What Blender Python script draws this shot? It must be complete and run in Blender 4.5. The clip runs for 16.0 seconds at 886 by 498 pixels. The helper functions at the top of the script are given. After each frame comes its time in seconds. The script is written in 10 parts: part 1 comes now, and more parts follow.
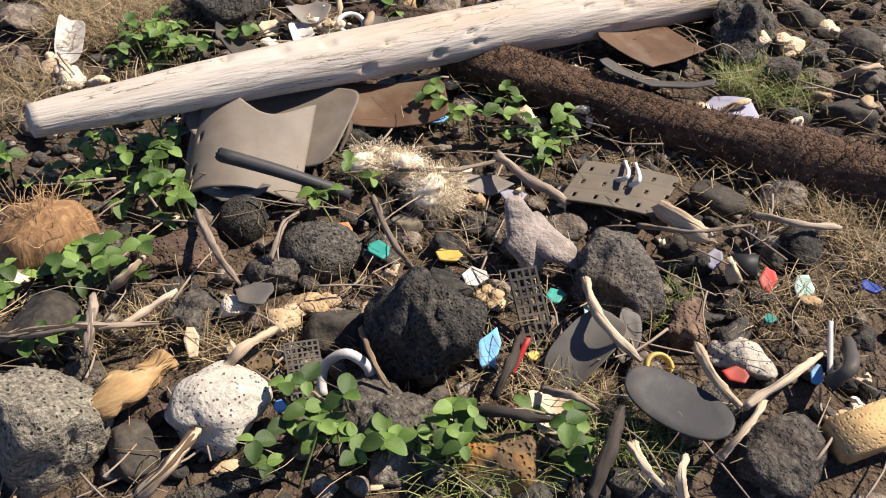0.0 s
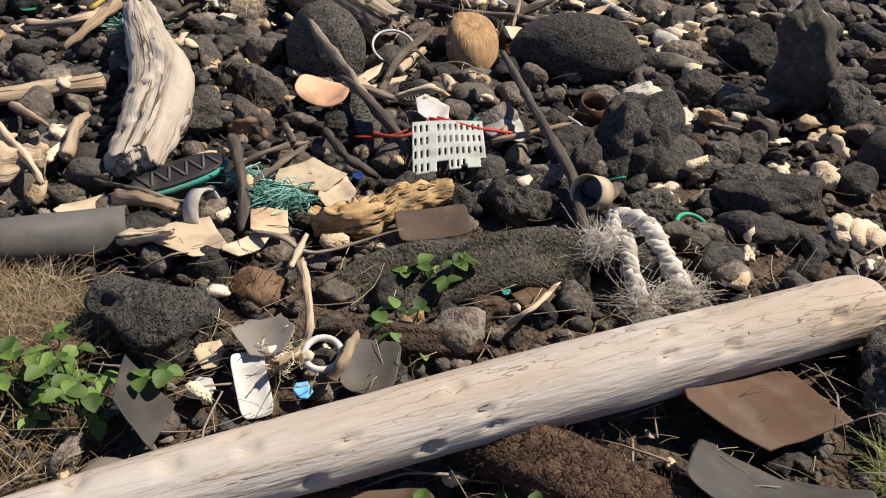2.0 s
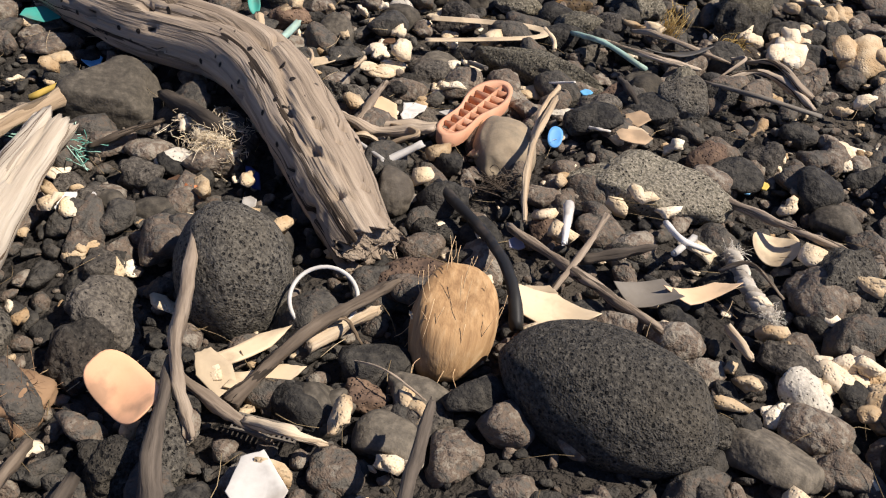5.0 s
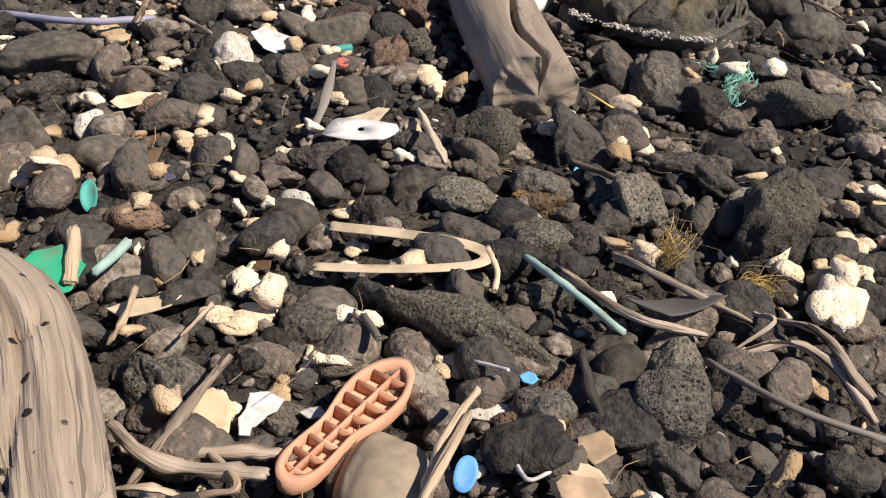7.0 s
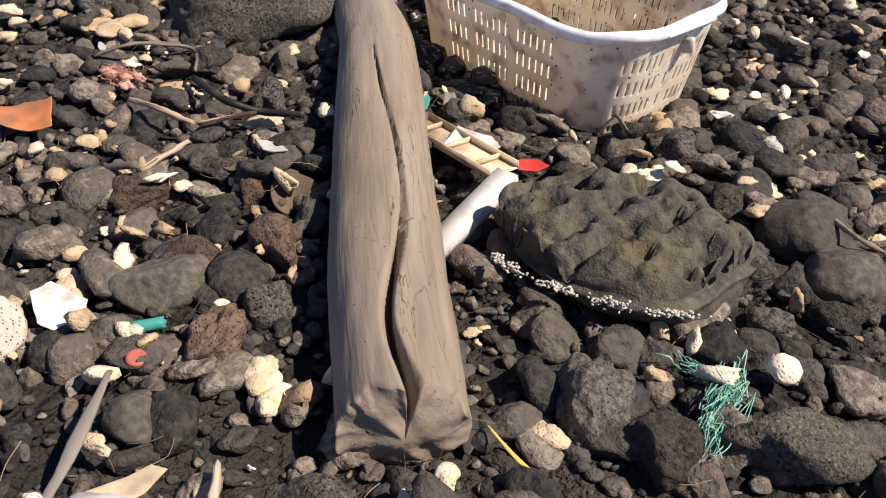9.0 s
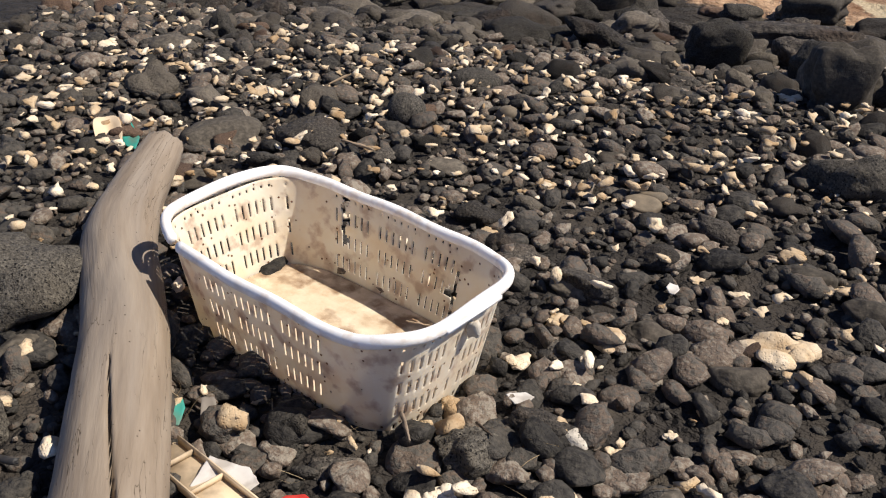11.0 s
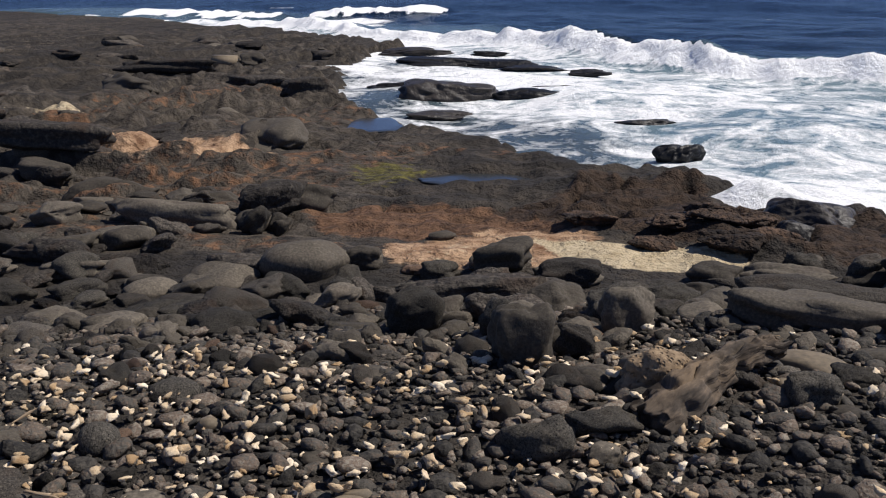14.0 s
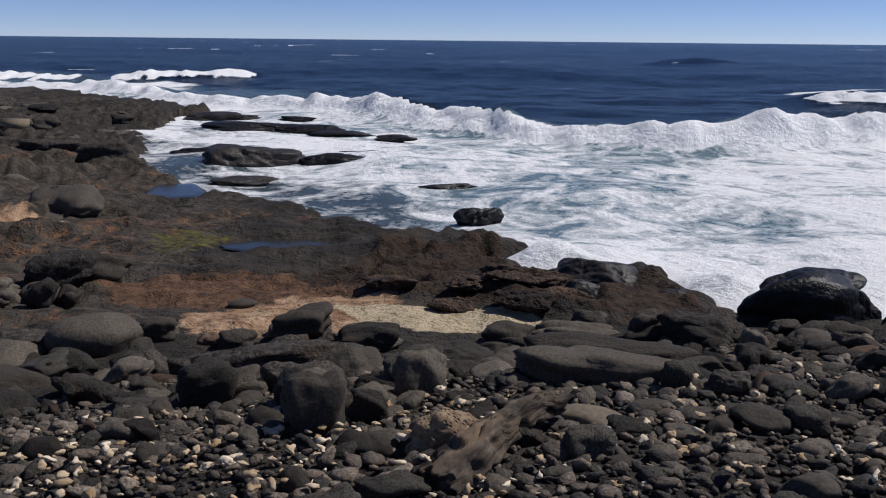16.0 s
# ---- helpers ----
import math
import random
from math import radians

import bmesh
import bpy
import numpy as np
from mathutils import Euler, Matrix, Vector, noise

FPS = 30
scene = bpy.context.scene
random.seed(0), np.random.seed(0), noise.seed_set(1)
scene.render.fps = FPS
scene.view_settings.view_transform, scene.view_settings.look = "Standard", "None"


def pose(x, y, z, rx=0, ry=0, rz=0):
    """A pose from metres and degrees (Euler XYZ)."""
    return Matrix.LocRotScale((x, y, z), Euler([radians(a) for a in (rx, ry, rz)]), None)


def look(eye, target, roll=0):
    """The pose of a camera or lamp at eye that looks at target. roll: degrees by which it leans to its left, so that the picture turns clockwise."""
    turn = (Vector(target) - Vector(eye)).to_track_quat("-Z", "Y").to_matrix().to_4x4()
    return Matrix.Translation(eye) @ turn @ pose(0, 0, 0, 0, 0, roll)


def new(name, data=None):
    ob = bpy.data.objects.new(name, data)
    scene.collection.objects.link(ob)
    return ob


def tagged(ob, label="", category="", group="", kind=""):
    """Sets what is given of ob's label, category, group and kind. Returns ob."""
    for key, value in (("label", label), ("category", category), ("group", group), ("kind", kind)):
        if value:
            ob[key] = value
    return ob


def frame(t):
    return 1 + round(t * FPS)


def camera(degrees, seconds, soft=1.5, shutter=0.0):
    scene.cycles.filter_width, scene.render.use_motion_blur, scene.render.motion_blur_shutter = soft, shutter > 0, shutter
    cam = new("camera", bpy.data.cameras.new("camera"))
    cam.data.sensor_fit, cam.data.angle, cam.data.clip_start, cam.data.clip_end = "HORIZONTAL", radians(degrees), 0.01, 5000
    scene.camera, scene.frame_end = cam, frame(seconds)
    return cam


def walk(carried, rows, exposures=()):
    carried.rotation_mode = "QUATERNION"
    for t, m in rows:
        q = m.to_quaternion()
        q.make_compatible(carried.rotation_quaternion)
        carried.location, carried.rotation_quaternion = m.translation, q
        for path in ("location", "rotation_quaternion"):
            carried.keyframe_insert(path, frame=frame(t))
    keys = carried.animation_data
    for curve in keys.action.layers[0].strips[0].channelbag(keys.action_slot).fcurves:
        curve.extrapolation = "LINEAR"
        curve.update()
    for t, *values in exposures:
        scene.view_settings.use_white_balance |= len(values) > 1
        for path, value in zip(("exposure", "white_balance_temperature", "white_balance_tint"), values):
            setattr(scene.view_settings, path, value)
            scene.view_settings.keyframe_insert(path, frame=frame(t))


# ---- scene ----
cam = camera(49.5, 16.0, soft=1.1)
PATH = [
    (0, (-0.083, -0.943, 1.099), (0.208, 0.563, -0.186), 3.1),
    (0.5, (0.042, -0.783, 1.075), (0.239, 0.797, -0.136), 0.6),
    (1, (0.107, -0.571, 1.066), (0.257, 1.054, -0.091), -0.0),
    (1.5, (0.117, -0.331, 1.067), (0.273, 1.309, -0.068), 0.6),
    (2, (0.172, -0.103, 1.05), (0.292, 1.566, -0.046), 1.0),
    (2.5, (0.25, 0.15, 1.101), (0.301, 1.809, -0.014), 2.3),
    (3, (0.289, 0.425, 1.136), (0.297, 2.047, -0.036), 4.3),
    (3.2, (0.308, 0.532, 1.148), (0.29, 2.128, -0.057), 5.0),
    (5.3, (0.785, 1.401, 1.149), (0.287, 2.901, -0.076), 4.0),
    (5.5, (0.778, 1.495, 1.153), (0.277, 2.991, -0.077), 4.1),
    (6, (0.752, 1.737, 1.15), (0.235, 3.233, -0.074), 4.0),
    (6.5, (0.706, 1.997, 1.136), (0.182, 3.503, -0.072), 4.6),
    (7, (0.706, 2.265, 1.144), (0.133, 3.757, -0.059), 3.8),
    (7.5, (0.684, 2.54, 1.113), (0.074, 4.036, -0.065), 3.4),
    (8, (0.639, 2.811, 1.13), (0.021, 4.298, -0.056), 3.7),
    (8.5, (0.624, 3.08, 1.159), (-0.021, 4.552, -0.032), 3.8),
    (9, (0.649, 3.346, 1.2), (-0.053, 4.799, 0.017), 2.4),
    (9.5, (0.613, 3.559, 1.207), (-0.087, 5.05, 0.073), 2.4),
    (9.7, (0.578, 3.636, 1.218), (-0.097, 5.151, 0.099), 3.0),
    (11.8, (0.712, 4.004, 1.543), (0.293, 5.747, 0.656), 0.8),
    (12, (0.721, 4.015, 1.557), (0.332, 5.783, 0.707), 0.7),
    (12.5, (0.743, 4.027, 1.592), (0.423, 5.847, 0.828), 0.1),
    (13, (0.773, 4.031, 1.615), (0.527, 5.895, 0.933), -0.4),
    (13.5, (0.817, 4.036, 1.64), (0.651, 5.933, 1.028), -0.8),
    (14, (0.852, 4.036, 1.66), (0.781, 5.958, 1.109), -0.7),
    (14.5, (0.88, 4.031, 1.675), (0.911, 5.967, 1.175), -0.4),
    (15, (0.918, 4.017, 1.691), (1.049, 5.958, 1.228), -0.1),
    (15.5, (0.944, 3.995, 1.697), (1.177, 5.932, 1.26), 0.3),
    (16, (0.969, 3.979, 1.695), (1.28, 5.908, 1.27), 0.6),
]
walk(cam, [(t, look(eye, aim, roll)) for t, eye, aim, roll in PATH],
     [(0.0, 1.1, 6650, 14), (0.9, 0.78, 6600, 14), (1.5, 0.68, 6550, 13), (3.0, 0.56, 6550, 12), (5.5, 0.76, 6550, 13), (9.7, 0.68, 6600, 14), (12.0, 0.43, 6400, 11), (13.0, 0.38, 6400, 12), (14.5, 0.06, 6150, 13), (16.0, -0.28, 6000, 14)])

# ---- light ----
SUN_TO = Vector((0.78, 0.10, 1.0)).normalized()
world = bpy.data.worlds.new("sky")
scene.world = world
world.use_nodes = True
wn = world.node_tree.nodes
sky = wn.new("ShaderNodeTexSky")
sky.sky_type, sky.sun_disc = "NISHITA", False
sky.sun_elevation, sky.sun_rotation = math.asin(SUN_TO.z), math.atan2(SUN_TO.x, SUN_TO.y)
sky.altitude, sky.air_density, sky.dust_density, sky.ozone_density = 4200, 0.75, 0.0, 7.5
wn["Background"].inputs["Strength"].default_value = 0.116
haze = wn.new("ShaderNodeMix")
haze.data_type, haze.blend_type = "RGBA", "MULTIPLY"
haze.inputs["Factor"].default_value, haze.inputs["B"].default_value = 1.0, (1.06, 0.89, 0.85, 1)
world.node_tree.links.new(sky.outputs["Color"], haze.inputs["A"])
world.node_tree.links.new(haze.outputs["Result"], wn["Background"].inputs["Color"])
sun = new("sun", bpy.data.lights.new("sun", "SUN"))
sun.data.energy, sun.data.angle, sun.data.color = 4.3, radians(0.55), (1.0, 0.93, 0.82)
sun.matrix_world = look(SUN_TO * 30, (0, 0, 0))


# ---- materials ----
def surf(name, cols, scale=8.0, rough=0.85, bumps=(), metal=0.0, spread=0.25, island=False, stretch=(1, 1, 1), detail=6.0,
         stain=None, stain_scale=3.0, stain_amount=0.5, spec=0.25, through_light=0.0, rand=1.0, grain=False, crack=None, spots=None):
    """A surface: a ramp of colours along noise, brightness varied piece by piece, stains at a second scale, and bumps."""
    m = bpy.data.materials.new(name)
    m.use_nodes = True
    nt = m.node_tree
    N, L = nt.nodes, nt.links.new
    bs = N["Principled BSDF"]
    bs.inputs["Metallic"].default_value, bs.inputs["Specular IOR Level"].default_value = metal, spec
    tc = N.new("ShaderNodeTexCoord")
    info = N.new("ShaderNodeNewGeometry" if island else "ShaderNodeObjectInfo")
    rnd = info.outputs["Random Per Island" if island else "Random"]
    off = N.new("ShaderNodeVectorMath")
    off.operation = "MULTIPLY_ADD"
    L(rnd, off.inputs[0])
    off.inputs[1].default_value = (17.0, 31.0, 23.0)
    own = N.new("ShaderNodeAttribute")
    own.attribute_name = "grain"
    L(own.outputs["Vector"] if grain else tc.outputs["Object"], off.inputs[2])
    mp = N.new("ShaderNodeMapping")
    mp.inputs["Scale"].default_value = stretch
    L(off.outputs[0], mp.inputs["Vector"])
    vec = mp.outputs[0]
    ns = N.new("ShaderNodeTexNoise")
    ns.inputs["Scale"].default_value, ns.inputs["Detail"].default_value, ns.inputs["Roughness"].default_value = scale, detail, 0.62
    L(vec, ns.inputs["Vector"])
    fac = ns.outputs["Fac"]
    if rand:
        ad = N.new("ShaderNodeMath")
        ad.operation = "MULTIPLY_ADD"
        L(rnd, ad.inputs[0])
        ad.inputs[1].default_value = 0.45 * rand
        sub = N.new("ShaderNodeMath")
        sub.operation = "SUBTRACT"
        L(fac, sub.inputs[0])
        sub.inputs[1].default_value = 0.22 * rand
        L(sub.outputs[0], ad.inputs[2])
        fac = ad.outputs[0]
    rp = N.new("ShaderNodeValToRGB")
    el = rp.color_ramp.elements
    while len(el) < len(cols):
        el.new(0.5)
    for i, c in enumerate(cols):
        el[i].position = 0.25 + 0.5 * i / max(1, len(cols) - 1)
        el[i].color = (*c, 1)
    L(fac, rp.inputs["Fac"])
    out = rp.outputs["Color"]
    if stain:
        sn = N.new("ShaderNodeTexNoise")
        sn.inputs["Scale"].default_value, sn.inputs["Detail"].default_value = stain_scale, 8.0
        L(vec, sn.inputs["Vector"])
        mr = N.new("ShaderNodeMapRange")
        mr.inputs["From Min"].default_value, mr.inputs["From Max"].default_value = 0.52, 0.66
        mr.inputs["To Max"].default_value = stain_amount
        L(sn.outputs["Fac"], mr.inputs["Value"])
        mx = N.new("ShaderNodeMix")
        mx.data_type = "RGBA"
        L(mr.outputs[0], mx.inputs["Factor"])
        L(out, mx.inputs["A"])
        mx.inputs["B"].default_value = (*stain, 1)
        out = mx.outputs["Result"]
    marks = []
    if crack:
        # thin dark lines along the level curves of a stretched noise
        kn = N.new("ShaderNodeTexNoise")
        kn.inputs["Scale"].default_value, kn.inputs["Detail"].default_value = crack[0], 3.0
        L(vec, kn.inputs["Vector"])
        gap = N.new("ShaderNodeMath")
        gap.operation = "COMPARE"
        L(kn.outputs["Fac"], gap.inputs[0])
        gap.inputs[1].default_value, gap.inputs[2].default_value = 0.5, crack[1]
        where = N.new("ShaderNodeTexNoise")
        where.inputs["Scale"].default_value = crack[0] * 0.35
        L(vec, where.inputs["Vector"])
        some = N.new("ShaderNodeMapRange")
        some.inputs["From Min"].default_value, some.inputs["From Max"].default_value = 0.45, 0.58
        L(where.outputs["Fac"], some.inputs["Value"])
        both = N.new("ShaderNodeMath")
        both.operation = "MULTIPLY"
        L(gap.outputs[0], both.inputs[0])
        L(some.outputs[0], both.inputs[1])
        marks.append((both.outputs[0], crack[2], 0.004))
    if spots:
        # small round holes, the shade inside them painted dark; brown specks on the basket
        vo = N.new("ShaderNodeTexVoronoi")
        vo.inputs["Scale"].default_value = spots[0]
        L(off.outputs[0], vo.inputs["Vector"])
        sp = N.new("ShaderNodeMapRange")
        sp.inputs["From Min"].default_value, sp.inputs["From Max"].default_value = spots[1] * 1.15, spots[1] * 0.8
        L(vo.outputs["Distance"], sp.inputs["Value"])
        pick = N.new("ShaderNodeSeparateColor")
        L(vo.outputs["Color"], pick.inputs[0])
        few = N.new("ShaderNodeMath")
        few.operation = "GREATER_THAN"
        L(pick.outputs[0], few.inputs[0])
        few.inputs[1].default_value = 1 - spots[3]
        one = N.new("ShaderNodeMath")
        one.operation = "MULTIPLY"
        L(sp.outputs[0], one.inputs[0])
        L(few.outputs[0], one.inputs[1])
        marks.append((one.outputs[0], spots[2], 0.008))
    for fac_out, dark, depth in marks:
        mx = N.new("ShaderNodeMix")
        mx.data_type = "RGBA"
        L(fac_out, mx.inputs["Factor"])
        L(out, mx.inputs["A"])
        mx.inputs["B"].default_value = (*dark, 1)
        out = mx.outputs["Result"]
    hs = N.new("ShaderNodeHueSaturation")
    vr = N.new("ShaderNodeMath")
    vr.operation = "MULTIPLY_ADD"
    L(rnd, vr.inputs[0])
    vr.inputs[1].default_value, vr.inputs[2].default_value = 2 * spread, 1 - spread
    L(vr.outputs[0], hs.inputs["Value"])
    L(out, hs.inputs["Color"])
    L(hs.outputs["Color"], bs.inputs["Base Color"])
    rr = N.new("ShaderNodeMapRange")
    rr.inputs["To Min"].default_value, rr.inputs["To Max"].default_value = max(0, rough - 0.12), min(1, rough + 0.12)
    L(ns.outputs["Fac"], rr.inputs["Value"])
    L(rr.outputs[0], bs.inputs["Roughness"])
    normal = None
    for kind, sc, strength, dist in bumps:
        if kind == "noise":
            tx = N.new("ShaderNodeTexNoise")
            tx.inputs["Scale"].default_value, tx.inputs["Detail"].default_value = sc, 5.0
            h = tx.outputs["Fac"]
            L(vec, tx.inputs["Vector"])
        elif kind == "pits":
            tx = N.new("ShaderNodeTexVoronoi")
            tx.inputs["Scale"].default_value = sc
            L(vec, tx.inputs["Vector"])
            pr = N.new("ShaderNodeMapRange")
            pr.inputs["From Min"].default_value, pr.inputs["From Max"].default_value = 0.12, 0.42
            L(tx.outputs["Distance"], pr.inputs["Value"])
            h = pr.outputs[0]
        else:
            tx = N.new("ShaderNodeTexWave")
            tx.inputs["Scale"].default_value, tx.inputs["Distortion"].default_value = sc, 4.0
            tx.inputs["Detail"].default_value = 3.0
            L(vec, tx.inputs["Vector"])
            h = tx.outputs["Fac"]
        bp = N.new("ShaderNodeBump")
        bp.inputs["Strength"].default_value, bp.inputs["Distance"].default_value = strength, dist
        L(h, bp.inputs["Height"])
        if normal:
            L(normal, bp.inputs["Normal"])
        normal = bp.outputs[0]
    for fac_out, dark, depth in marks:
        bp = N.new("ShaderNodeBump")
        bp.invert = True
        bp.inputs["Strength"].default_value, bp.inputs["Distance"].default_value = 1.0, depth
        L(fac_out, bp.inputs["Height"])
        if normal:
            L(normal, bp.inputs["Normal"])
        normal = bp.outputs[0]
    if normal:
        L(normal, bs.inputs["Normal"])
    if through_light:
        bs.inputs["Subsurface Weight"].default_value = through_light
        bs.inputs["Subsurface Scale"].default_value = 0.01
    return m


LAVA = surf("vesicular_lava", [(0.014, 0.012, 0.010), (0.060, 0.052, 0.043), (0.15, 0.130, 0.104)], 120, 0.9,
            [("noise", 24, 0.7, 0.018), ("noise", 95, 1.0, 0.009), ("noise", 300, 0.8, 0.003)], spread=0.3, stain=(0.080, 0.056, 0.038), stain_scale=6, stain_amount=0.4, rand=0.35, spots=(150, 0.24, (0.010, 0.009, 0.008), 0.35))
LAVA_PIT = surf("coarse_vesicular_lava", [(0.012, 0.011, 0.009), (0.056, 0.050, 0.041), (0.145, 0.129, 0.103)], 130, 0.9,
                [("noise", 40, 0.8, 0.014), ("pits", 170, 1.0, 0.007), ("noise", 320, 0.8, 0.003)], spread=0.25, stain=(0.095, 0.078, 0.054), stain_scale=5, stain_amount=0.35, rand=0.35, spots=(95, 0.28, (0.011, 0.010, 0.009), 0.4))
LAVA_LIGHT = surf("grey_vesicular_lava", [(0.030, 0.027, 0.020), (0.125, 0.110, 0.080), (0.33, 0.29, 0.22)], 150, 0.9,
                  [("noise", 40, 0.6, 0.010), ("noise", 150, 1.0, 0.007), ("noise", 320, 0.8, 0.003)], spread=0.2, stain=(0.12, 0.098, 0.062), stain_scale=6, stain_amount=0.4, rand=0.35, spots=(110, 0.24, (0.016, 0.014, 0.012), 0.45))
BASALT = surf("worn_basalt", [(0.034, 0.029, 0.023), (0.076, 0.065, 0.050), (0.145, 0.123, 0.094)], 60, 0.85,
              [("noise", 7, 0.6, 0.03), ("noise", 26, 0.4, 0.010), ("noise", 180, 0.5, 0.003)], spread=0.3, stain=(0.075, 0.060, 0.048), stain_scale=5, stain_amount=0.4, rand=0.4)
BROWN_ROCK = surf("brown_basalt", [(0.045, 0.030, 0.024), (0.105, 0.068, 0.047), (0.19, 0.125, 0.082)], 55, 0.9,
                  [("noise", 30, 0.6, 0.014), ("pits", 150, 0.8, 0.007)], spread=0.25, rand=0.4)
RUST_ROCK = surf("rust_crusted_lava", [(0.04, 0.035, 0.03), (0.10, 0.066, 0.036), (0.17, 0.12, 0.06)], 60, 0.92,
                 [("noise", 30, 0.6, 0.014), ("pits", 110, 0.9, 0.009)], spread=0.15, stain=(0.42, 0.20, 0.05), stain_scale=9, stain_amount=0.9, rand=0.3)
GREY_ROCK = surf("pale_grey_stone", [(0.33, 0.295, 0.24), (0.47, 0.425, 0.35), (0.60, 0.545, 0.455)], 90, 0.9,
                 [("noise", 40, 0.5, 0.008), ("noise", 170, 0.8, 0.004)], spread=0.12, stain=(0.46, 0.41, 0.33), stain_scale=7, rand=0.3, spots=(140, 0.24, (0.11, 0.10, 0.085), 0.5))
TAN_ROCK = surf("tan_smooth_stone", [(0.12, 0.098, 0.070), (0.20, 0.16, 0.11), (0.27, 0.21, 0.14)], 30, 0.75,
                [("noise", 90, 0.35, 0.004)], spread=0.15, stain=(0.10, 0.085, 0.066), stain_scale=5, rand=0.4)
PEBBLES = surf("dark_beach_pebbles", [(0.032, 0.029, 0.026), (0.064, 0.058, 0.049), (0.092, 0.082, 0.068), (0.115, 0.084, 0.062), (0.19, 0.165, 0.130)], 55, 0.85,
               [("noise", 24, 0.8, 0.022), ("noise", 90, 0.9, 0.008), ("noise", 300, 0.7, 0.003)], spread=0.4, island=True, rand=0.9)
CORAL = surf("bleached_coral", [(0.38, 0.25, 0.13), (0.58, 0.45, 0.29), (0.70, 0.60, 0.45)], 14, 0.9,
             [("noise", 60, 0.5, 0.008), ("pits", 150, 0.5, 0.004)], spread=0.2, island=True)
CORAL_PIECE = surf("cream_coral", [(0.42, 0.29, 0.16), (0.60, 0.47, 0.31), (0.70, 0.61, 0.47)], 14, 0.9,
                   [("noise", 60, 0.5, 0.008), ("pits", 150, 0.5, 0.004)], spread=0.12)
WOOD_WHITE = surf("sun_bleached_wood", [(0.26, 0.20, 0.138), (0.375, 0.322, 0.255), (0.45, 0.408, 0.35)], 36, 0.85,
                  [("noise", 30, 0.4, 0.008), ("noise", 110, 0.8, 0.004), ("noise", 260, 0.6, 0.002)], stretch=(1, 1, 0.11), spread=0.04, stain=(0.42, 0.27, 0.14), stain_scale=5, stain_amount=0.4, grain=True, crack=(70, 0.008, (0.24, 0.17, 0.11)), spots=(40, 0.09, (0.24, 0.15, 0.085), 0.14))
WOOD_PALE = surf("pale_splintered_wood", [(0.30, 0.24, 0.175), (0.47, 0.40, 0.31), (0.58, 0.515, 0.42)], 30, 0.88,
                 [("noise", 16, 0.35, 0.012), ("noise", 120, 0.8, 0.005)], stretch=(1, 1, 0.06), spread=0.04, rand=0.2, grain=True, crack=(30, 0.02, (0.12, 0.08, 0.05)), spots=(24, 0.10, (0.05, 0.035, 0.022), 0.2))
WOOD_GREY = surf("weathered_grey_wood", [(0.175, 0.132, 0.095), (0.32, 0.25, 0.182), (0.46, 0.375, 0.285)], 48, 0.88,
                 [("noise", 34, 0.6, 0.014), ("noise", 120, 1.0, 0.007), ("noise", 300, 0.7, 0.002)], stretch=(1, 1, 0.055), spread=0.06, rand=0.3, grain=True, crack=(30, 0.02, (0.035, 0.024, 0.016)), spots=(26, 0.17, (0.018, 0.013, 0.010), 0.45))
WOOD_BEAM = surf("smooth_weathered_wood", [(0.175, 0.132, 0.092), (0.255, 0.202, 0.147), (0.325, 0.27, 0.206)], 22, 0.82,
                 [("noise", 16, 0.3, 0.006), ("noise", 120, 0.5, 0.003)], stretch=(1, 1, 0.10), spread=0.03, rand=0.2, grain=True, stain=(0.27, 0.25, 0.225), stain_scale=4, stain_amount=0.5, crack=(42, 0.004, (0.10, 0.075, 0.05)), spots=(70, 0.10, (0.05, 0.036, 0.026), 0.25))
WOOD_TAN = surf("pale_driftwood", [(0.22, 0.15, 0.09), (0.42, 0.315, 0.205), (0.55, 0.45, 0.32)], 50, 0.88,
                [("noise", 40, 0.8, 0.012), ("noise", 150, 0.9, 0.005)], stretch=(1, 1, 0.07), spread=0.15, rand=0.5, grain=True, crack=(30, 0.025, (0.09, 0.06, 0.035)))
WOOD_ROT = surf("wormy_rotten_wood", [(0.17, 0.085, 0.035), (0.42, 0.27, 0.12), (0.60, 0.45, 0.27)], 32, 0.9,
                [("pits", 75, 1.0, 0.016), ("noise", 110, 0.8, 0.006)], stretch=(1, 1, 0.35), spread=0.1, rand=0.3, grain=True)
TWIG = surf("grey_brown_twig", [(0.075, 0.055, 0.040), (0.155, 0.118, 0.085), (0.27, 0.215, 0.16)], 70, 0.85,
            [("noise", 150, 0.9, 0.004)], stretch=(1, 1, 0.12), spread=0.35, rand=0.6, grain=True, crack=(60, 0.03, (0.035, 0.026, 0.018)))
DARK_TWIG = surf("dark_twig", [(0.025, 0.020, 0.016), (0.055, 0.044, 0.034), (0.11, 0.088, 0.068)], 70, 0.85,
                 [("noise", 150, 0.9, 0.004)], stretch=(1, 1, 0.12), spread=0.3, rand=0.5, grain=True)
FERN_BARK = surf("fibrous_brown_bark", [(0.026, 0.015, 0.010), (0.080, 0.046, 0.028), (0.18, 0.110, 0.066)], 60, 0.95,
                 [("noise", 60, 1.0, 0.016), ("noise", 240, 1.0, 0.005)], stretch=(1, 1, 0.85), spread=0.05, rand=0.2, grain=True)

CRAG = surf("brown_crag_lava", [(0.012, 0.009, 0.007), (0.045, 0.030, 0.021), (0.13, 0.080, 0.050)], 14, 0.92,
            [("noise", 6, 1.0, 0.10), ("noise", 20, 1.0, 0.04), ("pits", 34, 0.8, 0.02)], spread=0.3, rand=0.4, stain=(0.015, 0.013, 0.012), stain_scale=2.5, stain_amount=0.7)

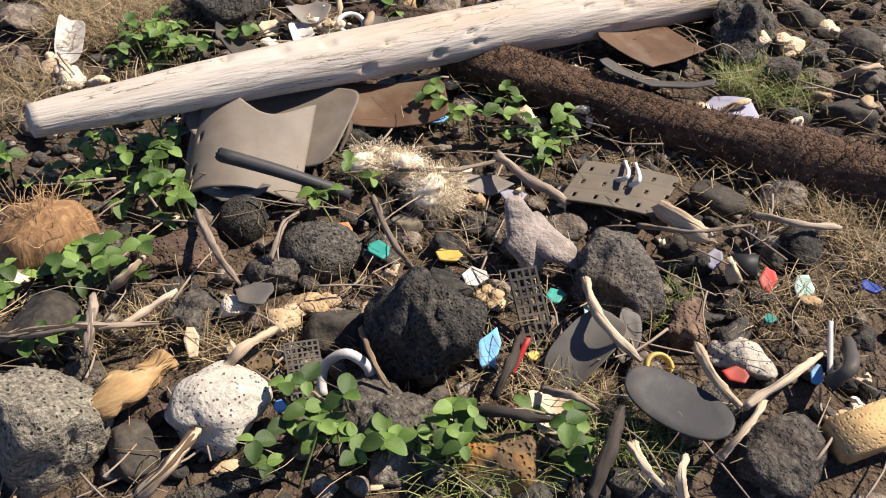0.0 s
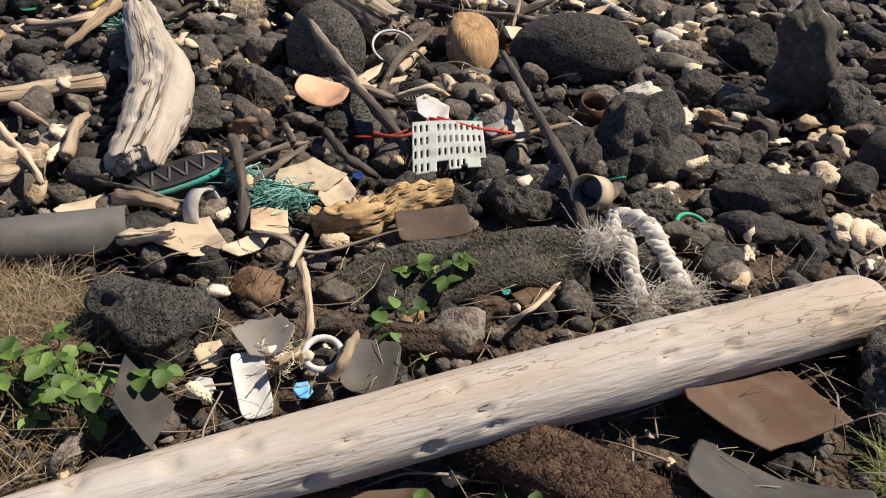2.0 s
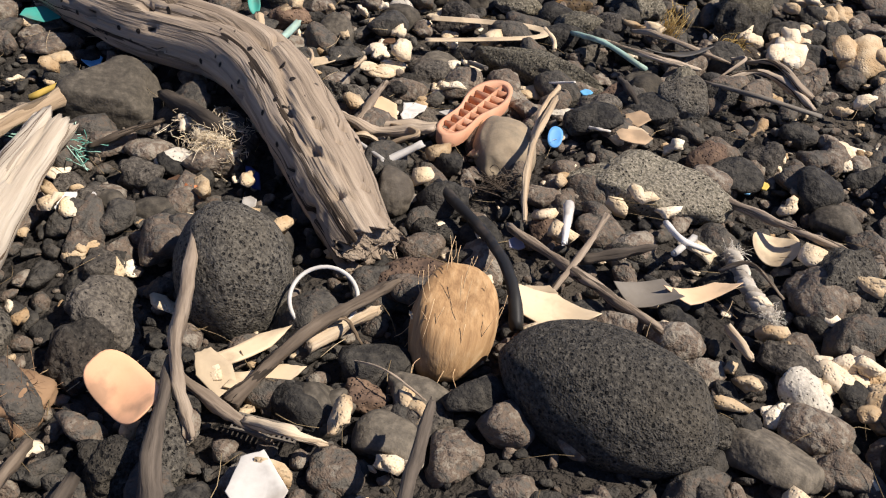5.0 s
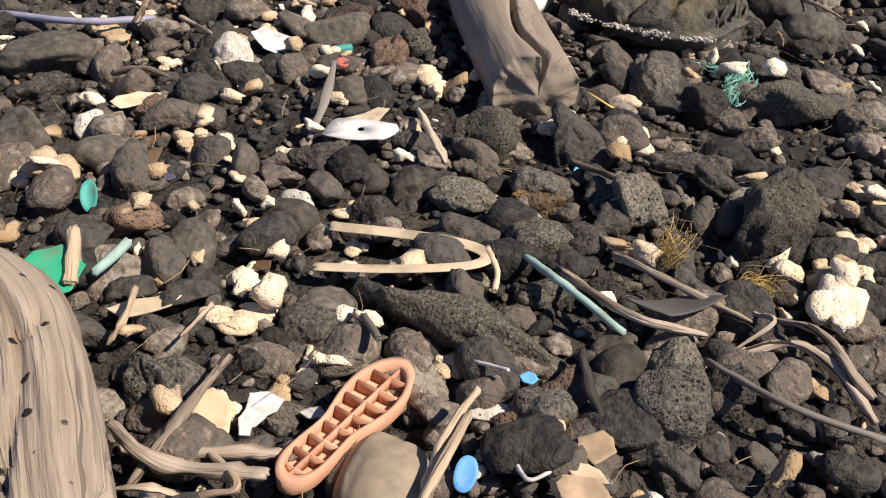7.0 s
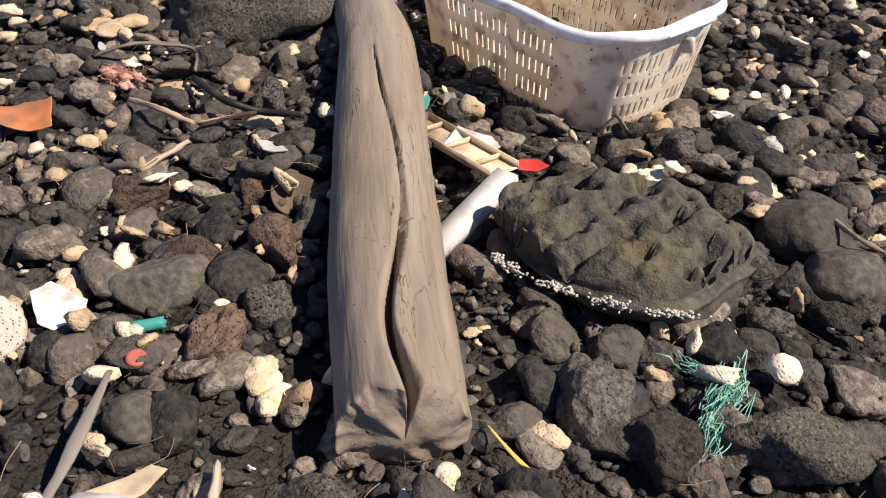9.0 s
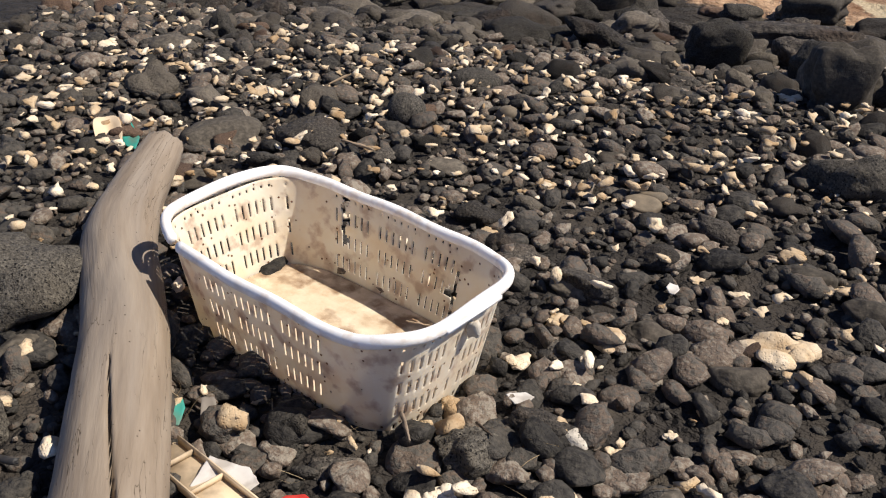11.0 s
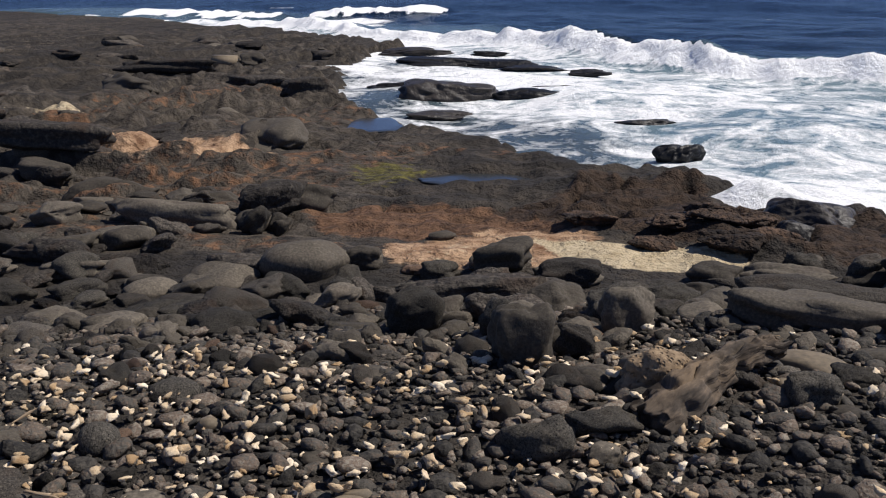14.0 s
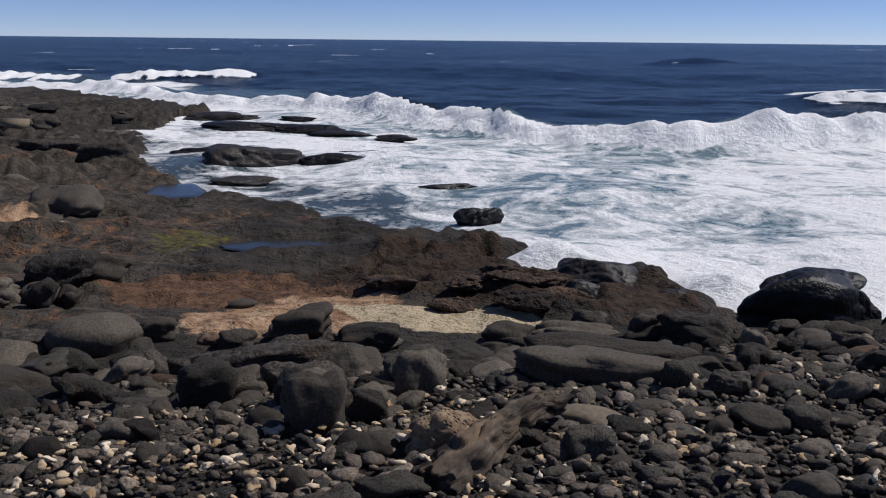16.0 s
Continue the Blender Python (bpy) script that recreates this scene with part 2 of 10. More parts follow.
# ---- meshes ----
def ico(res):
    bm = bmesh.new()
    bmesh.ops.create_icosphere(bm, subdivisions=res, radius=1)
    V = np.array([v.co[:] for v in bm.verts])
    F = [tuple(v.index for v in f.verts) for f in bm.faces]
    bm.free()
    return V, F


ICO = {n: ico(n) for n in (1, 2, 3, 4, 5, 6)}


def wobble(P, seed, amount, freq=1.5, octaves=3):
    """Smooth noise at points, by sums of sine waves."""
    r = np.random.RandomState(seed)
    out = np.zeros(len(P))
    for o in range(octaves):
        for _ in range(5):
            k = r.normal(size=3)
            k *= freq * 2 ** o / np.linalg.norm(k) * r.uniform(0.7, 1.4)
            out += amount * 0.55 ** o * np.sin(P @ k + r.uniform(0, 6.3)) * 0.45
    return out


def stone(res, seed, size, rough=0.16, cuts=5, pits=0, pit_size=0.2, sharp=14.0, pit_depth=0.55, low=0.55):
    """A stone: a ball cut by random planes, with rounded edges, lumps and pits."""
    V, F = ICO[res]
    r = np.random.RandomState(seed)
    n = r.normal(size=(cuts, 3))
    n /= np.linalg.norm(n, axis=1)[:, None]
    d = r.uniform(low, 0.9, cuts)
    lim = np.full((len(V), cuts + 1), 1.0)
    if cuts:
        c = V @ n.T
        lim[:, :cuts] = np.where(c > 0.05, d / np.maximum(c, 0.05), 9)
    rad = -np.log(np.exp(-sharp * np.minimum(lim, 3)).sum(1)) / sharp
    rad = rad * (1 + wobble(V, seed + 7, rough, 2.2, 4))
    P = V * rad[:, None]
    if pits:
        q = r.normal(size=(pits, 3))
        q /= np.linalg.norm(q, axis=1)[:, None]
        s = pit_size * r.uniform(0.4, 1.2, pits)
        for k in range(pits):
            a = np.linalg.norm(V - q[k], axis=1) / s[k]
            P = P * (1 - pit_depth * s[k] * np.exp(-(a ** 4)))[:, None]
    ext = P.max(0) - P.min(0)
    P = (P - (P.max(0) + P.min(0)) / 2) / ext * np.array(size)
    return P, F


def curve(points, n):
    """A smooth line through points, n steps a span."""
    p = np.array(points, float)
    if len(p) == 2:
        return np.array([p[0] + (p[1] - p[0]) * k / n for k in range(n + 1)])
    e = np.vstack([2 * p[0] - p[1], p, 2 * p[-1] - p[-2]])
    out = []
    for i in range(len(p) - 1):
        a, b, c, d = e[i:i + 4]
        for k in range(n):
            t = k / n
            out.append(0.5 * (2 * b + (c - a) * t + (2 * a - 5 * b + 4 * c - d) * t * t + (3 * b - a - 3 * c + d) * t ** 3))
    return np.array(out + [p[-1]])


def tube(points, radii, sides=10, n=6, rough=0.0, seed=0, flat=1.0, cap=0.6, freq=3.0):
    """A tapering round stem along a smooth line, with closed, slightly domed ends."""
    c = curve(points, n)
    m = len(c)
    rr = np.interp(np.linspace(0, 1, m), np.linspace(0, 1, len(radii)), radii)
    tan = np.gradient(c, axis=0)
    tan /= np.linalg.norm(tan, axis=1)[:, None]
    up = np.array([0, 0, 1.0]) if abs(tan[0][2]) < 0.9 else np.array([0, 1.0, 0])
    V = []
    for i in range(m):
        a = np.cross(tan[i], up)
        a /= np.linalg.norm(a)
        b = np.cross(a, tan[i])
        up = b
        for k in range(sides):
            t = 2 * math.pi * k / sides
            V.append(c[i] + rr[i] * (math.cos(t) * a + flat * math.sin(t) * b))
    V = np.array(V)
    if rough:
        ctr = np.repeat(c, sides, 0)
        R = np.repeat(rr, sides)[:, None]
        U = (V - ctr) / R
        V = ctr + (V - ctr) * (1 + wobble(np.hstack([U * 1.2]) + ctr / R * 0.35 * freq / 3, seed, rough, 2.0, 4))[:, None]
    F = []
    for i in range(m - 1):
        for k in range(sides):
            k2 = (k + 1) % sides
            F.append((i * sides + k, i * sides + k2, (i + 1) * sides + k2, (i + 1) * sides + k))
    e0, e1 = len(V), len(V) + 1
    V = np.vstack([V, c[0] - tan[0] * rr[0] * cap * 0.5, c[-1] + tan[-1] * rr[-1] * cap * 0.5])
    for k in range(sides):
        k2 = (k + 1) % sides
        F.append((e0, k2, k))
        F.append((e1, (m - 1) * sides + k, (m - 1) * sides + k2))
    return V, F


def joined(parts):
    V, F, n = [], [], 0
    for v, f in parts:
        V.append(np.asarray(v))
        F += [tuple(i + n for i in q) for q in f]
        n += len(v)
    return np.vstack(V), F


def moved(vf, m):
    R, T = np.array(m.to_3x3()), np.array(m.translation)
    return np.asarray(vf[0]) @ R.T + T, vf[1]


GRAIN = []


def put_mesh(name, vf, material, smooth=True):
    me = bpy.data.meshes.new(name)
    me.from_pydata(np.asarray(vf[0]).tolist(), [], vf[1])
    if smooth:
        me.polygons.foreach_set("use_smooth", np.ones(len(me.polygons), dtype=bool))
    me.materials.append(material)
    if len(GRAIN) == len(vf[0]):
        me.attributes.new("grain", "FLOAT_VECTOR", "POINT").data.foreach_set("vector", np.array(GRAIN, dtype=np.float32).ravel())
    GRAIN.clear()
    me.update()
    return new(name, me)


def thing(name, vf, material, m, label, category, group="", kind="", smooth=True):
    ob = put_mesh(name, vf, material, smooth)
    ob.matrix_world = m
    return tagged(ob, label, category, group, kind)


def part(name, vf, material, parent, label="", smooth=True):
    ob = put_mesh(name, vf, material, smooth)
    ob.parent = parent
    return tagged(ob, label)


def empty(name, m, label, category, group=""):
    ob = new(name)
    ob.empty_display_size = 0.05
    ob.matrix_world = m
    return tagged(ob, label, category, group)


# ---- ground ----
SHORE = np.array([(-60, 80), (-32, 71), (-14, 52), (-10.7, 46.2), (-6.7, 42.0), (-3.0, 37.6), (-1.8, 33.2), (-2.4, 30.4), (-2.1, 25.2), (-1.9, 22.2), (-1.2, 19.8),
                  (0.0, 17.9), (1.1, 16.8), (1.3, 15.6), (1.7, 15.1), (1.9, 14.4), (2.9, 14.5), (3.4, 13.9), (3.25, 13.1), (3.0, 12.5), (3.15, 12.2), (3.5, 12.7),
                  (4.1, 12.9), (4.5, 12.6), (4.35, 12.0), (4.45, 11.4), (4.3, 11.0), (4.6, 10.7), (5.4, 10.5), (7.5, 11.4), (14, 11.0), (60, 4)])


def shore(x, y):
    """Metres landward of the water's edge (negative out at sea)."""
    best = np.full(np.shape(x), 1e9)
    for (ax, ay), (bx, by) in zip(SHORE[:-1], SHORE[1:]):
        dx, dy = bx - ax, by - ay
        t = np.clip(((x - ax) * dx + (y - ay) * dy) / (dx * dx + dy * dy), 0, 1)
        best = np.minimum(best, np.hypot(x - ax - t * dx, y - ay - t * dy))
    inside = np.zeros(np.shape(x), bool)
    ring = np.vstack([SHORE, [(5000, -5000), (-5000, -5000), (-5000, 75)]])
    for (ax, ay), (bx, by) in zip(ring, np.roll(ring, -1, 0)):
        hit = ((ay > y) != (by > y)) & (x < (bx - ax) * (y - ay) / np.where(by == ay, 1e-9, by - ay) + ax)
        inside ^= hit
    return np.where(inside, best, -best)


def step(a, b, v):
    t = np.clip((v - a) / (b - a), 0, 1)
    return t * t * (3 - 2 * t)


def patch(x, y, outline, soft):
    """1 inside an outline, falling to 0 over a soft edge; 0.5 on the line itself."""
    best, inside = np.full(np.shape(x), 1e9), np.zeros(np.shape(x), bool)
    for (ax, ay), (bx, by) in zip(outline, outline[1:] + outline[:1]):
        dx, dy = bx - ax, by - ay
        t = np.clip(((x - ax) * dx + (y - ay) * dy) / (dx * dx + dy * dy), 0, 1)
        best = np.minimum(best, np.hypot(x - ax - t * dx, y - ay - t * dy))
        inside ^= ((ay > y) != (by > y)) & (x < dx * (y - ay) / (dy if abs(dy) > 1e-9 else 1e-9) + ax)
    return step(-soft, soft, np.where(inside, best, -best))


SAND = [(1.25, 11.45), (1.8, 11.32), (2.64, 11.1), (2.85, 10.75), (2.6, 10.5), (1.9, 10.6), (1.45, 10.95)]
PEACH = [(0.05, 11.4), (0.53, 11.6), (1.17, 11.95), (1.8, 11.7), (1.9, 11.4), (1.5, 10.9), (1.4, 10.65), (0.8, 10.6), (0.2, 10.75)]
RUDDY = [(-0.8, 12.6), (0.0, 12.95), (0.98, 12.6), (1.9, 11.9), (1.2, 11.7), (0.1, 11.55), (-0.5, 11.9)]
REEF = [(0.85, 12.5), (1.5, 12.8), (1.95, 13.6), (3.1, 13.6), (2.95, 12.2), (3.5, 12.5), (4.3, 12.4), (4.25, 10.9), (3.6, 10.55), (2.9, 10.9), (2.25, 11.4), (1.8, 11.75)]
MOSS = [(-0.75, 14.8), (-0.1, 15.0), (0.5, 14.5), (0.4, 13.65), (-0.3, 13.5), (-0.6, 13.9)]
PINK = [(-4.4, 16.8), (-3.4, 17.0), (-2.5, 16.5), (-1.4, 15.3), (-2.2, 15.0), (-3.0, 14.85), (-3.5, 14.85)]
PALE = [(-7.5, 19.1), (-5.2, 18.9), (-5.0, 18.35), (-7.2, 18.2)]
RUST = [(-5.8, 18.35), (-4.9, 18.5), (-4.4, 17.1), (-5.2, 17.0)]
GREENISH = [(1.85, 11.2), (2.3, 11.1), (2.3, 10.65), (1.85, 10.75)]
POOLS = [(-0.62, 18.0, 0.36, 0.62), (0.85, 14.05, 0.55, 0.30)]


def height(x, y):
    x, y = np.asarray(x, float), np.asarray(y, float)
    p = np.stack([x, y, 0 * x], -1).reshape(-1, 3)
    fine = wobble(p, 3, 0.008, 9, 3).reshape(x.shape)
    mid = wobble(p, 5, 1.0, 1.6, 4).reshape(x.shape)
    crag = wobble(p, 9, 1.0, 6.5, 3).reshape(x.shape)
    z = fine - 0.38 * step(7.4, 10.2, y - 0.12 * x) - 0.03 * step(11.0, 13.0, y)
    flat = step(10.4, 12.2, y)
    reef = patch(x, y, REEF, 0.18) if np.size(x) else 0
    still = np.maximum(patch(x, y, SAND, 0.15), 0.8 * patch(x, y, MOSS, 0.3)) if np.size(x) else 0
    rift = np.abs(wobble(p, 13, 1.0, 1.8, 3).reshape(x.shape))
    # low benches that step up away from the water
    run = 0.46 * y - 0.22 * x + 0.8 * wobble(p, 15, 1.0, 0.55, 3).reshape(x.shape)
    bench = step(0.90, 1.0, run - np.floor(run)) - (run - np.floor(run)) + 0.55
    broken = step(-0.8, -2.4, x - 0.12 * (y - 14)) * step(12.2, 14.5, y)
    tall = 0.045 + 0.17 * broken * step(60, 24, y)
    level = (mid + 0.35 * crag) * 1.6
    chunk = (np.floor(level) + step(0.25, 0.75, level - np.floor(level))) / 1.6
    d = shore(x, y) + (0.10 * mid + 0.05 * crag) * step(10, 13, y) * (1 + step(20, 40, y))
    z = z + flat * (1 - still) * (0.022 * mid + 0.026 * crag + tall * bench - 0.07 * np.exp(-(rift * 14) ** 2) + broken * step(44, 18, y) * (1 - 0.8 * patch(x, y, PINK, 0.6)) * (0.055 * chunk + 0.035 * np.abs(crag)))
    z = z + reef * step(0.0, 0.25, d) * (0.0 + 0.066 * np.abs(crag) + 0.034 * chunk - 0.08 * np.exp(-(rift * 7) ** 2))
    z = z + 0.10 * step(0.2, 1.2, d) * step(25, 33, y) - 0.9 * step(0.12, -0.7, d) - 2.0 * step(-1.0, -12, d)
    for px, py, rx, ry in POOLS:
        w = step(1.5, 1.05, np.hypot((x - px) / rx, (y - py) / ry))
        z = z * (1 - w) - 0.47 * w
    far = step(60, 300, np.hypot(x, y)) * (d > 0)
    return z + 2.0 * far * (y < 20)


def graded(a, b, inner, outer, fine, grow=1.18):
    mid = list(np.arange(a, b + fine / 2, fine))
    s, v = fine, mid[-1]
    while v < outer:
        s *= grow
        v += s
        mid.append(v)
    s, v = fine, mid[0]
    while v > inner:
        s *= grow
        v -= s
        mid.insert(0, v)
    return np.array(mid)


def sheet(xs, ys, zf):
    X, Y = np.meshgrid(xs, ys)
    Z = zf(X, Y)
    V = np.stack([X, Y, Z], -1).reshape(-1, 3)
    w, h = len(xs), len(ys)
    i = np.arange(h - 1)[:, None] * w + np.arange(w - 1)[None]
    F = np.stack([i, i + 1, i + 1 + w, i + w], -1).reshape(-1, 4)
    return V, [tuple(f) for f in F.tolist()]


def ground_material():
    m = surf("dark_shore_ground", [(0.018, 0.016, 0.014), (0.040, 0.034, 0.028), (0.085, 0.069, 0.052)], 3, 0.92,
             [("noise", 4, 0.9, 0.12), ("noise", 15, 1.0, 0.05), ("noise", 60, 0.8, 0.015)], spread=0.0, rand=0, stain=(0.020, 0.018, 0.016), stain_scale=0.9, stain_amount=0.7)
    N, L = m.node_tree.nodes, m.node_tree.links.new
    src = N["Hue/Saturation/Value"].outputs["Color"]
    tc = [n for n in N if n.bl_idname == "ShaderNodeTexCoord"][0]
    for attr, ca, cb, sc in (("soil", (0.045, 0.030, 0.020), (0.12, 0.085, 0.055), 30.0), ("dry", (0.018, 0.015, 0.012), (0.105, 0.087, 0.067), 5.0), ("brown", (0.05, 0.028, 0.016), (0.19, 0.105, 0.058), 6.0),
                             ("reef", (0.014, 0.010, 0.007), (0.068, 0.043, 0.027), 9.0), ("peach", (0.17, 0.085, 0.042), (0.55, 0.37, 0.225), 5.0),
                             ("sand", (0.42, 0.33, 0.20), (0.58, 0.48, 0.32), 9.0), ("algae", (0.035, 0.034, 0.016), (0.15, 0.13, 0.03), 7.0)):
        at = N.new("ShaderNodeAttribute")
        at.attribute_name = attr
        ns = N.new("ShaderNodeTexNoise")
        ns.inputs["Scale"].default_value, ns.inputs["Detail"].default_value, ns.inputs["Roughness"].default_value = sc, 8.0, 0.62
        L(tc.outputs["Object"], ns.inputs["Vector"])
        spread = N.new("ShaderNodeMapRange")
        spread.inputs["From Min"].default_value, spread.inputs["From Max"].default_value = 0.32, 0.66
        L(ns.outputs["Fac"], spread.inputs["Value"])
        inner = N.new("ShaderNodeMix")
        inner.data_type = "RGBA"
        L(spread.outputs[0], inner.inputs["Factor"])
        inner.inputs["A"].default_value, inner.inputs["B"].default_value = (*ca, 1), (*cb, 1)
        ad = N.new("ShaderNodeMath")
        ad.operation = "ADD"
        L(at.outputs["Fac"], ad.inputs[0])
        L(ns.outputs["Fac"], ad.inputs[1])
        mr = N.new("ShaderNodeMapRange")
        mr.inputs["From Min"].default_value, mr.inputs["From Max"].default_value = 0.92, 1.08
        L(ad.outputs[0], mr.inputs["Value"])
        mx = N.new("ShaderNodeMix")
        mx.data_type = "RGBA"
        L(mr.outputs[0], mx.inputs["Factor"])
        L(src, mx.inputs["A"])
        L(inner.outputs["Result"], mx.inputs["B"])
        src = mx.outputs["Result"]
    L(src, N["Principled BSDF"].inputs["Base Color"])
    return m


gx = graded(-5.6, 5.6, -4500, 4500, 0.048, 1.12)
gy = np.concatenate([graded(-0.6, 9.4, -4500, 9.4, 0.065, 1.2), graded(9.45, 16.0, 9.45, 4500, 0.045, 1.022)])
gv, gf = sheet(gx, gy, height)
ground = thing("ground", (gv, gf), ground_material(), Matrix(), "dark volcanic shore of soil, pebbles and bare lava shelf", "ground", kind="structure")
X, Y = gv[:, 0], gv[:, 1]
drift = wobble(np.stack([X, Y, 0 * X], -1), 51, 1.0, 1.1, 3)
zones = {
    "soil": step(1.9, 1.1, Y - 0.3 * X),
    "dry": (0.44 + 0.18 * step(26, 16, Y)) * step(10.4, 11.4, Y) * step(0.8, -0.6, X - 0.1 * (Y - 12)) + 0.1 * drift * (Y > 11),
    "brown": np.maximum.reduce([0.44 * step(10.6, 11.4, Y) * step(0.2, 1.5, drift + 0.5) * step(30, 20, Y), 0.8 * patch(X, Y, RUDDY, 0.25), 0.62 * patch(X, Y, RUST, 0.3), 0.7 * patch(X, Y, PINK, 1.2)]),
    "reef": 0.95 * patch(X, Y, REEF, 0.3),
    "peach": np.maximum(0.78 * patch(X, Y, PEACH, 0.2), 0.66 * patch(X, Y, PINK, 0.5)),
    "sand": np.maximum.reduce([0.9 * patch(X, Y, SAND, 0.12), 0.62 * patch(X, Y, PALE, 0.2), 0.36 * patch(X, Y, PEACH, 0.25)]),
    "algae": np.maximum(0.58 * patch(X, Y, MOSS, 0.5), 0.36 * patch(X, Y, GREENISH, 0.12)),
}
for key, val in zones.items():
    ground.data.attributes.new(key, "FLOAT", "POINT").data.foreach_set("value", val.astype(np.float32))

# ---- sea and sky's edge ----
SEA = -0.52
CREST = np.array([(-40, 66), (-12.8, 55), (-8.4, 52), (-2.6, 39.5), (1.3, 36.0), (3.9, 31.2), (6.1, 27.2), (8.1, 24.9), (10.3, 24.1), (13.5, 23.6), (22, 22.0), (60, 17)])


def breakers(x, y):
    """Height and foam of the rolling waves."""
    p = np.stack([x, y, 0 * x], -1).reshape(-1, 3)
    lump = wobble(p, 21, 1.0, 3.2, 3).reshape(x.shape)
    slow = wobble(p, 22, 1.0, 0.35, 3).reshape(x.shape)
    cy = np.interp(x, CREST[:, 0], CREST[:, 1])
    lean = (np.interp(x + 0.5, CREST[:, 0], CREST[:, 1]) - cy) * 2
    z, foam = np.zeros_like(x), np.zeros_like(x)
    rows = [((y - cy - 0.3 * slow) / np.sqrt(1 + lean ** 2), np.interp(x, [-14, -3, 4, 7, 60], [0.2, 0.26, 0.38, 0.56, 0.60]) * (1 + 0.25 * slow), 0.9, 1.0)]
    for cx, c0, tilt, half, tall, thick, white in ((-4.6, 61.0, 0.3, 4.6, 0.40, 3.0, 0.9), (-15.0, 62.0, 0.05, 6.0, 0.3, 3.0, 0.8), (24.5, 38.5, -0.12, 5.0, 0.34, 1.8, 0.8), (39.0, 93.0, 0.1, 3.2, 0.5, 2.0, 1.0)):
        d = (y - c0 - tilt * (x - cx) - 0.5 * slow) / thick
        rows.append((d, tall * step(1.0, 0.5, np.abs(x - cx) / half + 0.06 * slow), 1.0, white))
    for d, tall, thick, white in rows:
        d = d / thick + 0.10 * lump
        ridge = np.where(d < 0, np.exp(-(d * 1.5) ** 2), np.exp(-(d * 0.75) ** 2))
        z = np.maximum(z, tall * ridge * (1 + 0.22 * lump))
        front = np.where(d < 0.12, ridge, 0) * step(0.08, 0.3, tall)
        foam = np.maximum(foam, step(0.10, 0.45, front + 0.10 * lump * (front > 0)) * white)
    return z, foam


def sea_height(x, y):
    p = np.stack([x, y, 0 * x], -1).reshape(-1, 3)
    swell = wobble(p, 31, 1.0, 1.1, 3).reshape(x.shape)
    big = wobble(p, 32, 1.0, 0.12, 3).reshape(x.shape)
    z = SEA + 0.055 * swell * step(400, 20, y) + 0.2 * big * step(30, 48, y) * step(900, 60, y)
    splash = 0.24 * np.exp(-((x - 3.45) / 0.42) ** 2 - ((y - 12.95) / 0.35) ** 2) + 0.14 * np.exp(-((x - 4.75) / 0.3) ** 2 - ((y - 11.7) / 0.5) ** 2)
    return z + breakers(x, y)[0] + splash * (1 + 0.3 * swell) - 0.8 * step(0.9, 1.6, shore(x, y))


